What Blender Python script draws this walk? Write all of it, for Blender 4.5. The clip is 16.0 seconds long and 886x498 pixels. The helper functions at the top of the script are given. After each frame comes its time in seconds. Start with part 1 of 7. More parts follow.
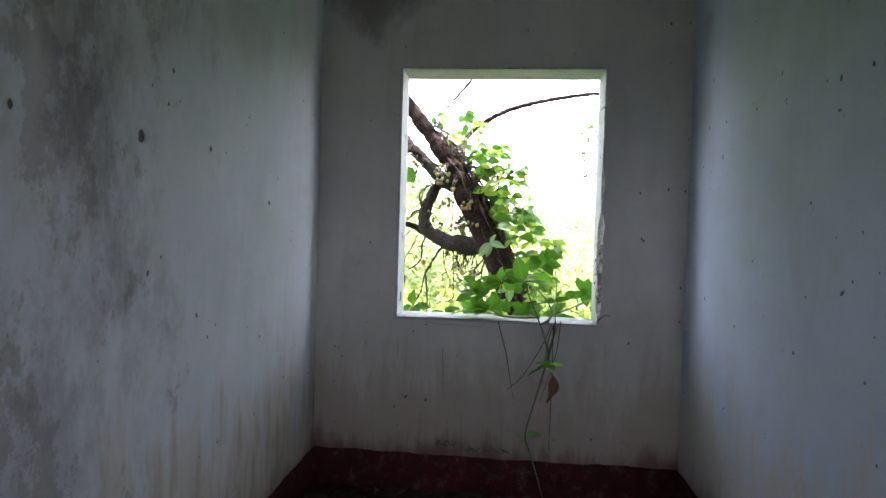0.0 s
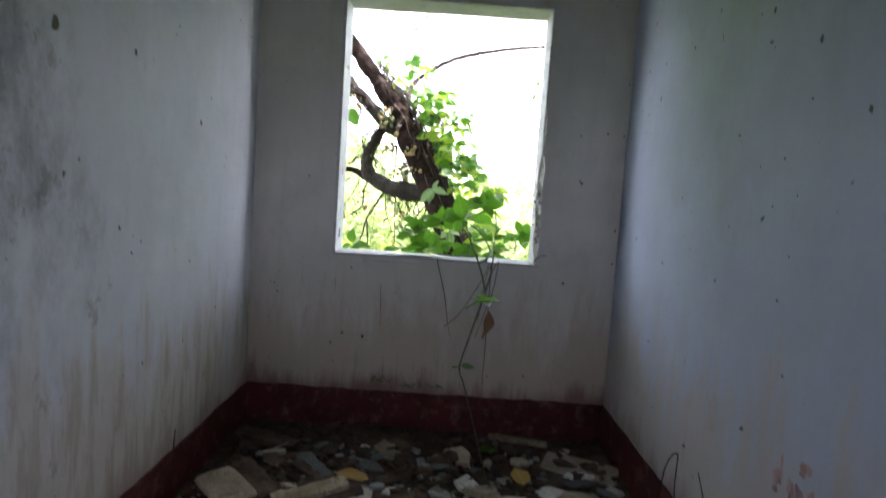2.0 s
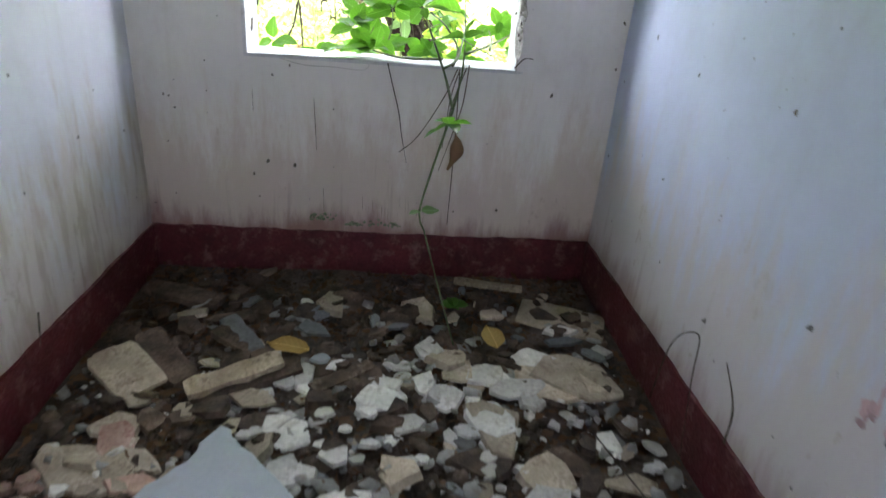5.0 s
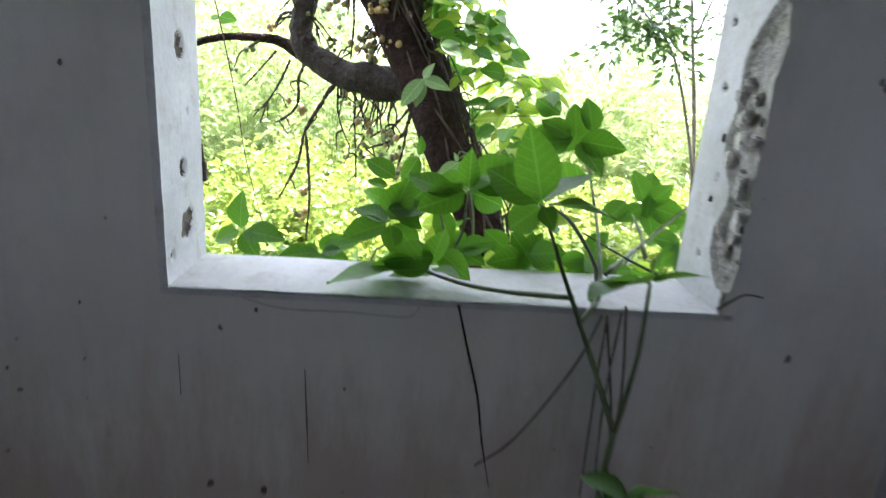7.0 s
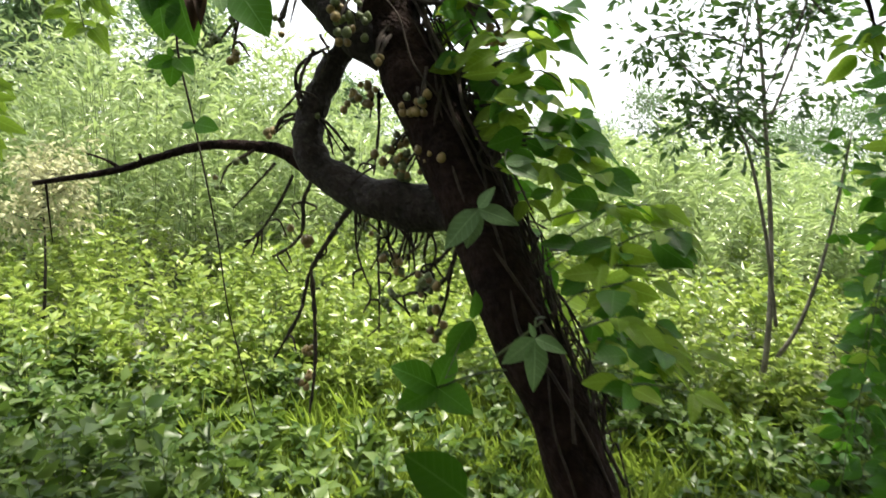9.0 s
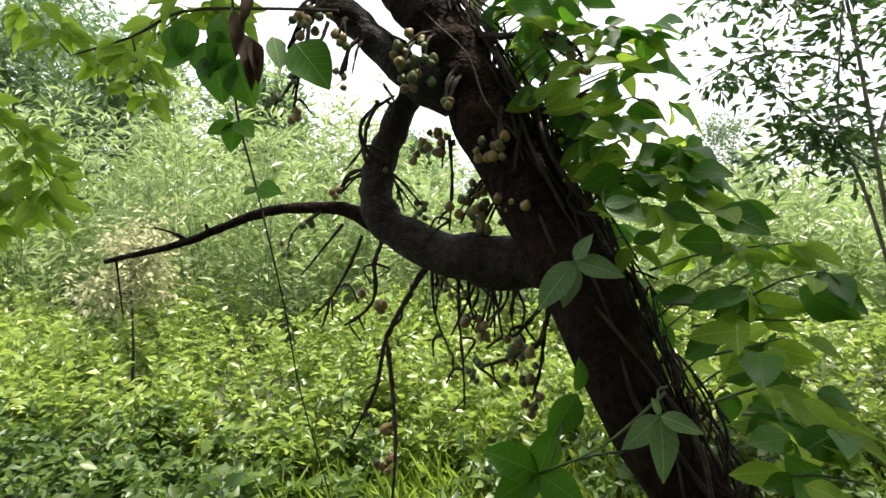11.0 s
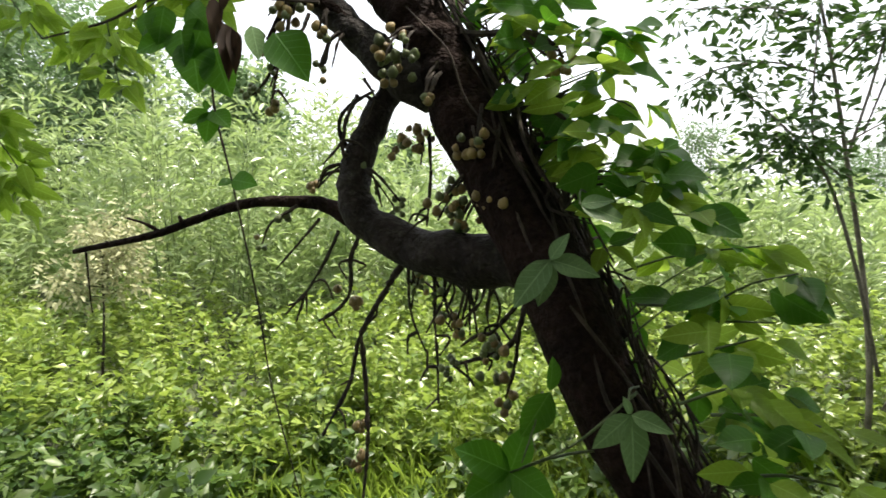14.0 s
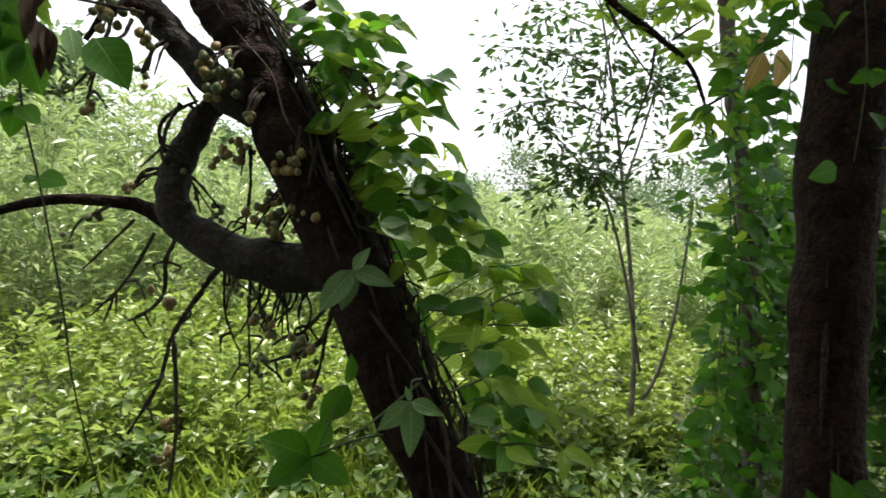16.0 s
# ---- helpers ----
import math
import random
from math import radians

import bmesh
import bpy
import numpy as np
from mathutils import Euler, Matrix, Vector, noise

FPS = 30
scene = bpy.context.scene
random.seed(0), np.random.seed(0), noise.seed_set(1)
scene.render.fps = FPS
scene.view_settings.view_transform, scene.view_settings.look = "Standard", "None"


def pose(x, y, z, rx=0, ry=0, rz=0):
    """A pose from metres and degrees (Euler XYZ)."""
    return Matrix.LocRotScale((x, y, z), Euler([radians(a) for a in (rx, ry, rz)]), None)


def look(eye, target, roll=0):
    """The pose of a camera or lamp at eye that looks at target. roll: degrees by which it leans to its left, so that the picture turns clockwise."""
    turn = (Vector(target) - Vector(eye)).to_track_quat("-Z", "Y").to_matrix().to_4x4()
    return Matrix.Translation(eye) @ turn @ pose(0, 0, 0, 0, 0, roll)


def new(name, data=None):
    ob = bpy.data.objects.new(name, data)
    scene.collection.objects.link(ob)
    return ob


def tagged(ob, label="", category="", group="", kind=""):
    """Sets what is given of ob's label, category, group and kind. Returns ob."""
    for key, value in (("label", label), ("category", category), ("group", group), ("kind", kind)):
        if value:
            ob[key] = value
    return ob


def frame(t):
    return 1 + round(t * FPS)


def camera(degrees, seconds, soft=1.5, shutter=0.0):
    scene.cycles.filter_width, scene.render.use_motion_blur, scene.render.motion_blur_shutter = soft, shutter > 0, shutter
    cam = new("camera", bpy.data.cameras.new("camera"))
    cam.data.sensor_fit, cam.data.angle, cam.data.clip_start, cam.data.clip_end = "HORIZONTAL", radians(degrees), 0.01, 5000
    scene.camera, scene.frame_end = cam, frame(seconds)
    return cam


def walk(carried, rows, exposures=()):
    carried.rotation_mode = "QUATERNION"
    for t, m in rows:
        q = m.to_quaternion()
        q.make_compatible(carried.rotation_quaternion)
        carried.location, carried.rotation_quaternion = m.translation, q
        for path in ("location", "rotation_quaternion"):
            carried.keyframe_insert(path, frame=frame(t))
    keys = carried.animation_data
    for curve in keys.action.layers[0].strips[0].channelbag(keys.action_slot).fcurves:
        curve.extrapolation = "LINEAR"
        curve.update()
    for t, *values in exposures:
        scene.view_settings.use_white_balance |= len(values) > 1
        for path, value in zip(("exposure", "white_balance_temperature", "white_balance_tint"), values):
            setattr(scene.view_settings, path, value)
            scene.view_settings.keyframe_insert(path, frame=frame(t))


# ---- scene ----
cam = camera(73.0, 16.0, shutter=0.5)
PATH = [
    (0, (0.566, -3.309, 1.459), (0.375, -1.319, 1.401), 1.7),
    (0.5, (0.552, -3.305, 1.45), (0.413, -1.311, 1.398), 1.9),
    (1, (0.53, -3.309, 1.44), (0.434, -1.312, 1.387), 3.6),
    (1.5, (0.564, -3.32, 1.396), (0.504, -1.321, 1.339), 3.7),
    (2, (0.59, -3.299, 1.314), (0.593, -1.306, 1.144), 3.8),
    (2.5, (0.614, -3.278, 1.256), (0.668, -1.319, 0.856), 4.3),
    (3, (0.612, -3.261, 1.203), (0.712, -1.368, 0.562), 4.6),
    (5.3, (0.6, -2.376, 1.354), (0.78, -0.566, 0.522), 4.7),
    (5.5, (0.589, -2.227, 1.368), (0.76, -0.401, 0.571), 4.6),
    (6, (0.574, -1.85, 1.354), (0.745, 0.002, 0.619), 4.5),
    (6.5, (0.55, -1.455, 1.39), (0.703, 0.434, 0.752), 4.4),
    (7, (0.464, -1.118, 1.414), (0.575, 0.798, 0.85), 4.1),
    (7.5, (0.433, -0.864, 1.42), (0.538, 1.065, 0.903), 3.9),
    (8, (0.477, -0.58, 1.479), (0.567, 1.358, 0.99), 3.2),
    (8.5, (0.448, -0.418, 1.511), (0.526, 1.534, 1.081), 3.3),
    (9, (0.359, -0.21, 1.565), (0.387, 1.76, 1.221), 3.2),
    (9.5, (0.303, -0.114, 1.583), (0.286, 1.868, 1.314), 2.8),
    (10, (0.314, -0.054, 1.562), (0.195, 1.931, 1.35), 1.2),
    (12.5, (0.287, 0.055, 1.555), (0.049, 2.033, 1.381), -1.8),
    (13, (0.277, 0.057, 1.55), (0.05, 2.036, 1.376), -1.3),
    (13.5, (0.285, 0.053, 1.548), (0.076, 2.035, 1.373), -0.6),
    (14, (0.32, 0.031, 1.545), (0.175, 2.018, 1.365), 0.3),
    (14.5, (0.341, -0.006, 1.553), (0.317, 1.985, 1.369), 1.0),
    (15, (0.363, -0.072, 1.57), (0.485, 1.917, 1.394), 2.1),
    (15.5, (0.371, -0.14, 1.593), (0.655, 1.833, 1.423), 3.2),
    (16, (0.382, -0.198, 1.596), (0.785, 1.755, 1.443), 4.1),
]
EXPOSURES = [(0.0, 3.61, 6350, 21), (2.0, 3.71, 6400, 22), (2.5, 4.26, 6400, 22), (3.0, 4.66, 6350, 20), (5.5, 4.96, 6450, 21), (6.0, 4.76, 6400, 23), (6.5, 4.36, 6300, 22), (7.0, 3.48, 6200, 20), (7.5, 2.81, 6150, 18), (8.0, 2.38, 6250, 14), (8.5, 2.02, 6500, 11), (9.0, 1.67, 6750, 11), (10.0, 1.52, 6750, 11), (12.5, 1.57, 6750, 11), (16.0, 1.27, 6750, 10)]
walk(cam, [(t, look(eye, target, roll)) for t, eye, target, roll in PATH], EXPOSURES)


# ---- light: a bright hazy sky, a broad soft sun ----
world = bpy.data.worlds.new("hazy_sky")
scene.world = world
world.use_nodes = True
wn, wl = world.node_tree.nodes, world.node_tree.links
sky = wn.new("ShaderNodeTexSky")
sky.sky_type, sky.sun_disc = "NISHITA", False
sky.sun_elevation, sky.sun_rotation = radians(72), radians(59)
sky.air_density, sky.dust_density = 1.3, 4.0
haze = wn.new("ShaderNodeMix")
haze.data_type = "RGBA"
haze.inputs["Factor"].default_value = 0.6
haze.inputs[7].default_value = (11.6, 12.2, 13.2, 1)
wl.new(sky.outputs[0], haze.inputs[6])
wl.new(haze.outputs[2], wn["Background"].inputs[0])
wn["Background"].inputs[1].default_value = 0.08

sun = new("sun", bpy.data.lights.new("sun", "SUN"))
sun.data.energy, sun.data.angle, sun.data.color = 4.0, radians(4), (1, 0.95, 0.86)
sun.matrix_world = look((0, 0, 0), (-0.26, -0.16, -0.95))

# ---- materials ----
def tree_of(name):
    m = bpy.data.materials.new(name)
    m.use_nodes = True
    return m, m.node_tree.nodes, m.node_tree.links


def noise_node(n, l, vec, scale, detail=4.0, rough=0.6):
    t = n.new("ShaderNodeTexNoise")
    t.inputs["Scale"].default_value, t.inputs["Detail"].default_value, t.inputs["Roughness"].default_value = scale, detail, rough
    l.new(vec, t.inputs["Vector"])
    return t.outputs["Fac"]


def ramp(n, l, fac, lo, hi, a=0.0, b=1.0):
    r = n.new("ShaderNodeMapRange")
    r.interpolation_type = "SMOOTHSTEP"
    for i, v in enumerate((lo, hi, a, b)):
        r.inputs[i + 1].default_value = v
    l.new(fac, r.inputs[0])
    return r.outputs[0]


def mul(n, l, a, b, op="MULTIPLY"):
    m = n.new("ShaderNodeMath")
    m.operation = op
    for s, v in zip(m.inputs, (a, b)):
        if isinstance(v, (int, float)):
            s.default_value = v
        else:
            l.new(v, s)
    return m.outputs[0]


def blend(n, l, fac, a, b):
    m = n.new("ShaderNodeMix")
    m.data_type = "RGBA"
    if isinstance(fac, (int, float)):
        m.inputs["Factor"].default_value = fac
    else:
        l.new(fac, m.inputs["Factor"])
    for s, v in ((m.inputs[6], a), (m.inputs[7], b)):
        if isinstance(v, tuple):
            s.default_value = (*v, 1)
        else:
            l.new(v, s)
    return m.outputs[2]


def stretched(n, l, vec, s):
    m = n.new("ShaderNodeMapping")
    m.inputs["Scale"].default_value = s
    l.new(vec, m.inputs["Vector"])
    return m.outputs[0]


def bumped(n, l, height, strength, distance, shader):
    b = n.new("ShaderNodeBump")
    b.inputs["Strength"].default_value, b.inputs["Distance"].default_value = strength, distance
    l.new(height, b.inputs["Height"])
    l.new(b.outputs[0], shader.inputs["Normal"])


def rough_mat(name, dark, light, rough=0.85, scale=6.0, fine=60.0, bump=0.4, spread=0.02, stain=None, per="object", contrast=(0.3, 0.7), grain=0.35):
    """A weathered matt surface: two tones in broad clouds, fine grain, a stain colour in patches, each piece a little different."""
    m, n, l = tree_of(name)
    p = n["Principled BSDF"]
    co = n.new("ShaderNodeTexCoord").outputs["Object"]
    big, small = noise_node(n, l, co, scale), noise_node(n, l, co, fine, 3)
    c = blend(n, l, ramp(n, l, big, *contrast), dark, light)
    if stain:
        c = blend(n, l, mul(n, l, ramp(n, l, noise_node(n, l, co, scale * 2.3, 6, 0.7), 0.5, 0.68), 0.8), c, stain)
    c = blend(n, l, mul(n, l, ramp(n, l, small, 0.35, 0.7), grain), c, tuple(v * 0.5 for v in dark))
    if per == "object":
        rnd = n.new("ShaderNodeObjectInfo").outputs["Random"]
    else:
        rnd = n.new("ShaderNodeNewGeometry").outputs["Random Per Island"]
    h = n.new("ShaderNodeHueSaturation")
    l.new(ramp(n, l, rnd, 0, 1, 0.72, 1.22), h.inputs["Value"])
    l.new(c, h.inputs["Color"])
    l.new(h.outputs[0], p.inputs["Base Color"])
    p.inputs["Roughness"].default_value = rough
    l.new(ramp(n, l, small, 0.2, 0.8, rough - 0.12, min(1, rough + 0.1)), p.inputs["Roughness"])
    bumped(n, l, mul(n, l, big, small, "ADD"), bump, spread, p)
    return m


def leaf_mat(name, dark, light, through_tint, thin=0.42, gloss=0.45, veins=False, per="object", shine=0.3):
    """A leaf: waxy face, light that comes through it, lighter midrib and side veins on large ones."""
    m, n, l = tree_of(name)
    p = n["Principled BSDF"]
    co = n.new("ShaderNodeTexCoord").outputs["Object"]
    if per == "object":
        rnd = n.new("ShaderNodeObjectInfo").outputs["Random"]
    else:
        rnd = n.new("ShaderNodeNewGeometry").outputs["Random Per Island"]
    c = blend(n, l, rnd, dark, light)
    c = blend(n, l, mul(n, l, ramp(n, l, noise_node(n, l, co, 30.0 if veins else 2.0, 3), 0.35, 0.75), 0.4), c, tuple(v * 0.55 for v in dark))
    if veins:
        s = n.new("ShaderNodeSeparateXYZ")
        l.new(co, s.inputs[0])
        ax = mul(n, l, s.outputs[0], 0.0, "ABSOLUTE")
        rib = ramp(n, l, ax, 0.006, 0.016, 1.0, 0.0)
        w = mul(n, l, mul(n, l, s.outputs[1], mul(n, l, ax, 0.8), "SUBTRACT"), 7.0)
        w = mul(n, l, mul(n, l, w, 0.0, "FRACT"), 0.5, "SUBTRACT")
        side = ramp(n, l, mul(n, l, w, 0.0, "ABSOLUTE"), 0.02, 0.09, 1.0, 0.0)
        v = mul(n, l, rib, mul(n, l, side, 0.45), "MAXIMUM")
        c = blend(n, l, mul(n, l, v, 0.6), c, tuple(min(1, x * 1.7 + 0.05) for x in light))
        bumped(n, l, v, 0.35, 0.004, p)
    l.new(c, p.inputs["Base Color"])
    p.inputs["Roughness"].default_value = gloss
    p.inputs["Specular IOR Level"].default_value = shine
    t = n.new("ShaderNodeBsdfTranslucent")
    l.new(blend(n, l, 0.5, c, through_tint), t.inputs["Color"])
    mix = n.new("ShaderNodeMixShader")
    mix.inputs[0].default_value = thin
    l.new(p.outputs[0], mix.inputs[1])
    l.new(t.outputs[0], mix.inputs[2])
    l.new(mix.outputs[0], n["Material Output"].inputs["Surface"])
    return m


def wall_mat(name, paint, grime, damp, mold_side=0.0, bleed=0.45, mould_at=None):
    """Old limewash: cloudy paint, runs that follow the wall downwards, damp salts above the floor, flecks, patches of black mould."""
    m, n, l = tree_of(name)
    p = n["Principled BSDF"]
    co = n.new("ShaderNodeTexCoord").outputs["Object"]
    s = n.new("ShaderNodeSeparateXYZ")
    l.new(co, s.inputs[0])
    cloud = noise_node(n, l, co, 1.6, 5)
    runs = noise_node(n, l, stretched(n, l, co, (9, 9, 0.9)), 1.0, 6, 0.65)
    fine = noise_node(n, l, stretched(n, l, co, (11, 11, 5)), 1.0, 7, 0.74)
    grain = noise_node(n, l, co, 130.0, 3)
    c = blend(n, l, ramp(n, l, cloud, 0.3, 0.7), tuple(v * 0.86 for v in paint), paint)
    c = blend(n, l, mul(n, l, ramp(n, l, runs, 0.48, 0.74), 0.28), c, grime)
    c = blend(n, l, mul(n, l, ramp(n, l, noise_node(n, l, stretched(n, l, co, (2.4, 2.4, 1.7)), 1.0, 8, 0.68), 0.5, 0.72), 0.4), c, tuple(v * 0.92 for v in grime))
    c = blend(n, l, mul(n, l, ramp(n, l, fine, 0.55, 0.8), 0.22), c, tuple(v * 0.8 for v in grime))
    ragged = mul(n, l, s.outputs[2], mul(n, l, mul(n, l, noise_node(n, l, stretched(n, l, co, (6, 6, 1.3)), 1.0, 8, 0.74), 0.5, "SUBTRACT"), 1.7), "SUBTRACT")
    c = blend(n, l, mul(n, l, ramp(n, l, ragged, 0.45, 0.88, 1.0, 0.0), 0.66), c, damp)
    drip = noise_node(n, l, stretched(n, l, co, (22, 22, 1.6)), 1.0, 4, 0.6)
    c = blend(n, l, mul(n, l, mul(n, l, ramp(n, l, drip, 0.58, 0.7), ramp(n, l, ragged, 0.3, 0.6, 1.0, 0.0)), 0.2), c, (0.12, 0.085, 0.06))
    peel = noise_node(n, l, stretched(n, l, co, (5, 5, 3.2)), 1.0, 7, 0.75)
    c = blend(n, l, mul(n, l, mul(n, l, ramp(n, l, peel, 0.60, 0.63), ramp(n, l, ragged, 0.2, 0.9, 1.0, 0.0)), 0.55), c, tuple(v * 0.72 for v in damp))
    splash = mul(n, l, s.outputs[2], mul(n, l, noise_node(n, l, stretched(n, l, co, (6, 6, 1.5)), 1.0, 6, 0.7), -0.42), "ADD")
    c = blend(n, l, mul(n, l, ramp(n, l, splash, -0.03, 0.12, 1.0, 0.0), bleed), c, (0.22, 0.085, 0.075))
    if mould_at:
        across = mul(n, l, mul(n, l, mul(n, l, s.outputs[0], mould_at[0], "SUBTRACT"), 0.0, "ABSOLUTE"), 1.6)
        along = mul(n, l, mul(n, l, mul(n, l, s.outputs[2], mould_at[1], "SUBTRACT"), 0.0, "ABSOLUTE"), 1.9)
        near = mul(n, l, mul(n, l, across, along, "ADD"), mul(n, l, noise_node(n, l, stretched(n, l, co, (7, 7, 4.5)), 1.0, 8, 0.72), -1.0), "ADD")
        c = blend(n, l, mul(n, l, ramp(n, l, near, -0.32, 0.12, 1.0, 0.0), 0.62), c, (0.15, 0.125, 0.10))
    if mold_side:
        rags = noise_node(n, l, stretched(n, l, co, (15, 15, 2.4)), 1.0, 6, 0.68)
        c = blend(n, l, mul(n, l, mul(n, l, ramp(n, l, rags, 0.48, 0.58), ramp(n, l, ragged, 0.3, 0.95, 1.0, 0.0)), 0.5), c, (0.42, 0.35, 0.27))
        bare = mul(n, l, peel, mul(n, l, s.outputs[1], -0.16), "ADD")
        c = blend(n, l, mul(n, l, ramp(n, l, bare, 0.83, 0.875), 0.5), c, (0.36, 0.335, 0.31))
        patch = mul(n, l, noise_node(n, l, stretched(n, l, co, (2.6, 2.6, 1.5)), 1.0, 7, 0.72), mul(n, l, s.outputs[1], -0.24), "ADD")
        streaky = mul(n, l, patch, mul(n, l, fine, 0.22), "ADD")
        c = blend(n, l, mul(n, l, mul(n, l, ramp(n, l, streaky, 0.95, 1.24), ramp(n, l, s.outputs[2], 0.5, 1.25, 0.35, 1.0)), mold_side), c, (0.085, 0.08, 0.065))
        c = blend(n, l, mul(n, l, ramp(n, l, mul(n, l, streaky, mul(n, l, grain, 0.25), "ADD"), 1.36, 1.46), 0.55), c, (0.03, 0.028, 0.025))
    c = blend(n, l, mul(n, l, ramp(n, l, noise_node(n, l, co, 24.0, 2, 0.4), 0.74, 0.78), 0.8), c, (0.05, 0.045, 0.04))
    l.new(c, p.inputs["Base Color"])
    p.inputs["Roughness"].default_value = 0.9
    p.inputs["Specular IOR Level"].default_value = 0.25
    bumped(n, l, mul(n, l, mul(n, l, cloud, 3.0), mul(n, l, mul(n, l, grain, 0.12), mul(n, l, fine, 0.5), "ADD"), "ADD"), 0.45, 0.006, p)
    return m


M_WALL_N = wall_mat("limewash_window_wall", (0.80, 0.78, 0.75), (0.56, 0.51, 0.46), (0.56, 0.46, 0.38), 0.0, 0.75, (-0.17, 2.74))
# side walls' paint: west lightened, east darkened for the unequal light on them
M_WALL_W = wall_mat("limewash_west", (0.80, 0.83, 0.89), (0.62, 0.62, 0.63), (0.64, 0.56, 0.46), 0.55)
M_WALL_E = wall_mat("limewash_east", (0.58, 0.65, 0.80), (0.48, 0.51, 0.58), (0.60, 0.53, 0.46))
M_CEIL = rough_mat("ceiling_plaster", (0.5, 0.49, 0.45), (0.66, 0.65, 0.6), 0.9, 2.0)
# unseen outside face, kept dark to cut light bounced onto the trunk
M_OUT = rough_mat("outer_render", (0.20, 0.19, 0.165), (0.34, 0.325, 0.29), 0.9, 2.0, stain=(0.15, 0.15, 0.11))
M_RED = rough_mat("oxide_red_paint", (0.060, 0.007, 0.010), (0.13, 0.016, 0.023), 0.6, 5.0, 70, 0.5, 0.006, stain=(0.24, 0.13, 0.11))
M_FRAME = rough_mat("white_concrete_frame", (0.70, 0.71, 0.72), (0.84, 0.85, 0.86), 0.75, 7.0, 80, 0.3, 0.005, stain=(0.6, 0.59, 0.56), grain=0.12)
M_RUBBLE = rough_mat("broken_mortar", (0.40, 0.385, 0.35), (0.70, 0.68, 0.63), 0.95, 16.0, 60, 0.8, 0.012, stain=(0.18, 0.165, 0.14))
M_HOLE = rough_mat("bare_hole", (0.10, 0.088, 0.072), (0.30, 0.265, 0.22), 0.95, 30.0, 90, 0.9, 0.01)
M_SOIL = rough_mat("damp_dirt", (0.035, 0.026, 0.020), (0.10, 0.074, 0.056), 0.9, 7.0, 55, 1.0, 0.03, stain=(0.09, 0.07, 0.055))
M_PLASTER = rough_mat("white_plaster_shard", (0.58, 0.57, 0.53), (0.78, 0.77, 0.73), 0.85, 7.0, 70, 0.4, 0.006, stain=(0.46, 0.42, 0.36))
M_CREAM = rough_mat("cream_plaster_shard", (0.36, 0.30, 0.22), (0.56, 0.48, 0.37), 0.88, 9.0, 90, 0.4, 0.006, stain=(0.24, 0.17, 0.12))
M_PINK = rough_mat("pinkish_plaster_shard", (0.36, 0.22, 0.17), (0.58, 0.42, 0.34), 0.88, 9.0, 90, 0.4, 0.006, stain=(0.28, 0.09, 0.07))
M_SHEET = rough_mat("grey_paint_sheet", (0.36, 0.41, 0.44), (0.45, 0.50, 0.53), 0.55, 2.5, 60, 0.1, 0.003, stain=(0.38, 0.39, 0.38), grain=0.06)
M_SLATE = rough_mat("grey_slate_piece", (0.12, 0.13, 0.135), (0.22, 0.235, 0.24), 0.6, 6.0, 70, 0.4, 0.006, stain=(0.10, 0.095, 0.085))
M_DRIP = rough_mat("dirty_run", (0.20, 0.155, 0.12), (0.32, 0.25, 0.19), 0.9, 30, 90, 0.2, 0.002)
M_BROWN = rough_mat("brown_rubble", (0.045, 0.03, 0.02), (0.15, 0.10, 0.066), 0.92, 10.0, 80, 0.7, 0.01, stain=(0.2, 0.16, 0.115))
M_WOOD = rough_mat("rotten_wood", (0.045, 0.032, 0.024), (0.16, 0.11, 0.075), 0.88, 14.0, 90, 0.8, 0.008)
M_PALEWOOD = rough_mat("weathered_pale_wood", (0.26, 0.20, 0.13), (0.48, 0.40, 0.29), 0.85, 12.0, 90, 0.6, 0.006, stain=(0.14, 0.10, 0.07))
M_DRYLEAF = leaf_mat("dry_brown_leaf", (0.04, 0.024, 0.013), (0.14, 0.08, 0.04), (0.3, 0.13, 0.05), 0.2, 0.7, per="island")
M_DEADLEAF = leaf_mat("dead_curled_leaf", (0.045, 0.028, 0.019), (0.095, 0.058, 0.038), (0.16, 0.09, 0.05), 0.2, 0.7)
M_TANLEAF = leaf_mat("tan_dead_leaf", (0.20, 0.12, 0.07), (0.30, 0.19, 0.11), (0.4, 0.24, 0.12), 0.25, 0.7)
M_YELLOW = leaf_mat("yellow_fallen_leaf", (0.42, 0.26, 0.07), (0.55, 0.38, 0.12), (0.6, 0.4, 0.1), 0.3, 0.55, True)
M_BLUECAP = rough_mat("blue_plastic", (0.05, 0.18, 0.32), (0.08, 0.26, 0.42), 0.4, 10, 90, 0.1, 0.002)
# bark colour taken near black: the trunks' backlit shade is in it
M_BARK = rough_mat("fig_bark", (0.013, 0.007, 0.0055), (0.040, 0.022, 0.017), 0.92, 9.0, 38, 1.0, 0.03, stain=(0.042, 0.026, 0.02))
M_BARK.node_tree.nodes["Principled BSDF"].inputs["Specular IOR Level"].default_value = 0.15
M_TWIG = rough_mat("dark_twig", (0.025, 0.018, 0.013), (0.07, 0.05, 0.036), 0.85, 20.0, 90, 0.6, 0.004)
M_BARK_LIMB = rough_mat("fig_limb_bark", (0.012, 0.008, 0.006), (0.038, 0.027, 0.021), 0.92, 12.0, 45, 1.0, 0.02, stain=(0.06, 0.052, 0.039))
M_BARK_SLIM = rough_mat("brown_grey_bark", (0.06, 0.045, 0.036), (0.14, 0.11, 0.09), 0.9, 10.0, 45, 0.8, 0.012)
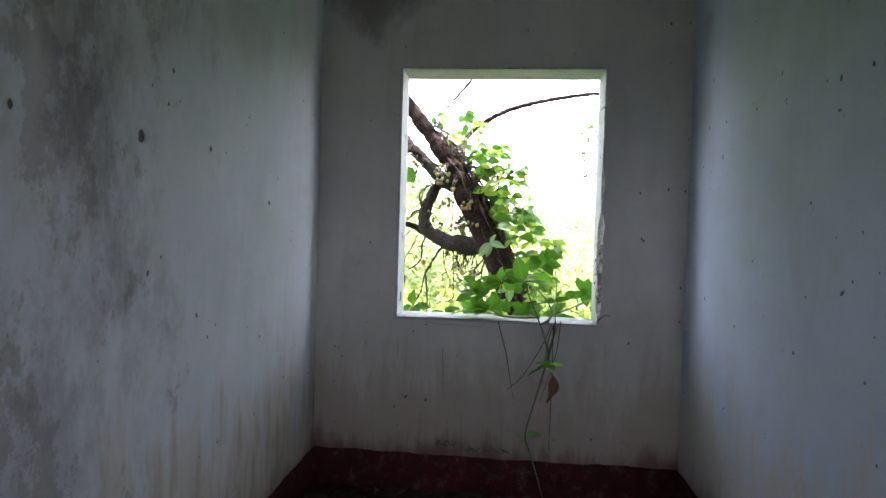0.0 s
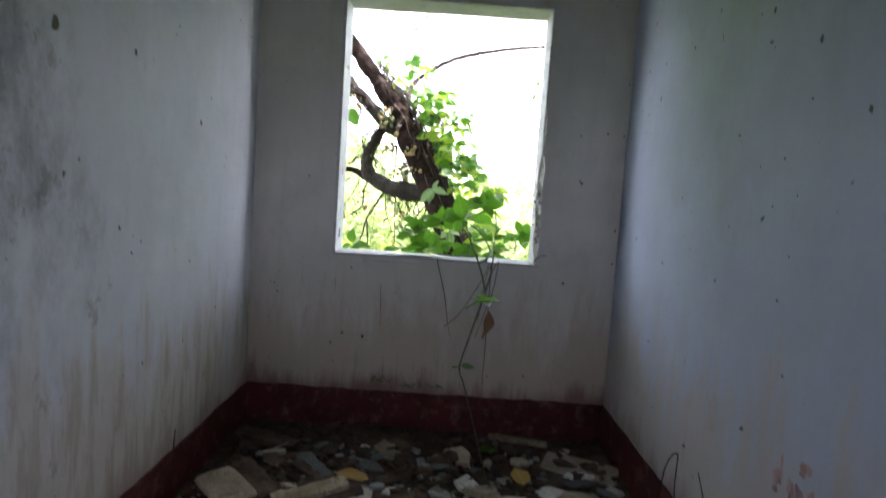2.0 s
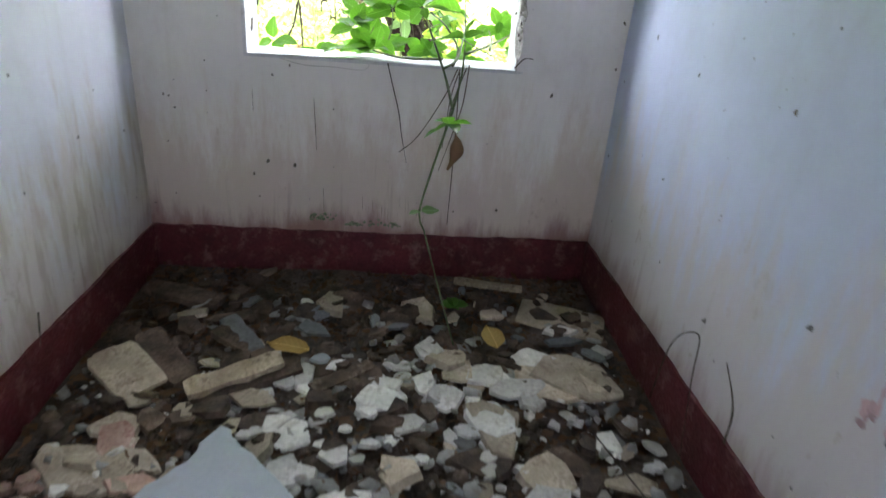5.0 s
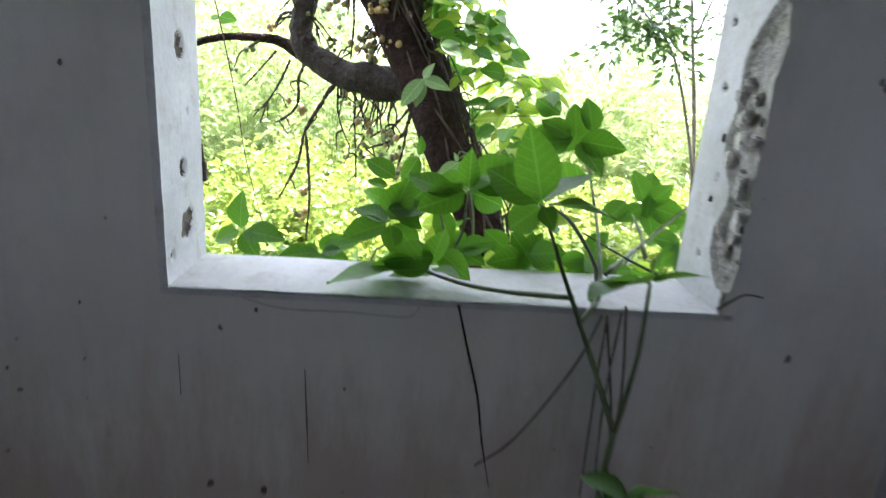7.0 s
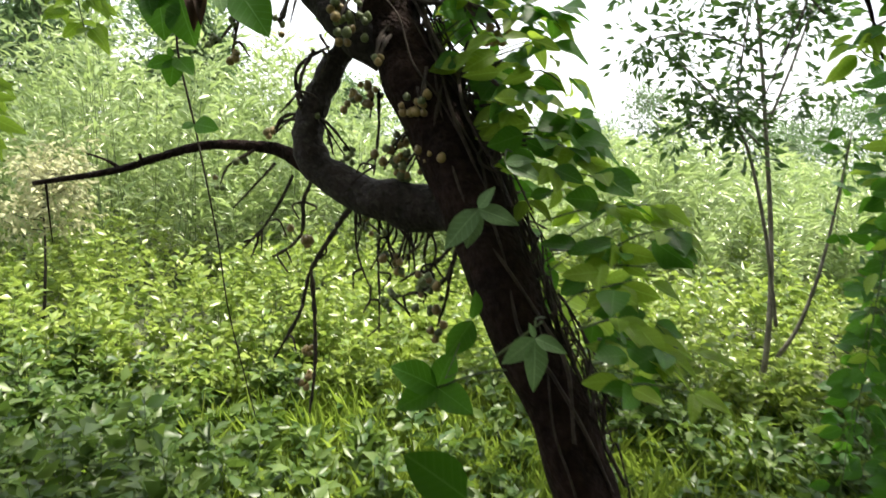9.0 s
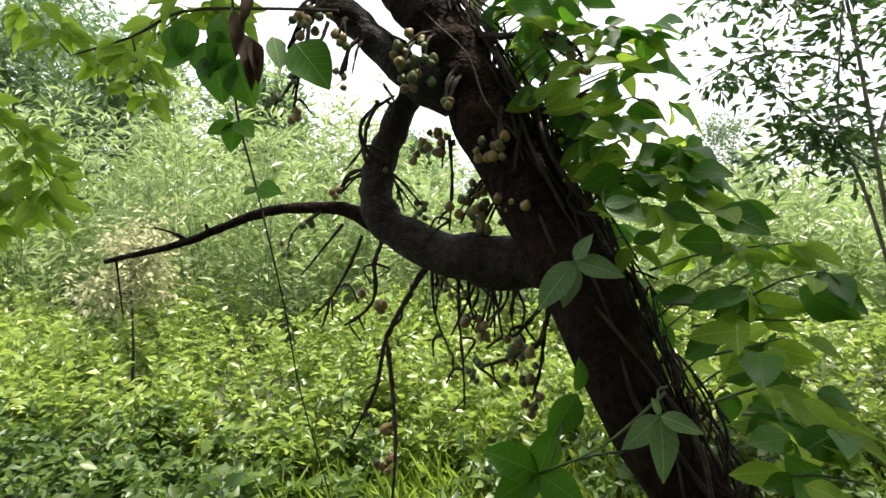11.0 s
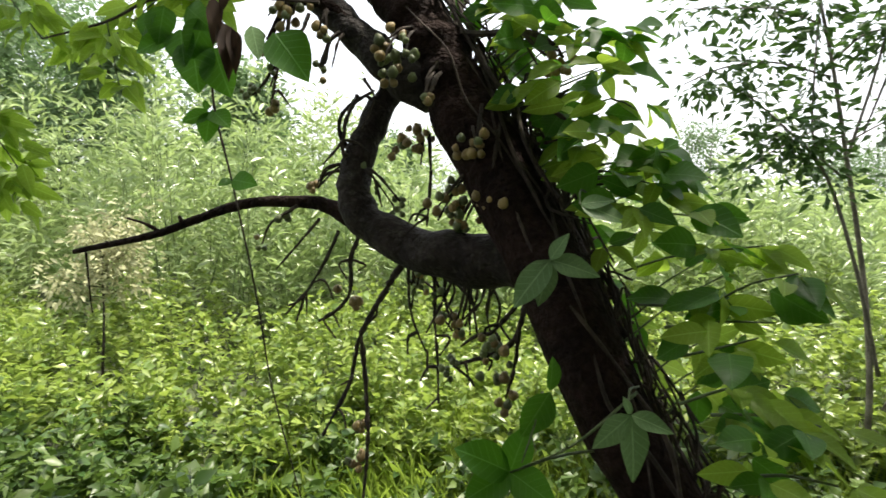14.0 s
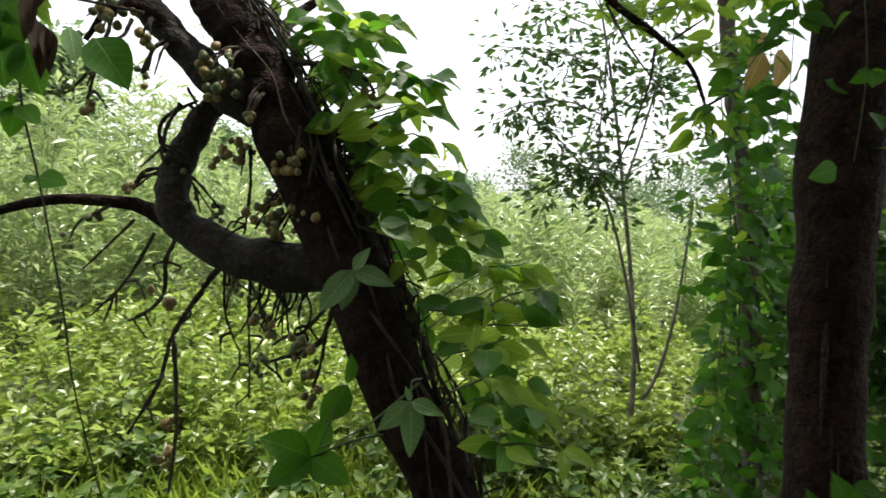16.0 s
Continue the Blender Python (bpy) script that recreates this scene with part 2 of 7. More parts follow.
M_BARK_PALE = rough_mat("smooth_grey_bark", (0.10, 0.085, 0.065), (0.24, 0.21, 0.17), 0.8, 8.0, 60, 0.5, 0.006)
M_FIG = rough_mat("fig_skin", (0.22, 0.165, 0.055), (0.37, 0.265, 0.10), 0.45, 30.0, 120, 0.2, 0.002, stain=(0.34, 0.19, 0.09))
M_FIGGREEN = rough_mat("unripe_fig_skin", (0.10, 0.14, 0.05), (0.20, 0.23, 0.09), 0.5, 30.0, 120, 0.2, 0.002)
M_STEM = rough_mat("green_stem", (0.05, 0.085, 0.025), (0.12, 0.16, 0.06), 0.55, 20.0, 90, 0.2, 0.002)
M_IRON_GAP = rough_mat("rusty_iron_and_gap_shade", (0.02, 0.016, 0.014), (0.06, 0.04, 0.03), 0.7, 40, 90, 0.4, 0.002)
M_DRYSTEM = rough_mat("dry_stem", (0.05, 0.038, 0.028), (0.15, 0.12, 0.09), 0.85, 20.0, 90, 0.5, 0.002)
M_LEAF = leaf_mat("vine_leaf", (0.026, 0.095, 0.011), (0.058, 0.16, 0.02), (0.22, 0.58, 0.03), 0.44, 0.45, True)
M_LEAF_PALE = leaf_mat("pale_vine_leaf", (0.15, 0.27, 0.10), (0.23, 0.37, 0.16), (0.35, 0.6, 0.18), 0.3, 0.4, True)
M_LEAF_YOUNG = leaf_mat("young_bright_leaf", (0.16, 0.27, 0.03), (0.25, 0.38, 0.06), (0.60, 0.85, 0.08), 0.62, 0.45, True)
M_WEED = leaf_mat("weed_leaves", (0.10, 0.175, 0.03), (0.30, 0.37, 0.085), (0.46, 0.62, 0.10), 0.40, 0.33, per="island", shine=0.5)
M_WILLOW = leaf_mat("bush_leaves", (0.17, 0.25, 0.08), (0.37, 0.45, 0.22), (0.43, 0.58, 0.18), 0.38, 0.28, per="island", shine=0.55)
M_FAR = leaf_mat("far_leaves", (0.10, 0.16, 0.07), (0.19, 0.27, 0.13), (0.2, 0.36, 0.12), 0.3, 0.55, per="island")
# weed leaf with the shade near the house put into its colour
M_WEED_SHADED = leaf_mat("shaded_weed_leaves", (0.035, 0.08, 0.018), (0.125, 0.185, 0.042), (0.22, 0.37, 0.05), 0.3, 0.4, per="island", shine=0.35)
M_GRASS = leaf_mat("grass_blades", (0.16, 0.25, 0.03), (0.33, 0.42, 0.08), (0.42, 0.6, 0.08), 0.45, 0.5, per="island")
M_PALESHRUB = leaf_mat("pale_shrub_leaves", (0.30, 0.31, 0.17), (0.48, 0.47, 0.27), (0.4, 0.42, 0.2), 0.35, 0.6, per="island")
M_SAPLING = leaf_mat("sapling_leaves", (0.03, 0.07, 0.02), (0.07, 0.13, 0.035), (0.12, 0.25, 0.04), 0.35, 0.4, per="island")
M_GROUND = rough_mat("weedy_ground", (0.025, 0.03, 0.012), (0.055, 0.075, 0.025), 0.95, 1.5, 30, 0.8, 0.05)
M_WEB = rough_mat("dusty_web", (0.65, 0.65, 0.62), (0.85, 0.85, 0.82), 0.9, 20)
M_REDMARK = rough_mat("red_smear", (0.48, 0.29, 0.30), (0.55, 0.41, 0.43), 0.88, 12, 70, 0.2, 0.002)
M_MOSS = rough_mat("moss", (0.16, 0.21, 0.13), (0.25, 0.30, 0.19), 0.95, 12, 70, 0.6, 0.004)

# ---- building helpers ----
WORLD_OF = {}


def thing(name, base, label, category, group="", kind=""):
    """An empty at the thing's base, which carries its parts."""
    ob = tagged(new(name), label, category, group, kind)
    ob.empty_display_size = 0.05
    ob.matrix_basis = Matrix.Translation(base)
    WORLD_OF[ob] = Matrix.Translation(base)
    return ob


def mesh_of(bm, material, name, smooth=False):
    me = bpy.data.meshes.new(name)
    bm.to_mesh(me)
    bm.free()
    me.materials.append(material)
    if smooth:
        me.shade_smooth()
    return me


def part(name, data, material, parent=None, label="", m=None, smooth=False):
    """One mesh object, from a bmesh or a mesh, under parent; m is its place in the world."""
    me = mesh_of(data, material, name, smooth) if isinstance(data, bmesh.types.BMesh) else data
    ob = new(name, me)
    m = m or Matrix()
    WORLD_OF[ob] = m
    if parent:
        ob.parent = parent
        ob.matrix_basis = WORLD_OF[parent].inverted() @ m
    else:
        ob.matrix_basis = m
    if label:
        tagged(ob, label)
    return ob


def box(bm, lo, hi):
    vs = [bm.verts.new((x, y, z)) for x in (lo[0], hi[0]) for y in (lo[1], hi[1]) for z in (lo[2], hi[2])]
    for f in ((0, 1, 3, 2), (4, 6, 7, 5), (0, 4, 5, 1), (2, 3, 7, 6), (0, 2, 6, 4), (1, 5, 7, 3)):
        bm.faces.new([vs[i] for i in f])
    bmesh.ops.recalc_face_normals(bm, faces=bm.faces)
    return bm


def curve_through(points, step):
    """Points along a smooth line through the given ones, and how far along each lies (0 to 1)."""
    p = [Vector(q) for q in points]
    p = [2 * p[0] - p[1], *p, 2 * p[-1] - p[-2]]
    out = []
    for i in range(1, len(p) - 2):
        k = max(2, int((p[i + 1] - p[i]).length / step))
        for j in range(k):
            t = j / k
            a, b, c, d = p[i - 1:i + 3]
            out.append((0.5 * (2 * b + (c - a) * t + (2 * a - 5 * b + 4 * c - d) * t * t + (3 * b - a - 3 * c + d) * t ** 3), (i - 1 + t) / (len(p) - 3)))
    out.append((p[-2], 1.0))
    return out


def tube(points, radii, sides=8, step=0.05, rough=0.0, bm=None):
    """A tapered round length along a smooth line; rough swells and dents it."""
    bm = bm or bmesh.new()
    pts = curve_through(points, step)
    rings, up = [], Vector((0.3, 0.2, 0.93))
    for i, (q, s) in enumerate(pts):
        d = (pts[min(i + 1, len(pts) - 1)][0] - pts[max(i - 1, 0)][0]).normalized()
        u = (up - d * up.dot(d)).normalized()
        up = u
        v = d.cross(u)
        k = s * (len(radii) - 1)
        a = min(int(k), len(radii) - 2)
        r = radii[a] + (radii[a + 1] - radii[a]) * (k - a)
        ring = []
        for j in range(sides):
            w = 2 * math.pi * j / sides
            o = u * math.cos(w) + v * math.sin(w)
            g = 1 + (rough * noise.noise((q + o * r) * (0.45 / max(r, 0.01))) if rough else 0)
            ring.append(bm.verts.new(q + o * r * g))
        rings.append(ring)
    for a, b in zip(rings, rings[1:]):
        for j in range(sides):
            bm.faces.new((a[j], a[(j + 1) % sides], b[(j + 1) % sides], b[j]))
    bm.faces.new(rings[0][::-1])
    bm.faces.new(rings[-1])
    return bm


def leaf_bm(width=0.5, fold=0.12, droop=0.18, wave=0.03, rows=7, point=1.0):
    """A leaf of length 1 along y, folded at the midrib, drooping, with a wavy rim."""
    bm = bmesh.new()
    rows_v = []
    for i in range(rows + 1):
        t = i / rows
        w = width * 0.5 * (math.sin(math.pi * min(1, t ** (0.78 * point))) ** 0.85 if 0 < t < 1 else 0.012)
        z = -droop * t * t
        rows_v.append([bm.verts.new((x * w, t, z + abs(x) * w * fold * 2 + wave * math.sin(9 * t + 2 * x) * abs(x))) for x in (-1, 0, 1)])
    for a, b in zip(rows_v, rows_v[1:]):
        for k in (0, 1):
            bm.faces.new((a[k], a[k + 1], b[k + 1], b[k]))
    return bm


def aim(base, tip, facing, roll=0.0):
    """The pose of a leaf from base to tip whose face looks towards facing."""
    base, tip, facing = Vector(base), Vector(tip), Vector(facing)
    y = tip - base
    s = y.length
    y.normalize()
    x = y.cross(facing).normalized()
    z = x.cross(y)
    m = Matrix((x, y, z)).transposed().to_4x4()
    return Matrix.Translation(base) @ m @ Matrix.Rotation(roll, 4, "Y") @ Matrix.Diagonal((s, s, s, 1))


def stuff_mesh(name, co, tris, material):
    me = bpy.data.meshes.new(name)
    me.vertices.add(len(co))
    me.vertices.foreach_set("co", np.asarray(co, dtype=np.float32).ravel())
    me.loops.add(tris.size)
    me.loops.foreach_set("vertex_index", tris.astype(np.int32).ravel())
    me.polygons.add(len(tris))
    me.polygons.foreach_set("loop_start", np.arange(0, tris.size, 3, dtype=np.int32))
    me.update(calc_edges=True)
    me.validate()
    me.materials.append(material)
    return me


def unit(a):
    return a / np.maximum(np.linalg.norm(a, axis=1, keepdims=True), 1e-6)


def leaves_mesh(name, base, way, length, width, material, rng, flat=0.6):
    """Many small folded leaves as one mesh: where each starts, which way it points, its length and its width as a share of that."""
    d = unit(way)
    up = np.array([0, 0, 1.0]) * flat + rng.normal(0, 0.5, base.shape)
    x = unit(np.cross(d, up))
    z = np.cross(x, d)
    shape = ((0, 0, 0), (-0.5, 0.42, 0.10), (0.5, 0.42, 0.10), (0, 0.5, -0.02), (0, 1.0, -0.16))
    co = np.stack([base + length[:, None] * (sx * width[:, None] * x + sy * d + sz * z) for sx, sy, sz in shape], axis=1)
    tri = np.array(((0, 3, 1), (0, 2, 3), (1, 3, 4), (3, 2, 4)))
    tris = (np.arange(len(base))[:, None, None] * 5 + tri[None]).reshape(-1, 3)
    return stuff_mesh(name, co.reshape(-1, 3), tris, material)


def stems_mesh(name, a, b, r, material):
    """Many thin straight stems as one mesh, three-sided."""
    ring = np.array([(math.cos(w), math.sin(w), 0) for w in (0, 2.1, 4.2)])
    lo = a[:, None] + ring[None] * r[:, None, None]
    hi = b[:, None] + ring[None] * r[:, None, None] * 0.4
    co = np.concatenate([lo, hi], axis=1).reshape(-1, 3)
    q = []
    for i in range(3):
        j = (i + 1) % 3
        q += [(i, j, 3 + j), (i, 3 + j, 3 + i)]
    tris = (np.arange(len(a))[:, None, None] * 6 + np.array(q)[None]).reshape(-1, 3)
    return stuff_mesh(name, co, tris, material)

# ---- the room ----
XW, XE, YS, YN, TOP = -0.465, 1.555, -4.4, 0.0, 2.9     # inner faces; the window wall is 0.21 thick
WX0, WX1, WZ0, WZ1, DEEP = 0.0, 1.1, 0.98, 2.352, 0.21   # the window opening


def sheet(u0, u1, v0, v1, place, step=0.06, wob=0.004):
    """A slightly uneven hand-plastered face."""
    bm = bmesh.new()
    nu, nv = max(2, int((u1 - u0) / step)), max(2, int((v1 - v0) / step))
    g = []
    for i in range(nu + 1):
        for j in range(nv + 1):
            u, v = u0 + (u1 - u0) * i / nu, v0 + (v1 - v0) * j / nv
            g.append(bm.verts.new(place(u, v, wob * noise.noise(Vector((u * 1.7, v * 1.7, 3))) + wob * 0.5 * noise.noise(Vector((u * 6, v * 6, 7))))))
    for i in range(nu):
        for j in range(nv):
            k = i * (nv + 1) + j
            bm.faces.new((g[k], g[k + nv + 1], g[k + nv + 2], g[k + 1]))
    return bm


bm = sheet(YS, YN, -0.05, TOP, lambda u, v, d: (XW + d + 0.020 * math.exp(-((u + 0.19) / 0.11) ** 2) * min(1, max(0, (v - 0.22) / 0.25)), u, v), 0.045)
box(bm, (XW - 0.2, YS - 0.2, -0.9), (XW - 0.012, YN + DEEP, TOP))
wall_west = tagged(part("wall_west", bm, M_WALL_W, smooth=False), "pale limewashed plaster wall with black mould streaks", "wall", kind="structure")
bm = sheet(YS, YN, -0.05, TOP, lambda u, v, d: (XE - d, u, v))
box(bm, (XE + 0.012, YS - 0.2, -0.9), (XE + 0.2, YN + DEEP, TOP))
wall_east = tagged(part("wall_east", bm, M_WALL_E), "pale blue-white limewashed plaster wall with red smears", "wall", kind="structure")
# back wall out of view; its opening is added and sized to light the room
bm = bmesh.new()
for lo, hi in (((XW - 0.012, YS - 0.2, -0.9), (0.2, YS, TOP)), ((0.8, YS - 0.2, -0.9), (XE + 0.012, YS, TOP)), ((0.2, YS - 0.2, 2.0), (0.8, YS, TOP)), ((0.2, YS - 0.2, -0.9), (0.8, YS, 1.3))):
    box(bm, lo, hi)
wall_south = tagged(part("wall_south", bm, M_WALL_N), "plain limewashed wall with an unseen opening added for light", "wall", kind="structure")
bm = bmesh.new()
for lo, hi in (((XW - 0.011, YN, -0.9), (WX0 - 0.016, YN + DEEP, TOP)), ((WX1 + 0.034, YN, -0.9), (XE + 0.011, YN + DEEP, TOP)),
               ((WX0 - 0.016, YN, -0.9), (WX1 + 0.034, YN + DEEP, WZ0 - 0.016)), ((WX0 - 0.016, YN, WZ1 + 0.016), (WX1 + 0.034, YN + DEEP, TOP))):
    box(bm, lo, hi)
wall_north = tagged(part("wall_north", bm, M_WALL_N), "grey-white stained plaster wall with a glassless window", "wall", kind="structure")
# outer walls out of view, added wide to block light beside the window
tagged(part("outer_render", box(bmesh.new(), (XW - 3, YN + DEEP + 0.004, -0.9), (WX0 - 0.03, YN + DEEP + 0.02, TOP + 0.1)), M_OUT), "unseen dark outside render added to the house wall", "wall", kind="structure")
tagged(part("outer_render", box(bmesh.new(), (WX1 + 0.05, YN + DEEP + 0.004, -0.9), (XE + 3, YN + DEEP + 0.02, TOP + 0.1)), M_OUT), "unseen dark outside render added to the house wall", "wall", kind="structure")
# roof out of view, added to throw shade on window and near garden
tagged(part("roof", box(bmesh.new(), (-4.5, -6.0, TOP + 0.16), (5.6, YN + DEEP + 0.7, TOP + 0.3)), M_OUT), "unseen flat roof slab added to cast shade", "roof", kind="structure")
# ceiling closes the room; its unseen eaves keep sun off the sill
tagged(part("ceiling", box(bmesh.new(), (XW - 0.2, YS - 0.2, TOP + 0.002), (XE + 0.2, YN + DEEP + 0.6, TOP + 0.15)), M_CEIL), "plain grey plaster ceiling slab with eaves added for shade", "ceiling", kind="structure")
bm = sheet(XW - 0.005, XE + 0.005, YS, YN, lambda u, v, d: (u, v, d), 0.045, 0.022)
tagged(part("floor", bm, M_SOIL, smooth=True), "dark damp dirt floor under plaster rubble", "floor", kind="structure")
part("floor_base", box(bmesh.new(), (XW, YS, -0.25), (XE, YN, -0.04)), M_SOIL, bpy.data.objects["floor"])


def skirting(u0, u1, place):
    """The painted red band along the foot of a wall, with an uneven upper edge."""
    bm = bmesh.new()
    rows = []
    for i in range(int((u1 - u0) / 0.025) + 2):
        u = min(u1, u0 + i * 0.025)
        h = 0.209 + 0.006 * noise.noise(Vector((u * 9, 1, u0))) + 0.004 * noise.noise(Vector((u * 30, 4, u0)))
        rows.append([bm.verts.new(place(u, d, z)) for d, z in ((0.007, -0.04), (0.007, h - 0.004), (0.005, h), (-0.006, h))])
    for a, b in zip(rows, rows[1:]):
        for k in range(3):
            bm.faces.new((a[k], b[k], b[k + 1], a[k + 1]))
    return bm


for u0, u1, f in ((XW, XE, lambda u, d, z: (u, YN - d, z)), (YS, YN - 0.008, lambda u, d, z: (XW + 0.004 + d, u, z)), (YS, YN - 0.008, lambda u, d, z: (XE - 0.004 - d, u, z))):
    tagged(part("baseboard", skirting(u0, u1, f), M_RED), "chipped oxide-red painted band at the wall's foot", "baseboard", kind="structure")

# the window's white reveal: jambs with holes, one of them broken away along its edge
window_1 = thing("window_1", (0.55, 0.1, WZ0), "empty white concrete window opening with broken edge", "window", kind="structure")


def reveal(name, right, holes):
    """A jamb face with dents; (y, z, radius, depth) each. The right one has lost its edge between two heights."""
    bm = bmesh.new()
    ys = [-0.004 + (DEEP + 0.008) * i / 44 for i in range(45)]
    zs = [WZ0 - 0.014 + (WZ1 - WZ0 + 0.028) * j / 280 for j in range(281)]
    g, deep, broken = [], {}, {}
    for z in zs:
        row = []
        for y in ys:
            d = 0.0012 * noise.noise(Vector((y * 20, z * 20, 5)))
            cut, k = 0.0, -1.0
            for hy, hz, r, dd in holes:
                q = math.hypot(y - hy, (z - hz) * 0.95) / (r * (1 + 0.45 * noise.noise(Vector((y * 40, z * 40, hz)))))
                cut = max(cut, dd * max(0.0, 1 - q * q))
            if right:
                edge = 0.125 * (math.sin(math.pi * min(1, max(0, (z - 1.02) / 0.56))) ** 0.5 + 0.14 * max(0, math.sin(math.pi * (z - 1.62) / 0.22)) ** 0.6 * (z > 1.62)) * (0.75 + 0.6 * noise.noise(Vector((3, z * 7, 1)))) if 1.03 < z < 1.87 else 0
                k = edge - y
                if k > 0:
                    lump = 0.5 + 0.55 * noise.noise(Vector((y * 16, z * 13, 2))) + 0.35 * noise.noise(Vector((y * 24, z * 22, 9)))
                    cut = max(cut, min(0.026, 0.009 * min(1, k / 0.006) + 0.017 * min(1, k / 0.03) * min(1, max(0.0, lump))))
            v = bm.verts.new(((WX1 + d + cut) if right else (WX0 - d - cut), y, z))
            deep[v], broken[v] = cut, right and k > 0
            row.append(v)
        g.append(row)
    for a, b in zip(g, g[1:]):
        for j in range(44):
            q = (a[j], a[j + 1], b[j + 1], b[j])
            f = bm.faces.new(q if right else q[::-1])
            c = sum(deep[v] for v in q) / 4
            f.material_index = 1 if any(broken[v] for v in q) else 2 if c > 0.0045 else 0
            f.smooth = True
    back = WX1 + 0.034 if right else WX0 - 0.016
    for k in (0, 44):
        for a, b in zip(g, g[1:]):
            f = bm.faces.new((a[k], b[k], bm.verts.new((back, b[k].co.y, b[k].co.z)), bm.verts.new((back, a[k].co.y, a[k].co.z))))
            f.material_index = 3 if right else 0
    me = mesh_of(bm, M_FRAME, name)
    for extra in (M_RUBBLE, M_HOLE, M_WALL_N):
        me.materials.append(extra)
    return part(name, me, M_FRAME, window_1)


reveal("jamb", False, [(*(0.000, 0.117, 1.425)[1:], 0.026, 0.016), (*(0.000, 0.105, 1.195)[1:], 0.020, 0.02), (*(0.000, 0.119, 1.076)[1:], 0.036, 0.012), (*(0.000, 0.141, 1.303)[1:], 0.008, 0.012),
                       (0.12, 2.0, 0.016, 0.014), (0.10, 2.21, 0.014, 0.012), (0.13, 1.72, 0.012, 0.012), (0.03, 1.03, 0.012, 0.007)])
reveal("jamb", True, [(*(1.100, 0.162, 1.554)[1:], 0.011, 0.014), (*(1.100, 0.149, 1.426)[1:], 0.011, 0.014), (*(1.100, 0.125, 1.072)[1:], 0.009, 0.012),
                      (0.10, 2.20, 0.016, 0.014), (0.09, 2.08, 0.014, 0.014), (0.10, 1.98, 0.012, 0.012), (0.09, 1.90, 0.012, 0.012)])
bm = sheet(WX0 - 0.014, WX1 + 0.03, -0.005, DEEP + 0.006, lambda u, v, d: (u, v, WZ0 + d), 0.025, 0.003)
box(bm, (WX0 - 0.015, -0.004, WZ0 - 0.0155), (WX1 + 0.033, DEEP + 0.005, WZ0 - 0.004))
part("window_sill", bm, M_FRAME, window_1)
bm = sheet(WX0 - 0.014, WX1 + 0.03, -0.005, DEEP + 0.006, lambda u, v, d: (u, v, WZ1 - d), 0.025, 0.003)
box(bm, (WX0 - 0.015, -0.004, WZ1 + 0.004), (WX1 + 0.033, DEEP + 0.005, WZ1 + 0.0155))
part("window_head", bm, M_FRAME, window_1)

at = (-0.001, 0.222, 1.169)
bm = box(bmesh.new(), (at[0] - 0.006, at[1] - 0.012, at[2] - 0.022), (at[0] + 0.008, at[1] + 0.004, at[2] + 0.022))
bmesh.ops.bevel(bm, geom=bm.edges[:], offset=0.002, segments=2, affect="EDGES")
hinge = part("hinge", bm, M_IRON_GAP, window_1, "rusty iron hinge stub")
part("pin", tube([(at[0] + 0.001, at[1] - 0.004, at[2] + 0.02), (at[0], at[1] - 0.004, at[2] + 0.06)], (0.003, 0.0025), 8, 0.02), M_IRON_GAP, hinge)


def blob(r, flat=0.25, seed=0, sub=2):
    """An uneven lump, flattened."""
    bm = bmesh.new()
    bmesh.ops.create_icosphere(bm, subdivisions=sub, radius=1)
    for v in bm.verts:
        v.co *= r * (1 + 0.5 * noise.noise(v.co * 1.6 + Vector((seed, seed * 2, 0))))
        v.co.z *= flat
    return bm


CHIP = [mesh_of(blob(1, 0.2, k), M_HOLE, "chip") for k in range(4)]


def chip(wall, at, axis, r, tall=1.5, k=0):
    turn = Matrix.Rotation(radians(90), 4, "Y" if axis == "x" else "X")
    m = Matrix.Translation(at) @ turn @ Matrix.Diagonal((r * (tall if axis == "x" else 1), r * (1 if axis == "x" else tall), min(r, 0.012), 1)) @ Matrix.Diagonal((0.55, 0.55, 0.5, 1))
    part("chip", CHIP[k % 4], M_HOLE, wall, m=m)


for k, (at, r) in enumerate((((-0.463, -1.685, 1.703), 0.022), ((-0.463, -1.275, 1.725), 0.012), ((-0.463, -0.957, 1.898), 0.006), ((-0.463, -0.631, 1.681), 0.007),
                             ((-0.463, -1.547, 1.825), 0.008), ((-0.463, -1.522, 1.933), 0.010), ((-0.463, -1.634, 1.862), 0.005), ((-0.463, -1.760, 0.317), 0.008), ((-0.463, -1.216, 1.093), 0.006), ((-0.463, -2.144, 1.698), 0.012))):
    chip(wall_west, at, "x", r, 1.7, k)
for k, (at, r) in enumerate((((1.553, -1.209, 1.087), 0.010), ((1.553, -0.512, 1.985), 0.008), ((1.553, -1.420, 1.948), 0.012), ((1.553, -1.342, 1.959), 0.006), ((1.553, -1.577, 1.945), 0.010), ((1.553, -1.675, 1.796), 0.013),
                             ((1.553, -0.792, 2.007), 0.005), ((1.553, -0.336, 1.782), 0.006), ((1.553, -1.673, 0.885), 0.007), ((1.553, -1.980, 0.682), 0.008), ((1.553, -1.527, 1.352), 0.006))):
    chip(wall_east, at, "x", r, 1.5, k)
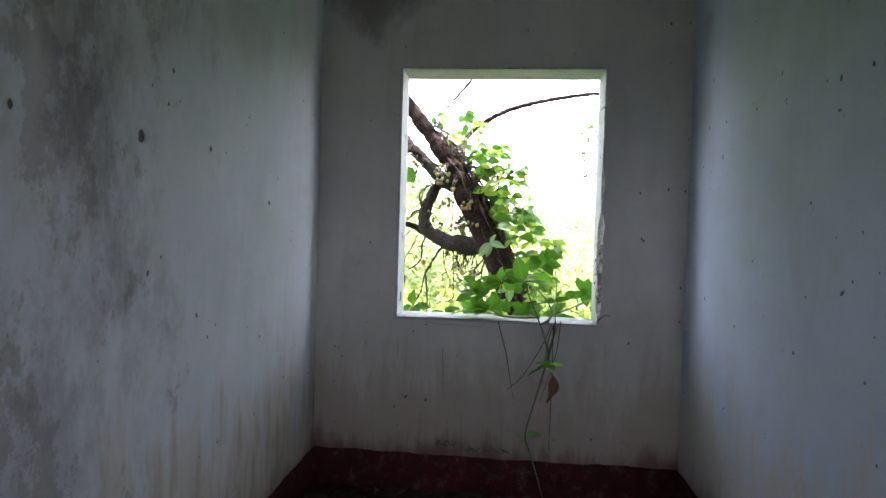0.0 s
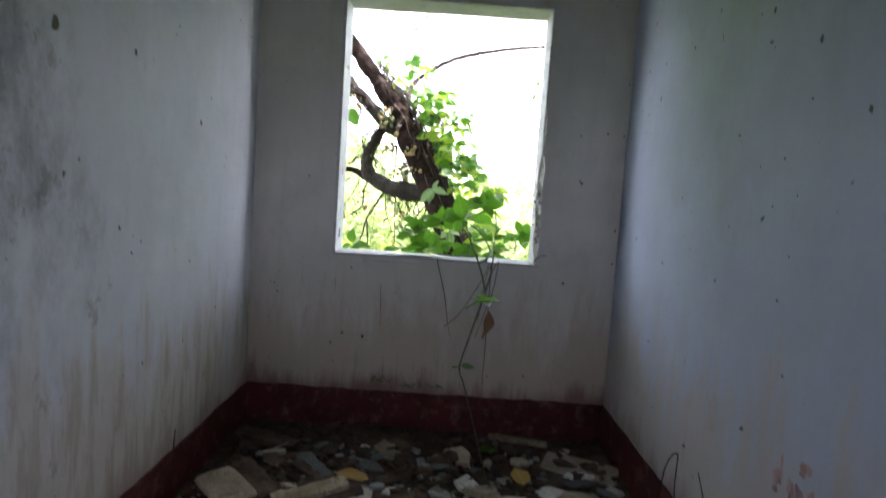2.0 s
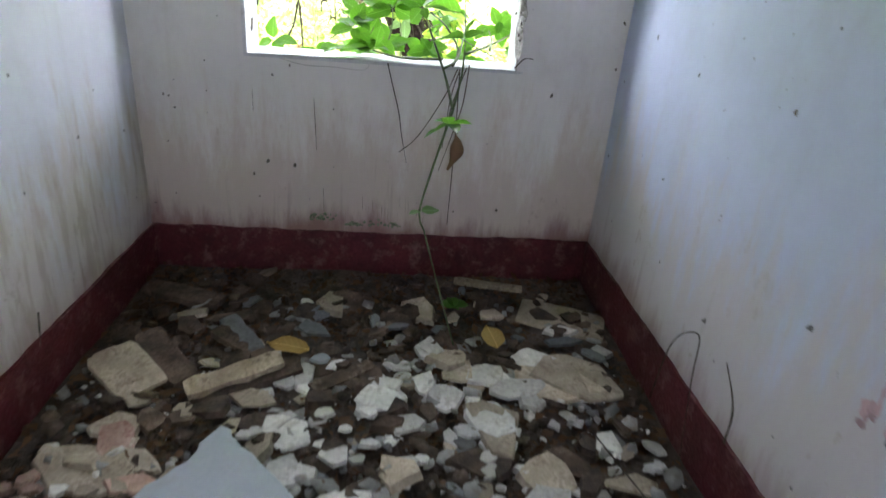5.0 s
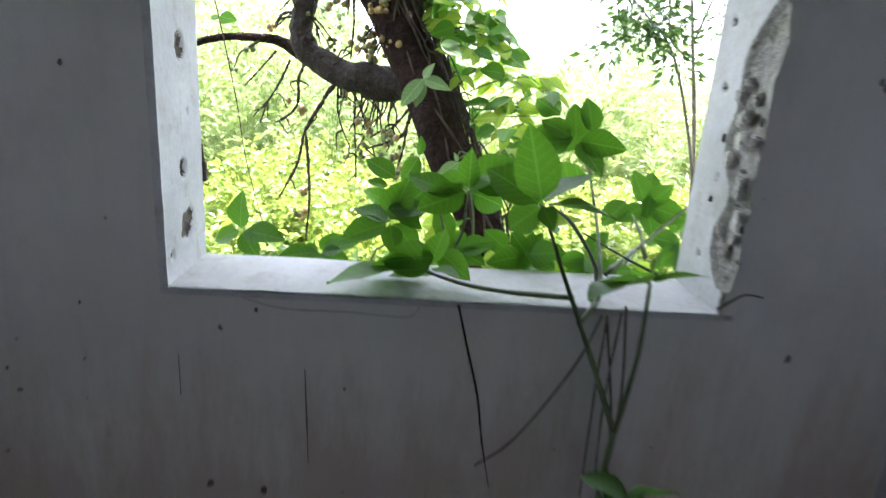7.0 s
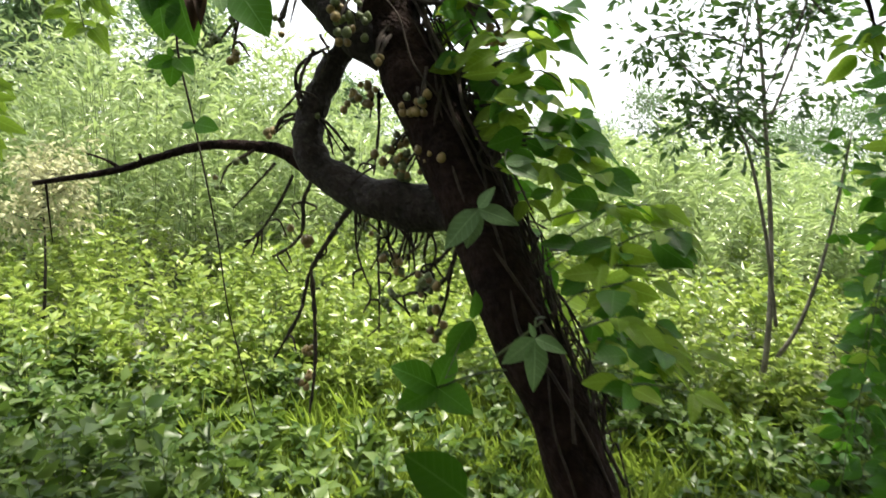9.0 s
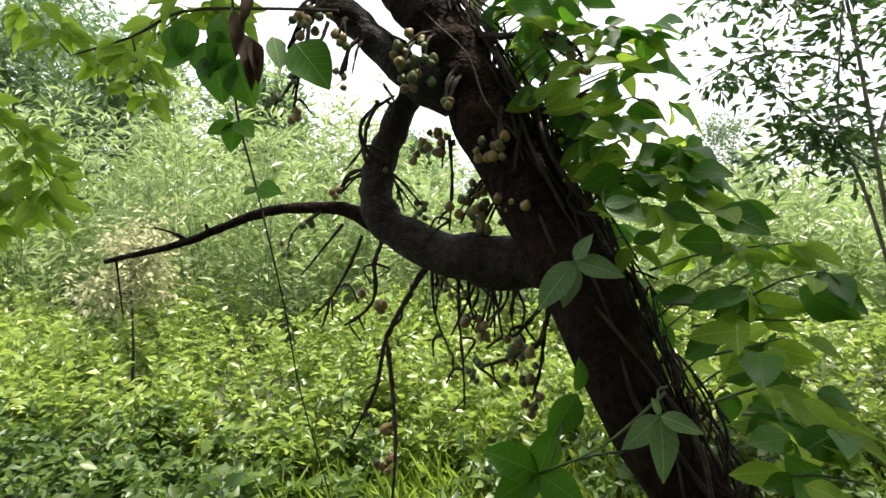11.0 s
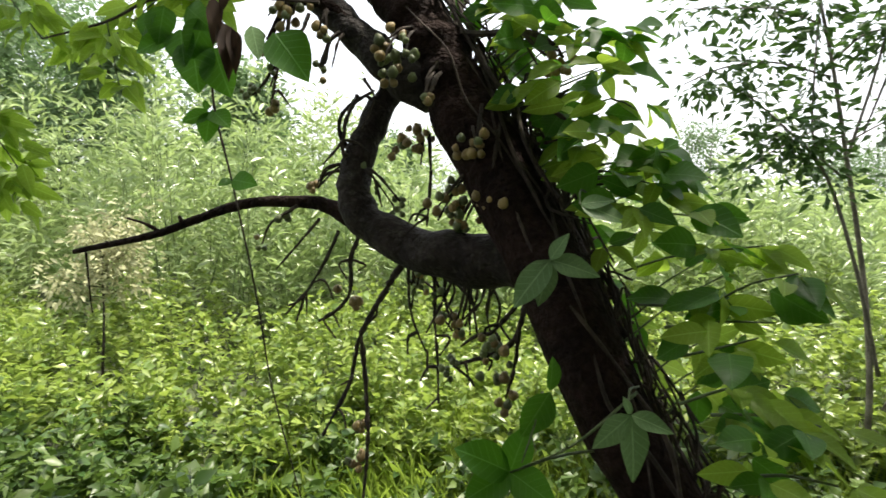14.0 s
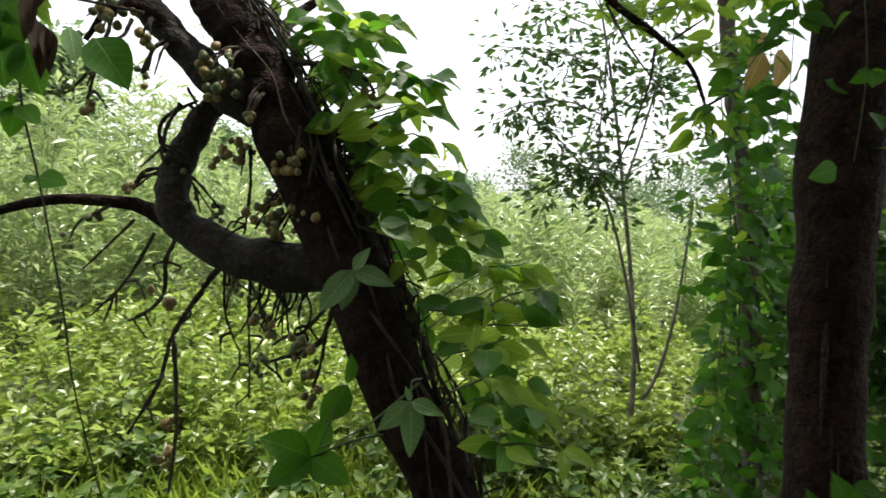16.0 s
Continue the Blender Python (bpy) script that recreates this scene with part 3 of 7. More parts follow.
for k, (at, r) in enumerate((((1.450, -0.001, 1.718), 0.010), ((1.304, -0.001, 1.696), 0.008), ((1.329, -0.001, 1.442), 0.010), ((0.176, -0.001, 0.514), 0.013), ((-0.350, -0.001, 0.791), 0.007), ((1.270, -0.001, 0.880), 0.007),
                             ((-0.162, -0.001, 1.386), 0.007), ((-0.329, -0.001, 0.786), 0.006), ((1.319, -0.001, 1.452), 0.009), ((1.533, -0.001, 1.197), 0.008), ((-0.001, -0.001, 0.467), 0.009), ((0.167, -0.001, 0.938), 0.007),
                             ((1.274, -0.001, 0.886), 0.010), ((1.533, -0.001, 1.011), 0.008), ((-0.175, -0.001, 0.815), 0.004), ((1.092, -0.001, 0.347), 0.010), ((-0.164, -0.001, 1.385), 0.004), ((1.542, -0.001, 1.987), 0.006),
                             ((-0.618, -0.001, 1.909), 0.007), ((-0.173, -0.001, 0.936), 0.005), ((0.892, -0.001, 0.331), 0.007), ((1.538, -0.001, 1.711), 0.008), ((1.536, -0.001, 1.191), 0.006))):
    chip(wall_north, at, "y", r, 1.4, k)


def on_wall(name, wall, points, r, material):
    part(name, tube(points, r, 5, 0.02, 0.5), material, wall)


on_wall("crack", wall_north, [(0.263, 0.000, 0.810), (0.267, 0.000, 0.704), (0.271, 0.000, 0.586)], (0.0012, 0.0022, 0.0008), M_HOLE)
on_wall("crack", wall_north, [(0.124, 0.000, 0.967), (0.220, 0.000, 0.944), (0.345, 0.000, 0.943), (0.472, 0.000, 0.939), (0.492, 0.000, 0.974)], (0.0006, 0.0011, 0.0008, 0.0005), M_HOLE)
on_wall("crack", wall_north, [(0.010, 0.000, 0.832), (0.010, 0.000, 0.742)], (0.001, 0.001), M_HOLE)
on_wall("crack", wall_north, [(0.298, 0.000, 0.414), (0.301, 0.000, 0.302)], (0.001, 0.001), M_HOLE)

# flat daubs on the walls: red smears, moss, mould
def daub(wall, at, axis, w, h, material, seed, name):
    bm = blob(1, 0.05, seed, 3)
    for v in bm.verts:
        v.co *= 1 + 0.5 * noise.noise(v.co * 5 + Vector((seed, 0, 0)))
    m = Matrix.Translation(at) @ Matrix.Rotation(radians(90), 4, "Y" if axis == "x" else "X") @ Matrix.Diagonal((h if axis == "x" else w, w if axis == "x" else h, 0.004, 1))
    part(name, bm, material, wall, m=m)



# broken blocks of mortar in the spalled edge, and dark lumps for shaded gaps
spall_rng = random.Random(31)
for at, w, h in (((1.107, 0.055, 1.367), 0.0165, 0.0143), ((1.107, 0.053, 1.325), 0.0187, 0.0187), ((1.107, 0.081, 1.285), 0.0132, 0.0143), ((1.107, 0.026, 1.236), 0.0176, 0.0242), ((1.107, 0.109, 1.243), 0.0110, 0.0143), ((1.107, 0.076, 1.146), 0.0143, 0.0220), ((1.107, 0.010, 1.172), 0.0132, 0.0198), ((1.107, 0.030, 1.404), 0.0121, 0.0143), ((1.107, 0.082, 1.411), 0.0132, 0.0143), ((1.107, 0.034, 1.103), 0.0110, 0.0132), ((1.107, 0.004, 1.134), 0.0088, 0.0121), ((1.107, 0.087, 1.183), 0.0121, 0.0154), ((1.107, 0.008, 1.325), 0.0099, 0.0143), ((1.107, 0.068, 1.435), 0.0099, 0.0099)):
    bm = box(bmesh.new(), (-0.010, -w, -h), (0.010, w, h))
    bmesh.ops.bevel(bm, geom=bm.edges[:], offset=0.004, segments=2, affect="EDGES")
    for v in bm.verts:
        v.co += 0.006 * noise.noise_vector(v.co * 55 + Vector(at) * 40)
    part("mortar_block", bm, M_RUBBLE, window_1, m=Matrix.Translation(Vector(at) + Vector((spall_rng.uniform(-0.003, 0.004), 0, 0))) @ Matrix.Rotation(spall_rng.uniform(-0.3, 0.3), 4, "X") @ Matrix.Rotation(spall_rng.uniform(-0.25, 0.25), 4, "Z"))
# lumps in the dark iron colour paint the shade between the blocks
for at, w, h in (((1.098, -0.020, 1.366), 0.0070, 0.0090), ((1.098, 0.115, 1.196), 0.0060, 0.0070), ((1.098, 0.004, 1.206), 0.0130, 0.0035), ((1.098, 0.009, 1.271), 0.0120, 0.0050), ((1.098, 0.109, 1.325), 0.0050, 0.0100), ((1.098, -0.028, 1.165), 0.0050, 0.0090), ((1.098, -0.002, 1.121), 0.0040, 0.0090), ((1.098, -0.038, 1.102), 0.0080, 0.0050)):
    bm = blob(1, 0.3, w * 900)
    part("dark_gap", bm, M_IRON_GAP, window_1, m=Matrix.Translation(at) @ Matrix.Rotation(radians(90), 4, "Y") @ Matrix.Diagonal((h, w, 0.012, 1)))

smear_rng = random.Random(17)
for at, w, h, count in (((1.554, -1.699, 0.612), 0.012, 0.05, 9), ((1.554, -1.787, 0.606), 0.035, 0.014, 10), ((1.554, -1.815, 0.680), 0.02, 0.014, 6), ((1.554, -1.907, 0.610), 0.03, 0.03, 10),
                        ((1.554, -1.861, 0.616), 0.014, 0.03, 6), ((1.554, -1.808, 0.332), 0.035, 0.016, 8), ((1.554, -1.850, 0.376), 0.014, 0.02, 6)):
    for k in range(count):
        spot = (at[0], at[1] + smear_rng.gauss(0, 0.5) * w, at[2] + smear_rng.gauss(0, 0.5) * h)
        daub(wall_east, spot, "x", smear_rng.uniform(0.005, 0.014), smear_rng.uniform(0.006, 0.020), M_REDMARK, k + w * 90, "red_smear")
for at, w, h, count in (((0.287, -0.001, 0.261), 0.08, 0.014, 26), ((0.448, -0.001, 0.242), 0.10, 0.012, 26), ((0.611, -0.001, 0.241), 0.05, 0.012, 12)):
    for k in range(count):
        spot = (at[0] + smear_rng.gauss(0, 0.5) * w, at[1], at[2] + abs(smear_rng.gauss(0, 1)) * h)
        daub(wall_north, spot, "y", smear_rng.uniform(0.003, 0.010), smear_rng.uniform(0.003, 0.007), M_MOSS, k + w * 90, "moss_patch")
for k in range(17):
    at = Vector((0.468, 0.001, 0.383)) + Vector((0.018 * k + smear_rng.uniform(-0.006, 0.006), 0, smear_rng.uniform(-0.03, 0.03)))
    on_wall("drip_stain", wall_north, [at, at + Vector((0.001, 0, -0.06)), at + Vector((0, 0, -smear_rng.uniform(0.09, 0.2)))], (0.0010, 0.0014, 0.0006), M_DRIP)

# a dusty spider thread from the window to the corner
web = tagged(part("cobweb", tube([(1.075, -0.010, 2.133), (1.205, -0.050, 2.250), (1.398, -0.060, 2.425), (1.540, -0.311, 2.546)], (0.0022, 0.003, 0.002, 0.003), 4, 0.01, 0.8), M_WEB), "dusty spider thread strung across the corner", "cobweb")

# ---- rubble on the floor ----
rng_floor = random.Random(5)


def shard(rx, ry, thick, seed, corners=5, bevel=0.2, outline=None):
    """A broken flat piece: uneven outline, sloping broken edge, slightly warped face."""
    r = random.Random(seed)
    n = corners + r.randint(0, 2)
    out = []
    for i in range(n):
        a = 2 * math.pi * (i + r.uniform(-0.32, 0.32)) / n
        k = r.uniform(0.82, 1.22)
        out.append((rx * k * math.cos(a), ry * k * math.sin(a)))
    fine = []
    for (a, b), (c, d) in zip(out, out[1:] + out[:1]):
        fine += [(a, b), (0.5 * (a + c) * r.uniform(0.97, 1.05), 0.5 * (b + d) * r.uniform(0.97, 1.05))]
    if outline:
        fine = []
        for (a, b), (c, d) in zip(outline, outline[1:] + outline[:1]):
            for j in range(5):
                k = j / 5
                w = 0.010 * r.uniform(-1, 1) * (j > 0)
                fine.append((a + (c - a) * k + w, b + (d - b) * k + w * r.uniform(-1, 1)))
    bm = bmesh.new()
    e = thick * bevel + 0.001
    rings = []
    for z, s in ((0, 1.0), (thick * 0.8, 0.985), (thick, 0.95)):
        rings.append([bm.verts.new((x * s - (e if x > 0 else -e) * (z > 0), y * s, z + 0.15 * thick * noise.noise(Vector((x * 9, y * 9, seed))))) for x, y in fine])
    for a, b in zip(rings, rings[1:]):
        for i in range(len(fine)):
            j = (i + 1) % len(fine)
            bm.faces.new((a[i], a[j], b[j], b[i]))
    bm.faces.new(rings[-1])
    bm.faces.new(rings[0][::-1])
    return bm


def lay(name, at, rx, ry, turn, material, label, thick=0.014, tilt=(0, 0), lift=0.0, seed=1, group="rubble on the floor", category="rubble", outline=None):
    m = Matrix.Translation((at[0], at[1], lift)) @ Euler((radians(tilt[0]), radians(tilt[1]), radians(turn))).to_matrix().to_4x4()
    return tagged(part(name, shard(rx, ry, thick, seed, outline=outline), material, m=m), label, category, group)


SHEETS = "large grey painted plaster sheet lying on the rubble"
lay("plaster_sheet", (0.17, -1.42), 0, 0, 0, M_SHEET, SHEETS, 0.016, (1, -1), 0.034, 11, outline=[(-0.25, -0.05), (-0.05, -0.25), (0.245, -0.21), (0.23, 0.0), (0.075, 0.175), (-0.05, 0.285), (-0.13, 0.12)])
lay("plaster_sheet", (0.23, -1.80), 0, 0, 0, M_SHEET, SHEETS, 0.014, (-1, 1), 0.026, 12, outline=[(-0.21, 0.01), (-0.09, 0.14), (-0.05, 0.19), (0.185, 0.15), (0.215, 0.045), (0.17, -0.10), (0.22, -0.20), (-0.10, -0.24), (-0.20, -0.11)])
lay("plaster_sheet", (1.235, -1.64), 0, 0, 0, M_SLATE, "dark grey slate-like slab tilted on rubble", 0.018, (4, 2), 0.034, 13, outline=[(-0.19, -0.05), (-0.10, -0.10), (0.19, -0.16), (0.175, -0.03), (0.155, 0.14), (-0.18, 0.09)])
lay("plaster_sheet", (1.335, -1.651, 0.060), 0.065, 0.03, -24, M_SLATE, "small grey slab piece on a larger slab", 0.014, (5, 4), 0.055, 14)
lay("plaster_sheet", (0.548, -1.862, 0.030), 0.13, 0.08, 5, M_PLASTER, "flat whitish plaster sheet on the dirt", 0.012, (0, 2), 0.015, 15)
lay("plaster_sheet", (0.749, -1.825, 0.030), 0.085, 0.06, -40, M_SHEET, "pale blue-grey painted plaster piece", 0.010, (3, 0), 0.02, 16)
lay("plaster_sheet", (1.066, -1.817, 0.030), 0.11, 0.05, 5, M_SLATE, "flat dark grey plaster piece on the dirt", 0.012, (0, 0), 0.012, 17)
for k, (at, rx, ry, turn, mat_) in enumerate((((-0.197, -1.274, 0.030), 0.19, 0.085, -8, M_CREAM), ((-0.063, -1.340, 0.030), 0.07, 0.05, 10, M_PINK), ((-0.076, -1.689, 0.030), 0.16, 0.06, 4, M_PINK), ((-0.200, -1.712, 0.030), 0.10, 0.07, 20, M_CREAM),
                                           ((-0.413, -1.395, 0.030), 0.055, 0.045, 30, M_PINK), ((-0.334, -1.825, 0.030), 0.13, 0.12, 0, M_PINK), ((-0.134, -1.905, 0.030), 0.11, 0.05, 0, M_PINK), ((-0.025, -1.898, 0.030), 0.05, 0.07, 30, M_SHEET),
                                           ((-0.191, -1.847, 0.040), 0.045, 0.03, 0, M_CREAM), ((-0.348, -1.529, 0.030), 0.03, 0.017, 0, M_CREAM), ((-0.300, -1.474, 0.030), 0.03, 0.016, 10, M_CREAM), ((-0.196, -1.565, 0.030), 0.035, 0.02, -10, M_CREAM), ((-0.113, -1.525, 0.030), 0.045, 0.032, 40, M_CREAM))):
    lay("plaster_piece", at, rx, ry, turn, mat_, "broken pinkish-cream plaster piece on the dirt floor", 0.013, (rng_floor.uniform(-4, 4), rng_floor.uniform(-4, 4)), 0.018, 30 + k)
for k, (at, rx, ry, turn) in enumerate((((0.388, -1.303, 0.030), 0.055, 0.04, -20), ((0.481, -1.401, 0.030), 0.075, 0.04, 12), ((0.681, -1.089, 0.030), 0.06, 0.045, 20), ((0.773, -0.682, 0.030), 0.055, 0.05, 0), ((0.769, -0.927, 0.030), 0.032, 0.06, 10),
                                        ((0.420, -1.046, 0.030), 0.04, 0.03, 0), ((0.431, -1.189, 0.030), 0.04, 0.028, 0), ((0.571, -1.183, 0.030), 0.04, 0.022, 8), ((0.596, -0.969, 0.030), 0.026, 0.036, 0), ((0.950, -1.058, 0.030), 0.085, 0.115, 15),
                                        ((1.106, -0.966, 0.030), 0.06, 0.07, 0), ((1.317, -0.904, 0.030), 0.09, 0.07, -10), ((1.059, -1.403, 0.030), 0.07, 0.10, -40), ((0.907, -1.486, 0.030), 0.075, 0.035, -20), ((0.550, -1.533, 0.030), 0.045, 0.055, 30),
                                        ((0.801, -1.501, 0.050), 0.018, 0.03, -15), ((1.319, -0.519, 0.030), 0.09, 0.045, 5), ((1.146, -0.707, 0.030), 0.06, 0.045, -20), ((1.440, -0.668, 0.030), 0.05, 0.05, 0), ((1.419, -1.274, 0.030), 0.045, 0.02, 0),
                                        ((0.972, -1.652, 0.030), 0.032, 0.025, 0), ((0.494, -1.729, 0.030), 0.035, 0.025, 0), ((0.292, -1.085, 0.030), 0.05, 0.05, 0), ((0.345, -0.926, 0.030), 0.04, 0.04, 30), ((1.152, -1.448, 0.030), 0.05, 0.04, 0),
                                        ((0.682, -1.265, 0.030), 0.04, 0.03, 0), ((0.540, -1.032, 0.030), 0.03, 0.03, 50), ((0.663, -1.473, 0.030), 0.035, 0.035, 0), ((0.725, -1.240, 0.030), 0.03, 0.025, 0))):
    lay("plaster_shard", at, rx * 0.92, ry * 0.92, turn, M_PLASTER, "broken white plaster shard lying on the dirt floor", rng_floor.uniform(0.010, 0.02), (rng_floor.uniform(-7, 7), rng_floor.uniform(-7, 7)), 0.02, 60 + k)
for k in range(46):
    x, y = rng_floor.uniform(0.15, 1.42), rng_floor.uniform(-2.2, -0.75)
    s = rng_floor.uniform(0.035, 0.085)
    lay("plaster_shard", (x, y), s, s * rng_floor.uniform(0.5, 0.95), rng_floor.uniform(0, 180), rng_floor.choice((M_PLASTER, M_PLASTER, M_CREAM)), "broken off-white plaster shard lying on the dirt floor", rng_floor.uniform(0.008, 0.016), (rng_floor.uniform(-8, 8), rng_floor.uniform(-8, 8)), rng_floor.uniform(0.014, 0.03), 300 + k)
for k in range(22):
    x, y = rng_floor.uniform(-0.36, 0.2), rng_floor.uniform(-2.3, -0.9)
    s = rng_floor.uniform(0.04, 0.09)
    lay("plaster_piece", (x, y), s, s * rng_floor.uniform(0.5, 0.95), rng_floor.uniform(0, 180), rng_floor.choice((M_CREAM, M_PINK, M_CREAM)), "broken cream plaster piece lying on the dirt floor", rng_floor.uniform(0.008, 0.016), (rng_floor.uniform(-8, 8), rng_floor.uniform(-8, 8)), rng_floor.uniform(0.012, 0.022), 400 + k)
for k in range(70):
    x, y = rng_floor.uniform(-0.38, 1.4), rng_floor.uniform(-1.35, -0.12)
    s = rng_floor.uniform(0.035, 0.095)
    lay("rubble_piece", (x, y), s, s * rng_floor.uniform(0.4, 0.9), rng_floor.uniform(0, 180), rng_floor.choice((M_BROWN, M_WOOD, M_BROWN, M_WOOD, M_BROWN, M_CREAM)), "dark broken rubble piece near the wall", rng_floor.uniform(0.012, 0.03), (rng_floor.uniform(-12, 12), rng_floor.uniform(-12, 12)), 0.014, 500 + k)
# the cracked screed along the west wall: broad slabs and small stones fitted close
for k, (x, y, rx, ry, turn, mt) in enumerate(((-0.36, -1.78, 0.10, 0.16, 8, M_PINK), (-0.24, -1.63, 0.13, 0.075, -6, M_CREAM), (-0.16, -1.86, 0.11, 0.075, 12, M_PINK), (-0.32, -2.02, 0.15, 0.10, -4, M_PINK), (-0.08, -2.04, 0.12, 0.08, 6, M_CREAM),
                                              (-0.41, -1.52, 0.045, 0.12, 4, M_PINK), (-0.06, -1.68, 0.09, 0.06, -14, M_CREAM), (1.20, -0.86, 0.17, 0.12, -18, M_CREAM), (0.96, -1.10, 0.10, 0.14, 12, M_CREAM), (0.62, -1.98, 0.16, 0.11, 0, M_PLASTER), (0.86, -1.98, 0.10, 0.09, 20, M_SHEET))):
    lay("plaster_piece", (x, y), rx, ry, turn, mt, "broad cracked cream plaster piece lying flat", 0.014, (rng_floor.uniform(-2, 2), rng_floor.uniform(-2, 2)), 0.022, 700 + k, "cracked plaster pieces")
for a in range(6):
    for b in range(4):
        x, y = -0.36 + 0.068 * a + rng_floor.uniform(-0.012, 0.012), -1.53 + 0.056 * b + rng_floor.uniform(-0.01, 0.01)
        if x < 0.14 - 0.6 * (y + 1.53):
            lay("plaster_chunk", (x, y), rng_floor.uniform(0.028, 0.038), rng_floor.uniform(0.018, 0.026), rng_floor.uniform(-25, 25), rng_floor.choice((M_CREAM, M_CREAM, M_PINK, M_PLASTER)), "small cream plaster chunk fitted among others", 0.014, (rng_floor.uniform(-5, 5), rng_floor.uniform(-5, 5)), 0.02, 730 + 4 * a + b, "cracked plaster pieces")
tile_kinds = ((M_PLASTER, "small white plaster shard on the dirt floor"), (M_CREAM, "small cream plaster shard on the dirt floor"), (M_BROWN, "small brown dirty rubble flake on the floor"), (M_BROWN, "small brown dirty rubble flake on the floor"), (M_SLATE, "small grey plaster flake on the floor"))
SMALL = [[mesh_of(shard(1, rng_floor.uniform(0.5, 0.9), 0.32, 200 + k + 17 * q), mt, "flake") for q in range(4)] for k, (mt, _) in enumerate(tile_kinds)]
for k in range(290):
    x, y = rng_floor.uniform(-0.38, 1.48), -0.1 - 2.3 * rng_floor.random() ** 0.9
    kind = rng_floor.choice((2, 3, 2, 3, 4, 1)) if y > -0.75 else (rng_floor.choice((0, 0, 1, 4, 2, 0)) if x > 0.35 else rng_floor.choice((1, 1, 2, 3, 0)))
    s = rng_floor.uniform(0.018, 0.05) * (1.15 if y > -0.9 else 1)
    m = Matrix.Translation((x, y, 0.008 + rng_floor.uniform(0, 0.012))) @ Euler((rng_floor.uniform(-0.3, 0.3), rng_floor.uniform(-0.3, 0.3), rng_floor.uniform(0, 6.3))).to_matrix().to_4x4() @ Matrix.Diagonal((s, s, min(s, 0.03), 1))
    tagged(part("flake", rng_floor.choice(SMALL[kind]), tile_kinds[kind][0], m=m), tile_kinds[kind][1], "rubble", "rubble on the floor")

# fine crumbs and leaf litter, past counting
gen = np.random.default_rng(3)
n = 5000
base = np.stack([gen.uniform(-0.44, 1.53, n), -0.03 - 2.9 * gen.random(n) ** 1.1, gen.uniform(0.003, 0.017, n)], 1)
way = np.stack([gen.normal(0, 1, n), gen.normal(0, 1, n), gen.normal(0.04, 0.14, n)], 1)
tagged(part("leaf_litter", leaves_mesh("leaf_litter", base, way, gen.uniform(0.015, 0.06, n), gen.uniform(0.35, 0.7, n), M_DRYLEAF, gen, 1.2), M_DRYLEAF), "dry brown leaf litter and crumbs on the floor", "leaf litter", kind="stuff")


def crumbs(name, count, rad, material, seed, label, far=0.05):
    r = random.Random(seed)
    co, tr = [], []
    for i in range(count):
        c = Vector((r.uniform(-0.42, 1.5), -far - (2.95 - far) * r.random(), 0.008))
        s = r.uniform(*rad)
        k = len(co)
        pts = [Vector((1, 0, 0)) * s, Vector((-0.5, 0.9, 0)) * s * r.uniform(0.6, 1), Vector((-0.6, -0.7, 0)) * s, Vector((r.uniform(-0.3, 0.3), 0.1, r.uniform(0.4, 0.9))) * s]
        a = r.uniform(0, 6.3)
        co += [c + Matrix.Rotation(a, 3, "Z") @ p for p in pts]
        tr += [(k, k + 1, k + 3), (k + 1, k + 2, k + 3), (k + 2, k, k + 3), (k, k + 2, k + 1)]
    tagged(part(name, stuff_mesh(name, np.array([tuple(c) for c in co]), np.array(tr), material), material), label, "rubble", kind="stuff")


crumbs("plaster_crumbs", 900, (0.005, 0.016), M_PLASTER, 8, "crumbs of white plaster strewn over the floor", 0.7)
crumbs("dirt_crumbs", 1800, (0.006, 0.02), M_BROWN, 9, "brown crumbs of dirt strewn over the floor")



def flakes(name, count, size, material, seed, label, y0, y1, x0=-0.42, x1=1.5):
    """Flat broken flakes past counting, joined."""
    r = random.Random(seed)
    co, tr = [], []
    for i in range(count):
        c = Vector((r.uniform(x0, x1), r.uniform(y0, y1), r.uniform(0.006, 0.022)))
        m = Euler((r.gauss(0, 0.22), r.gauss(0, 0.22), r.uniform(0, 6.3))).to_matrix()
        n = r.randint(4, 6)
        s, th, k = r.uniform(*size), r.uniform(0.006, 0.014), len(co)
        rim = [(s * r.uniform(0.7, 1.2) * math.cos(6.283 * (j + r.uniform(-0.3, 0.3)) / n), s * r.uniform(0.5, 0.9) * math.sin(6.283 * (j + r.uniform(-0.3, 0.3)) / n)) for j in range(n)]
        co += [c + m @ Vector((x, y, 0)) for x, y in rim] + [c + m @ Vector((x * 0.94, y * 0.94, th)) for x, y in rim]
        for j in range(n):
            q = (j + 1) % n
            tr += [(k + j, k + q, k + n + q), (k + j, k + n + q, k + n + j)]
        tr += [(k + n, k + n + j, k + n + j + 1) for j in range(1, n - 1)]
    tagged(part(name, stuff_mesh(name, np.array([tuple(c) for c in co]), np.array(tr), material), material), label, "rubble", kind="stuff")


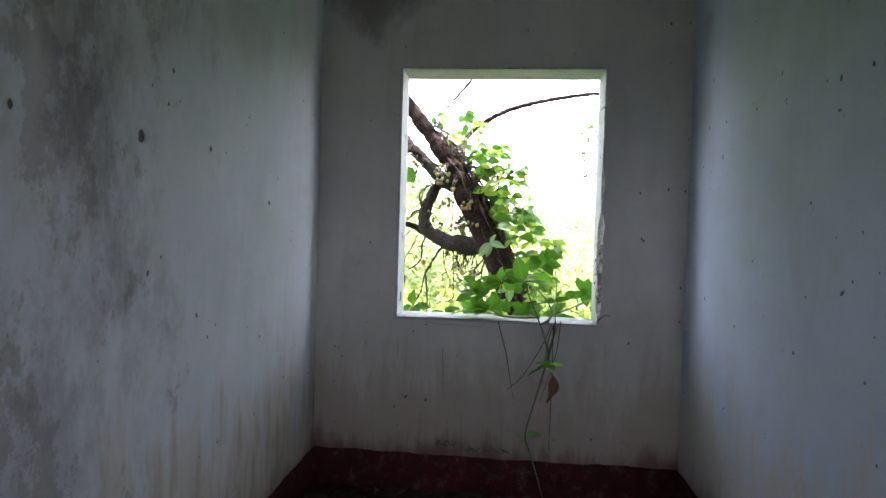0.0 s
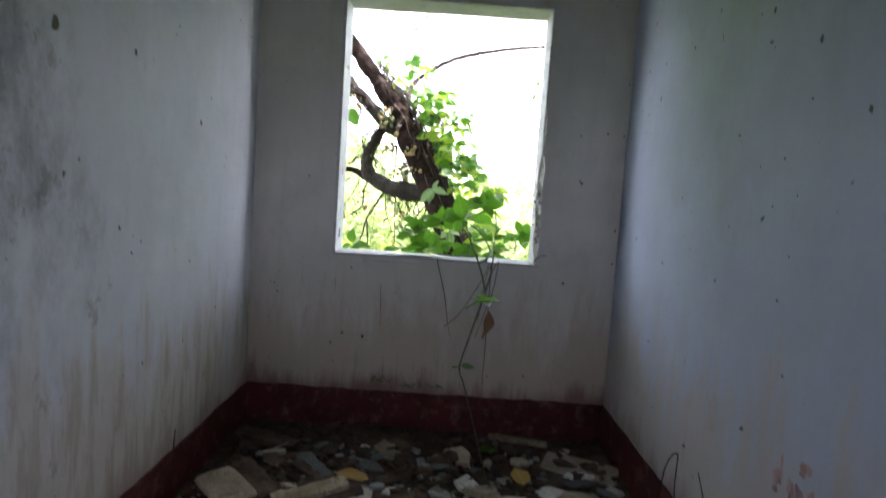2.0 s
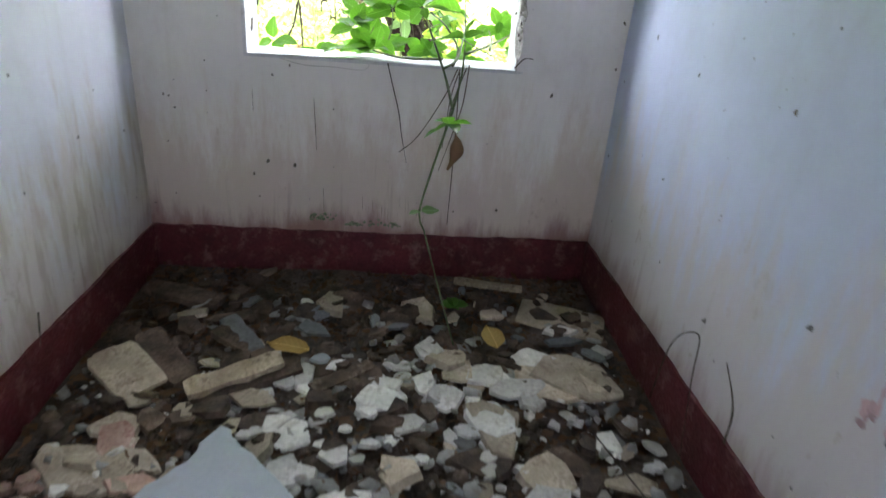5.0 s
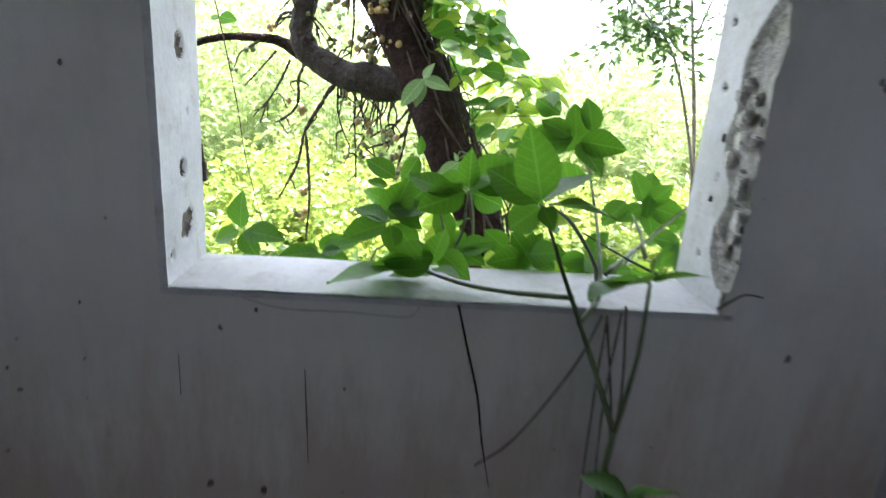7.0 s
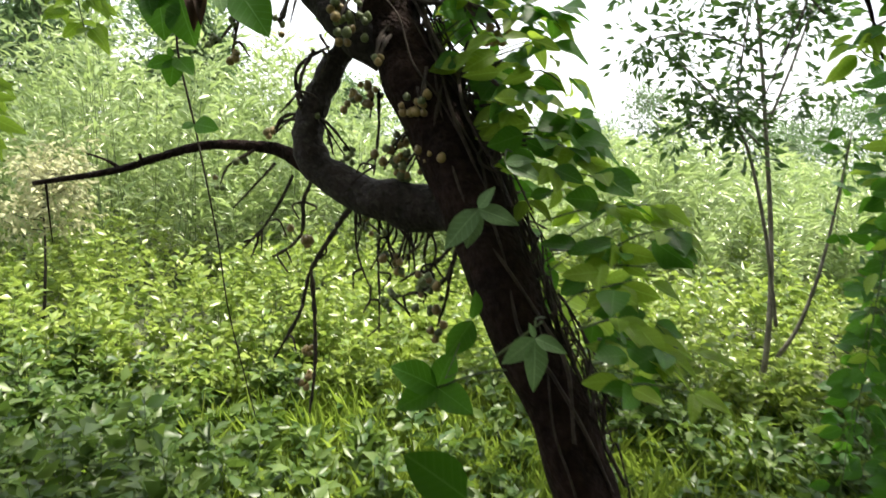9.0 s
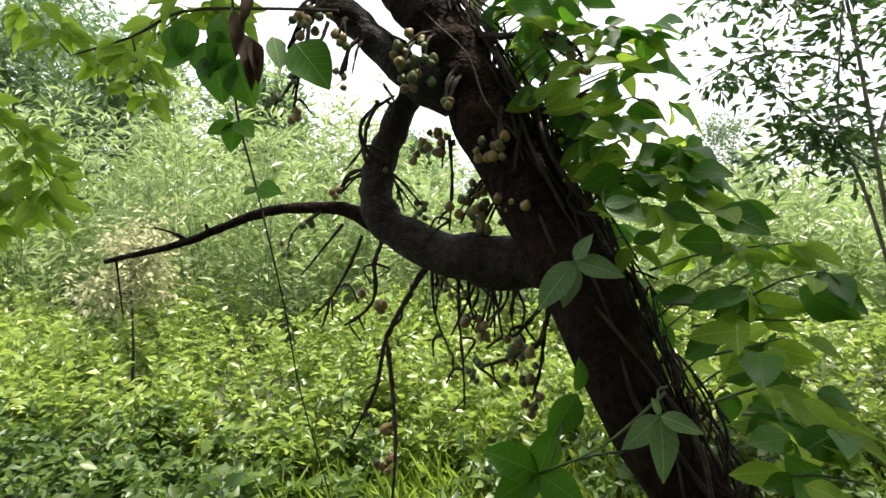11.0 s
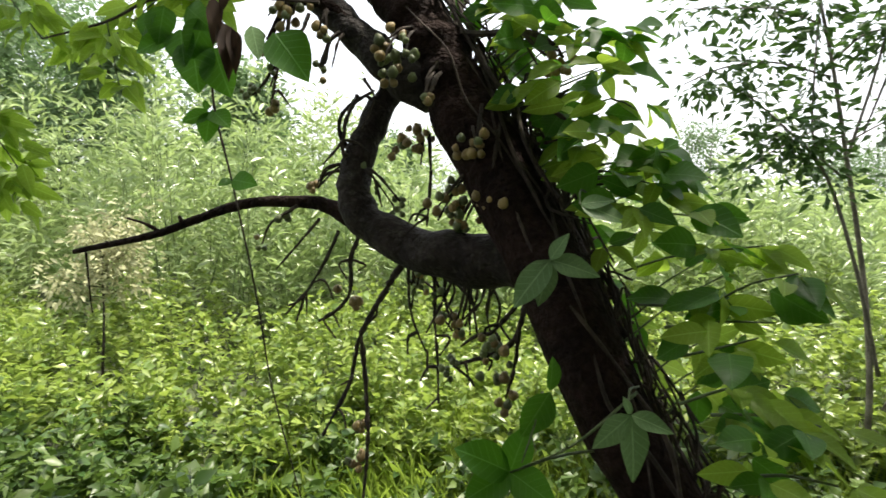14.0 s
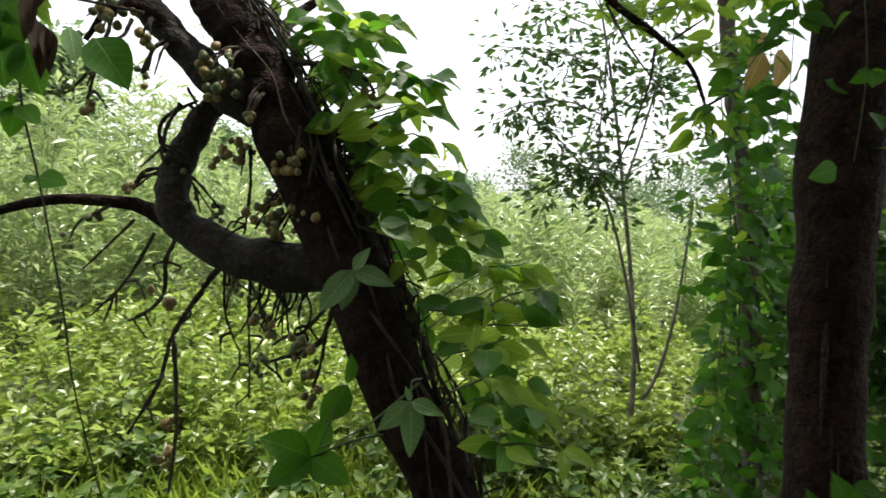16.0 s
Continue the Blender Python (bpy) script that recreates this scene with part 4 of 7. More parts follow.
M_FLAKE_W = rough_mat("loose_white_flakes", (0.42, 0.40, 0.36), (0.68, 0.66, 0.62), 0.85, 9.0, 70, 0.4, 0.006, stain=(0.36, 0.31, 0.25), per="island")
M_FLAKE_B = rough_mat("loose_brown_flakes", (0.05, 0.034, 0.024), (0.17, 0.12, 0.08), 0.9, 10.0, 80, 0.6, 0.01, stain=(0.22, 0.17, 0.13), per="island")
M_FLAKE_G = rough_mat("loose_grey_flakes", (0.19, 0.19, 0.18), (0.36, 0.36, 0.34), 0.85, 10.0, 80, 0.4, 0.01, stain=(0.2, 0.16, 0.12), per="island")
flakes("white_flakes", 190, (0.010, 0.034), M_FLAKE_W, 31, "loose white plaster flakes over the floor", -2.4, -0.7, 0.2, 1.35)
flakes("white_flakes", 90, (0.010, 0.034), M_FLAKE_W, 32, "loose white plaster flakes over the floor", -2.4, -1.2, -0.4, 0.3)
flakes("brown_flakes", 420, (0.014, 0.05), M_FLAKE_B, 33, "loose brown rubble flakes over the floor", -2.4, -0.06)
flakes("grey_flakes", 300, (0.014, 0.045), M_FLAKE_G, 34, "loose grey plaster flakes over the floor", -2.4, -0.3)
flakes("grey_flakes", 160, (0.03, 0.09), M_FLAKE_G, 35, "loose grey plaster flakes over the floor", -3.6, -2.3)

# rotten boards and lumps in the corner
def board(at, length, width, thick, turn, material, label, tilt=(0, 0), lift=0.02, seed=0):
    """A rotten piece of board: uneven width, crowned top, worn ends."""
    length, width = length * 1.22, width * 1.3
    bm = bmesh.new()
    rows = []
    for i in range(9):
        t = i / 8
        w = width * (0.5 + 0.12 * noise.noise(Vector((t * 4, seed, 0)))) * (0.9 if i in (0, 8) else 1)
        x = (t - 0.5) * length
        h = thick * (1 + 0.25 * noise.noise(Vector((t * 5, seed, 4))))
        rows.append([bm.verts.new(p) for p in ((x, -w, 0), (x, -w * 0.95, h * 0.85), (x, 0, h), (x, w * 0.95, h * 0.85), (x, w, 0))])
    for a, b in zip(rows, rows[1:]):
        for k in range(5):
            bm.faces.new((a[k], b[k], b[(k + 1) % 5], a[(k + 1) % 5]))
    bm.faces.new(rows[0]), bm.faces.new(rows[-1][::-1])
    bmesh.ops.recalc_face_normals(bm, faces=bm.faces)
    m = Matrix.Translation((at[0], at[1], lift)) @ Euler((radians(tilt[0]), radians(tilt[1]), radians(turn))).to_matrix().to_4x4()
    return tagged(part("rotten_board", bm, material, m=m), label, "board", "boards on the floor")


board((0.108, -0.895, 0.050), 0.26, 0.06, 0.03, 30, M_PALEWOOD, "broken pale weathered board lying on rubble", (8, -4), 0.045, 1)
board((0.145, -0.897, 0.020), 0.30, 0.07, 0.035, 27, M_WOOD, "dark rotten board under a pale one", (4, -3), 0.015, 2)
board((-0.158, -0.777, 0.030), 0.26, 0.075, 0.025, -48, M_WOOD, "dark rotten board on the rubble", (6, 5), 0.03, 3)
board((0.067, -0.632, 0.030), 0.20, 0.06, 0.025, -52, M_SLATE, "grey weathered board on the rubble", (6, 4), 0.03, 4)
board((1.067, -0.143, 0.020), 0.26, 0.035, 0.022, -12, M_PALEWOOD, "brown stick of wood by the wall", (0, 0), 0.02, 5)
board((1.350, -0.409, 0.020), 0.30, 0.17, 0.012, -20, M_CREAM, "flat cream board by the wall's foot", (0, 2), 0.012, 6)
board((-0.257, -0.858, 0.030), 0.22, 0.13, 0.016, -45, M_CREAM, "cream flat board leaning on rubble", (5, 4), 0.03, 7)
board((0.462, -0.860, 0.030), 0.20, 0.05, 0.02, 38, M_BROWN, "brown rotten wood piece on rubble", (0, 0), 0.02, 8)
board((-0.235, -0.323, 0.020), 0.26, 0.08, 0.03, -15, M_WOOD, "dark rotten board near the wall", (0, 4), 0.015, 9)
board((0.071, -0.675, 0.020), 0.20, 0.06, 0.03, -35, M_WOOD, "dark rotten board near the wall", (0, 4), 0.02, 10)
lay("plaster_piece", (0.318, -0.553, 0.030), 0.07, 0.045, -30, M_SLATE, "grey-green plaster flake on brown rubble", 0.01, (4, 3), 0.02, 91)
lay("plaster_piece", (0.266, -0.342, 0.030), 0.03, 0.025, 10, M_PLASTER, "small white plaster shard among dead leaves", 0.012, (14, 3), 0.015, 92)
for k, (at, rx, ry, turn, mt) in enumerate((((1.292, -0.827, 0.020), 0.17, 0.13, -25, M_CREAM), ((1.152, -0.730, 0.020), 0.09, 0.08, 10, M_PLASTER), ((0.959, -0.831, 0.020), 0.08, 0.07, 40, M_PLASTER), ((0.766, -0.685, 0.020), 0.055, 0.085, 10, M_PLASTER),
                                            ((0.746, -0.890, 0.020), 0.045, 0.08, -15, M_PLASTER), ((1.298, -0.611, 0.040), 0.085, 0.03, 8, M_SLATE), ((1.410, -0.696, 0.030), 0.05, 0.03, -30, M_SLATE), ((0.613, -0.896, 0.020), 0.06, 0.04, 0, M_PLASTER),
                                            ((1.044, -0.420, 0.020), 0.06, 0.04, 0, M_CREAM), ((1.074, -0.909, 0.020), 0.10, 0.06, 0, M_PLASTER), ((0.373, -0.757, 0.020), 0.035, 0.03, 0, M_SHEET), ((0.438, -0.792, 0.020), 0.04, 0.03, 30, M_PLASTER), ((0.655, -0.527, 0.030), 0.06, 0.02, 20, M_SLATE))):
    lay("plaster_piece", at, rx, ry, turn, mt, "flat broken plaster piece resting on the rubble", 0.012, (rng_floor.uniform(-4, 4), rng_floor.uniform(-4, 4)), 0.026, 120 + k)
FALLEN = mesh_of(leaf_bm(0.62, 0.05, 0.05, 0.04), M_YELLOW, "fallen_leaf", True)
for at, a, s in (((0.249, -0.704, 0.050), 80, 0.16), ((1.021, -0.602, 0.050), 10, 0.15), ((1.236, -1.458, 0.060), 60, 0.085)):
    m = Matrix.Translation((at[0], at[1], 0.05)) @ Euler((0.1, -0.05, radians(a))).to_matrix().to_4x4() @ Matrix.Diagonal((s, s, s, 1)) @ Matrix.Translation((0, -0.5, 0))
    tagged(part("fallen_leaf", FALLEN, M_YELLOW, m=m), "withered yellow fallen leaf on the rubble", "leaf", "fallen leaves")
bm = bmesh.new()
bmesh.ops.create_cone(bm, cap_ends=True, segments=24, radius1=0.017, radius2=0.0155, depth=0.014)
bmesh.ops.inset_region(bm, faces=[f for f in bm.faces if f.normal.z > 0.9], thickness=0.0025, depth=-0.009)
at = (0.453, -1.588, 0.030)
tagged(part("bottle_cap", bm, M_BLUECAP, m=Matrix.Translation((at[0], at[1], 0.032)) @ Euler((0.3, 0.1, 0)).to_matrix().to_4x4()), "blue plastic bottle cap lying on rubble", "bottle cap")
for k, pts in enumerate((((1.530, -0.951, 0.035), (1.530, -0.997, 0.295), (1.500, -1.172, 0.438), (1.470, -1.247, 0.341), (1.450, -1.333, 0.116)),
                         ((1.500, -1.418, 0.260), (1.510, -1.394, 0.357), (1.530, -1.287, 0.424)),
                         ((1.530, -1.875, 0.256), (1.520, -1.980, 0.354), (1.480, -2.076, 0.359), (1.470, -2.056, 0.302)),
                         ((1.530, -1.963, 0.363), (1.500, -2.086, 0.352), (1.480, -2.159, 0.299)),
                         ((1.269, -1.153, 0.050), (1.346, -1.491, 0.070), (1.404, -1.716, 0.060), (1.438, -1.817, 0.040)),
                         ((1.520, -2.094, 0.302), (1.500, -2.183, 0.352), (1.450, -2.281, 0.360)),
                         ((-0.440, -0.950, 0.309), (-0.430, -0.991, 0.216)))):
    tagged(part("dry_tendril", tube(pts, (0.003, 0.0026, 0.0022, 0.0015), 5, 0.02, 0.4), M_DRYSTEM), "thin dry curled vine tendril against the wall", "tendril", "dry tendrils")
tagged(part("dry_tendril", tube([(0.202, -1.709, 0.050), (0.245, -1.829, 0.055), (0.290, -1.941, 0.050)], (0.004, 0.003, 0.002), 5, 0.02, 0.4), M_TWIG), "thin dark twig lying on a plaster sheet", "twig", "dry tendrils")

# ---- the creeper that climbs in over the sill ----
LEAF = [mesh_of(leaf_bm(w, f, d, v), M_LEAF, "leaf", True) for w, f, d, v in ((0.66, 0.10, 0.10, 0.02), (0.74, 0.14, 0.16, 0.03), (0.60, 0.18, 0.05, 0.02))]
LEAF_PALE = mesh_of(leaf_bm(0.5, 0.1, 0.1, 0.02), M_LEAF_PALE, "leaf", True)
LEAF_YOUNG = [mesh_of(leaf_bm(w, f, d, 0.02), M_LEAF_YOUNG, "leaf", True) for w, f, d in ((0.5, 0.12, 0.12), (0.42, 0.2, 0.25))]
leaf_rng = random.Random(21)


def leaf_at(parent, base, tip, facing=(0, -0.45, 1), kind=None, roll=None, label=""):
    me = kind or leaf_rng.choice(LEAF)
    roll = leaf_rng.uniform(-0.5, 0.5) if roll is None else roll
    return part("leaf", me, None, parent, label, m=aim(base, tip, Vector(facing) + Vector((leaf_rng.uniform(-0.3, 0.3), leaf_rng.uniform(-0.3, 0.3), 0)), roll))


creeper = thing("creeper", (0.62, -0.62, 0.01), "green creeper climbing from the floor over the window sill", "climbing plant")
part("main_stem", tube([(0.876, -0.634, -0.010), (0.768, -0.680, 0.356), (0.729, -0.550, 0.461), (0.709, -0.503, 0.516), (0.759, -0.36, 0.649), (0.829, -0.24, 0.845)], (0.0035, 0.0028, 0.003, 0.0042, 0.005, 0.006), 7, 0.03, 0.25), M_STEM, creeper, "pale brownish green stem", smooth=True)
for pts, r in (([(0.829, -0.24, 0.845), (0.802, -0.120, 0.946), (0.753, -0.080, 1.066), (0.696, -0.080, 1.200)], 0.006), ([(0.829, -0.24, 0.845), (0.855, -0.220, 0.982), (0.857, -0.215, 1.110)], 0.005),
               ([(0.791, -0.080, 0.976), (0.849, -0.000, 1.003), (0.879, 0.120, 1.055), (0.907, 0.300, 1.133), (0.907, 0.450, 1.260)], 0.006), ([(0.835, -0.020, 0.983), (0.861, 0.080, 1.038), (0.804, 0.100, 1.126), (0.731, 0.000, 1.182)], 0.006),
               ([(0.791, -0.030, 1.008), (0.656, 0.020, 0.996), (0.566, 0.050, 1.000), (0.500, 0.070, 1.014)], 0.006), ([(0.550, 0.150, 1.014), (0.575, 0.130, 1.088), (0.578, 0.100, 1.183)], 0.004), ([(0.547, 0.180, 1.013), (0.532, 0.180, 1.101), (0.504, 0.180, 1.164)], 0.003),
               ([(0.892, 0.100, 1.020), (1.019, 0.250, 1.047), (1.192, 0.400, 1.122)], 0.007), ([(1.015, 0.200, 1.030), (1.032, 0.300, 1.067), (1.024, 0.350, 1.101)], 0.006), ([(1.016, 0.120, 1.018), (0.963, 0.150, 1.036), (0.856, 0.200, 1.085)], 0.004)):
    part("stem", tube(pts, (r, r * 0.85, r * 0.7, r * 0.5), 7, 0.03, 0.2), M_STEM, creeper, smooth=True)
for pts in (([(0.856, -0.020, 0.971), (0.809, -0.030, 0.857), (0.707, -0.020, 0.679), (0.629, -0.010, 0.602)]), ([(0.866, -0.020, 0.970), (0.828, -0.120, 0.872), (0.801, -0.200, 0.682)]), ([(0.894, -0.020, 0.978), (0.837, -0.150, 0.866), (0.800, -0.260, 0.754)]),
            ([(0.866, -0.020, 0.968), (0.854, -0.160, 0.803), (0.850, -0.200, 0.580), (0.847, -0.200, 0.348)]), ([(0.905, -0.010, 0.989), (0.880, -0.120, 0.856), (0.841, -0.200, 0.752), (0.784, -0.300, 0.616)])):
    part("dry_stem", tube(pts, (0.0028, 0.0026, 0.0022, 0.0018), 5, 0.03, 0.3), M_DRYSTEM, creeper, "thin dry grey stem")
tagged(part("dry_root", tube([(0.567, -0.010, 0.974), (0.589, -0.018, 0.893), (0.620, -0.020, 0.780), (0.638, -0.022, 0.674), (0.663, -0.022, 0.558)], (0.003, 0.0026, 0.0026, 0.002, 0.001), 5, 0.02, 0.5), M_TWIG), "thin dark dry root hanging below the sill", "root")
tagged(part("dry_root", tube([(1.098, 0.000, 0.989), (1.119, -0.020, 1.020), (1.134, -0.030, 1.034), (1.163, -0.040, 1.033)], (0.003, 0.0026, 0.002), 5, 0.02, 0.5), M_TWIG), "thin dark dry twig at the sill's corner", "twig")
# leaflets, hub by hub
for hub, tips in (
    ((0.696, -0.080, 1.200), ((0.654, -0.100, 1.342), (0.816, -0.120, 1.211), (0.598, -0.020, 1.257), (0.809, 0.020, 1.268), (0.645, -0.020, 1.134), (0.711, -0.120, 1.169))),
    ((0.816, 0.200, 1.291), ((0.811, 0.220, 1.373), (0.914, 0.150, 1.286), (0.866, 0.130, 1.232), (0.694, 0.230, 1.272), (0.754, 0.250, 1.303))),
    ((0.579, 0.100, 1.183), ((0.576, 0.080, 1.272), (0.473, 0.050, 1.150), (0.690, 0.140, 1.253), (0.608, 0.020, 1.223), (0.664, 0.120, 1.150), (0.550, 0.160, 1.202))),
    ((0.417, 0.150, 1.094), ((0.317, 0.100, 1.066), (0.338, 0.180, 1.125), (0.453, 0.160, 1.194), (0.433, 0.100, 1.037), (0.504, 0.200, 1.180), (0.391, 0.250, 1.117))),
    ((0.509, 0.070, 1.022), ((0.304, 0.000, 1.023), (0.530, 0.050, 1.118), (0.567, 0.020, 1.029), (0.451, 0.120, 1.032), (0.364, 0.100, 1.015))),
    ((0.569, 0.200, 1.024), ((0.662, 0.180, 1.053), (0.633, 0.150, 1.013), (0.519, 0.220, 1.068), (0.501, 0.160, 1.017))),
    ((0.747, 0.250, 1.008), ((0.646, 0.220, 0.991), (0.821, 0.200, 1.037), (0.707, 0.280, 1.058), (0.791, 0.280, 1.042), (0.720, 0.200, 0.989), (0.810, 0.220, 0.987))),
    ((0.032, 0.378, 0.993), ((0.032, 0.370, 1.095), (0.149, 0.340, 0.993), (0.089, 0.320, 0.939), (-0.045, 0.400, 0.955))),
    ((0.236, 0.350, 0.956), ((0.131, 0.330, 0.943), (0.334, 0.320, 0.997), (0.270, 0.380, 1.001), (0.317, 0.300, 0.951), (0.182, 0.380, 0.957), (0.227, 0.300, 0.943))),
    ((1.076, 0.400, 1.116), ((1.037, 0.420, 1.206), (1.131, 0.380, 1.178), (0.995, 0.380, 1.075), (1.182, 0.360, 1.094), (1.101, 0.360, 1.035))),
    ((1.218, 0.450, 0.999), ((1.251, 0.470, 1.107), (1.125, 0.440, 1.025), (1.263, 0.420, 0.953), (1.192, 0.400, 0.925), (1.143, 0.420, 0.949))),
    ((0.856, -0.215, 1.111), ((0.880, -0.200, 1.185), (0.913, -0.280, 1.157), (0.765, -0.200, 1.112), (0.733, -0.280, 1.119))),
    ((0.402, 0.420, 1.121), ((0.343, 0.420, 1.135), (0.415, 0.400, 1.104), (0.453, 0.420, 1.094), (0.386, 0.400, 1.076))),
    ((0.919, 0.300, 0.985), ((0.827, 0.280, 0.988), (0.886, 0.260, 0.950), (0.988, 0.280, 0.959), (0.943, 0.320, 1.030))),
):
    for tip in tips:
        b = Vector(hub) * 0.93 + Vector(tip) * 0.07
        flat = hub[1] < -0.15 or (hub[1] < 0.09 and hub[0] < 0.6) or (hub[1] < 0 and tip[0] > hub[0] + 0.05)
        leaf_at(creeper, b, tip, (0, 0.25, 1) if flat else (0, -0.75, 0.55), None, leaf_rng.uniform(-0.3, 0.3))
    if hub[1] > 0.05 and hub[0] > 0.3:
        for k in range(3):
            w = leaf_rng.uniform(0, 6.28)
            o = Vector(hub) + Vector((leaf_rng.uniform(-0.05, 0.05), leaf_rng.uniform(-0.02, 0.08), leaf_rng.uniform(-0.03, 0.04)))
            leaf_at(creeper, o, o + Vector((math.cos(w), 0.3 * math.sin(w), 0.7 * math.sin(w))) * leaf_rng.uniform(0.07, 0.11), (0, -0.6, 0.7))
for tip in ((0.710, -0.420, 0.779), (0.894, -0.360, 0.827), (0.832, -0.460, 0.814), (0.749, -0.320, 0.823), (0.789, -0.440, 0.865)):
    leaf_at(creeper, (0.809, -0.371, 0.821), tip, (0, 0.3, 1), LEAF[2], 0.0)
leaf_at(creeper, (0.716, -0.49, 0.516), (0.672, -0.540, 0.526), (0, -0.4, 1), LEAF_PALE, 0.0, "pale green leaf")
leaf_at(creeper, (0.716, -0.49, 0.516), (0.790, -0.460, 0.515), (0, -0.4, 1), LEAF_PALE, 0.0, "pale green leaf")
part("leaf", mesh_of(leaf_bm(0.36, 0.6, 0.1, 0.06), M_TANLEAF, "leaf", True), None, creeper, "dead brown hanging leaf", m=aim((0.851, -0.220, 0.748), (0.835, -0.220, 0.591), (0.4, -1, 0)))
for a in range(5):
    w = a * 1.26
    leaf_at(creeper, (0.878, -0.484, 0.100), Vector((0.885, -0.415, 0.100)) + Vector((0.055 * math.cos(w), 0.055 * math.sin(w), -0.01)), (0, -0.2, 1))

# ---- the fig tree outside the window ----
fig_tree = thing("fig_tree", (1.05, 1.35, -0.85), "leaning dark fig tree with fruit clusters and creepers", "tree")
TRUNK = [(1.10, 1.30, -0.95), (1.02, 1.34, -0.2), (0.90, 1.42, 0.4), (0.752, 1.5, 0.813), (0.664, 1.57, 0.969), (0.579, 1.65, 1.167), (0.502, 1.74, 1.321), (0.412, 1.82, 1.507), (0.302, 1.88, 1.707), (0.213, 1.93, 1.888), (0.119, 1.98, 2.062), (0.015, 2.02, 2.184), (-0.107, 2.1, 2.347), (-0.42, 2.25, 2.75), (-0.75, 2.4, 3.2)]
GIRTH = (0.16, 0.125, 0.105, 0.094, 0.096, 0.102, 0.106, 0.104, 0.106, 0.098, 0.086, 0.076, 0.068, 0.06, 0.05)
part("trunk", tube(TRUNK, GIRTH, 24, 0.02, 0.3), M_BARK, fig_tree, "ridged bark darkened as if backlit", smooth=True)
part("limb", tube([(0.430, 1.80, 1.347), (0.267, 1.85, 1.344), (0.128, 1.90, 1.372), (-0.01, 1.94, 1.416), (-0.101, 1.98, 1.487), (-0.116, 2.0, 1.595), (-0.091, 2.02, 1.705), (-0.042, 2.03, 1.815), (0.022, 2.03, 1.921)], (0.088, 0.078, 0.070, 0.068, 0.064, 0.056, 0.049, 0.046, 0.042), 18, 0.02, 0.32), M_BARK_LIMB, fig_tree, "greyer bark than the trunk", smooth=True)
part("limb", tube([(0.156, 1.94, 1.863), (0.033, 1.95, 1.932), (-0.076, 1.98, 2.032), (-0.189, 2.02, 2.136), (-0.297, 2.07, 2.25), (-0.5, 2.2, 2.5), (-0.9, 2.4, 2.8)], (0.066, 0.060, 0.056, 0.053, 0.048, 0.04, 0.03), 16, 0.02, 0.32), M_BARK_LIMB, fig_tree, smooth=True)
TRUNK_LINE = curve_through(TRUNK, 0.05)


def girth(s):
    k = s * (len(GIRTH) - 1)
    a = min(int(k), len(GIRTH) - 2)
    return GIRTH[a] + (GIRTH[a + 1] - GIRTH[a]) * (k - a)


def out_of_bark(p, gap=0.012):
    """Push a point that would lie inside the trunk out to its bark on the house side."""
    p = Vector(p)
    q, s = min(TRUNK_LINE, key=lambda c: (c[0] - p).length)
    short = girth(s) + gap - (p - q).length
    return p + Vector((0.0, -1.0, -0.05)) * min(0.2, short * 1.25) if short > 0 else p


part("limb", tube([(-0.110, 1.990, 2.060), (-0.165, 1.980, 2.130), (-0.255, 1.980, 2.166), (-0.322, 1.950, 2.135), (-0.377, 1.930, 2.029)], (0.03, 0.024, 0.018, 0.012, 0.008), 9, 0.03, 0.2), M_BARK, fig_tree, smooth=True)
part("branch", tube([(-0.135, 2.060, 1.458), (-0.237, 2.080, 1.507), (-0.343, 2.100, 1.519), (-0.545, 2.140, 1.510), (-0.740, 2.180, 1.455), (-0.934, 2.200, 1.389), (-1.281, 2.240, 1.318)], (0.034, 0.026, 0.022, 0.019, 0.016, 0.015, 0.010), 10, 0.025, 0.2), M_BARK, fig_tree, "bare grey-brown branch", smooth=True)
for pts, r in (([(-0.906, 2.200, 1.399), (-0.965, 2.200, 1.431), (-1.039, 2.200, 1.452)], (0.009, 0.006, 0.003)), ([(-0.808, 2.180, 1.429), (-0.821, 2.180, 1.463)], (0.009, 0.006)), ([(-1.233, 2.240, 1.317), (-1.226, 2.240, 1.181), (-1.219, 2.240, 1.078)], (0.005, 0.003, 0.002))):
    part("branch", tube(pts, r, 7, 0.02, 0.3), M_BARK, fig_tree)
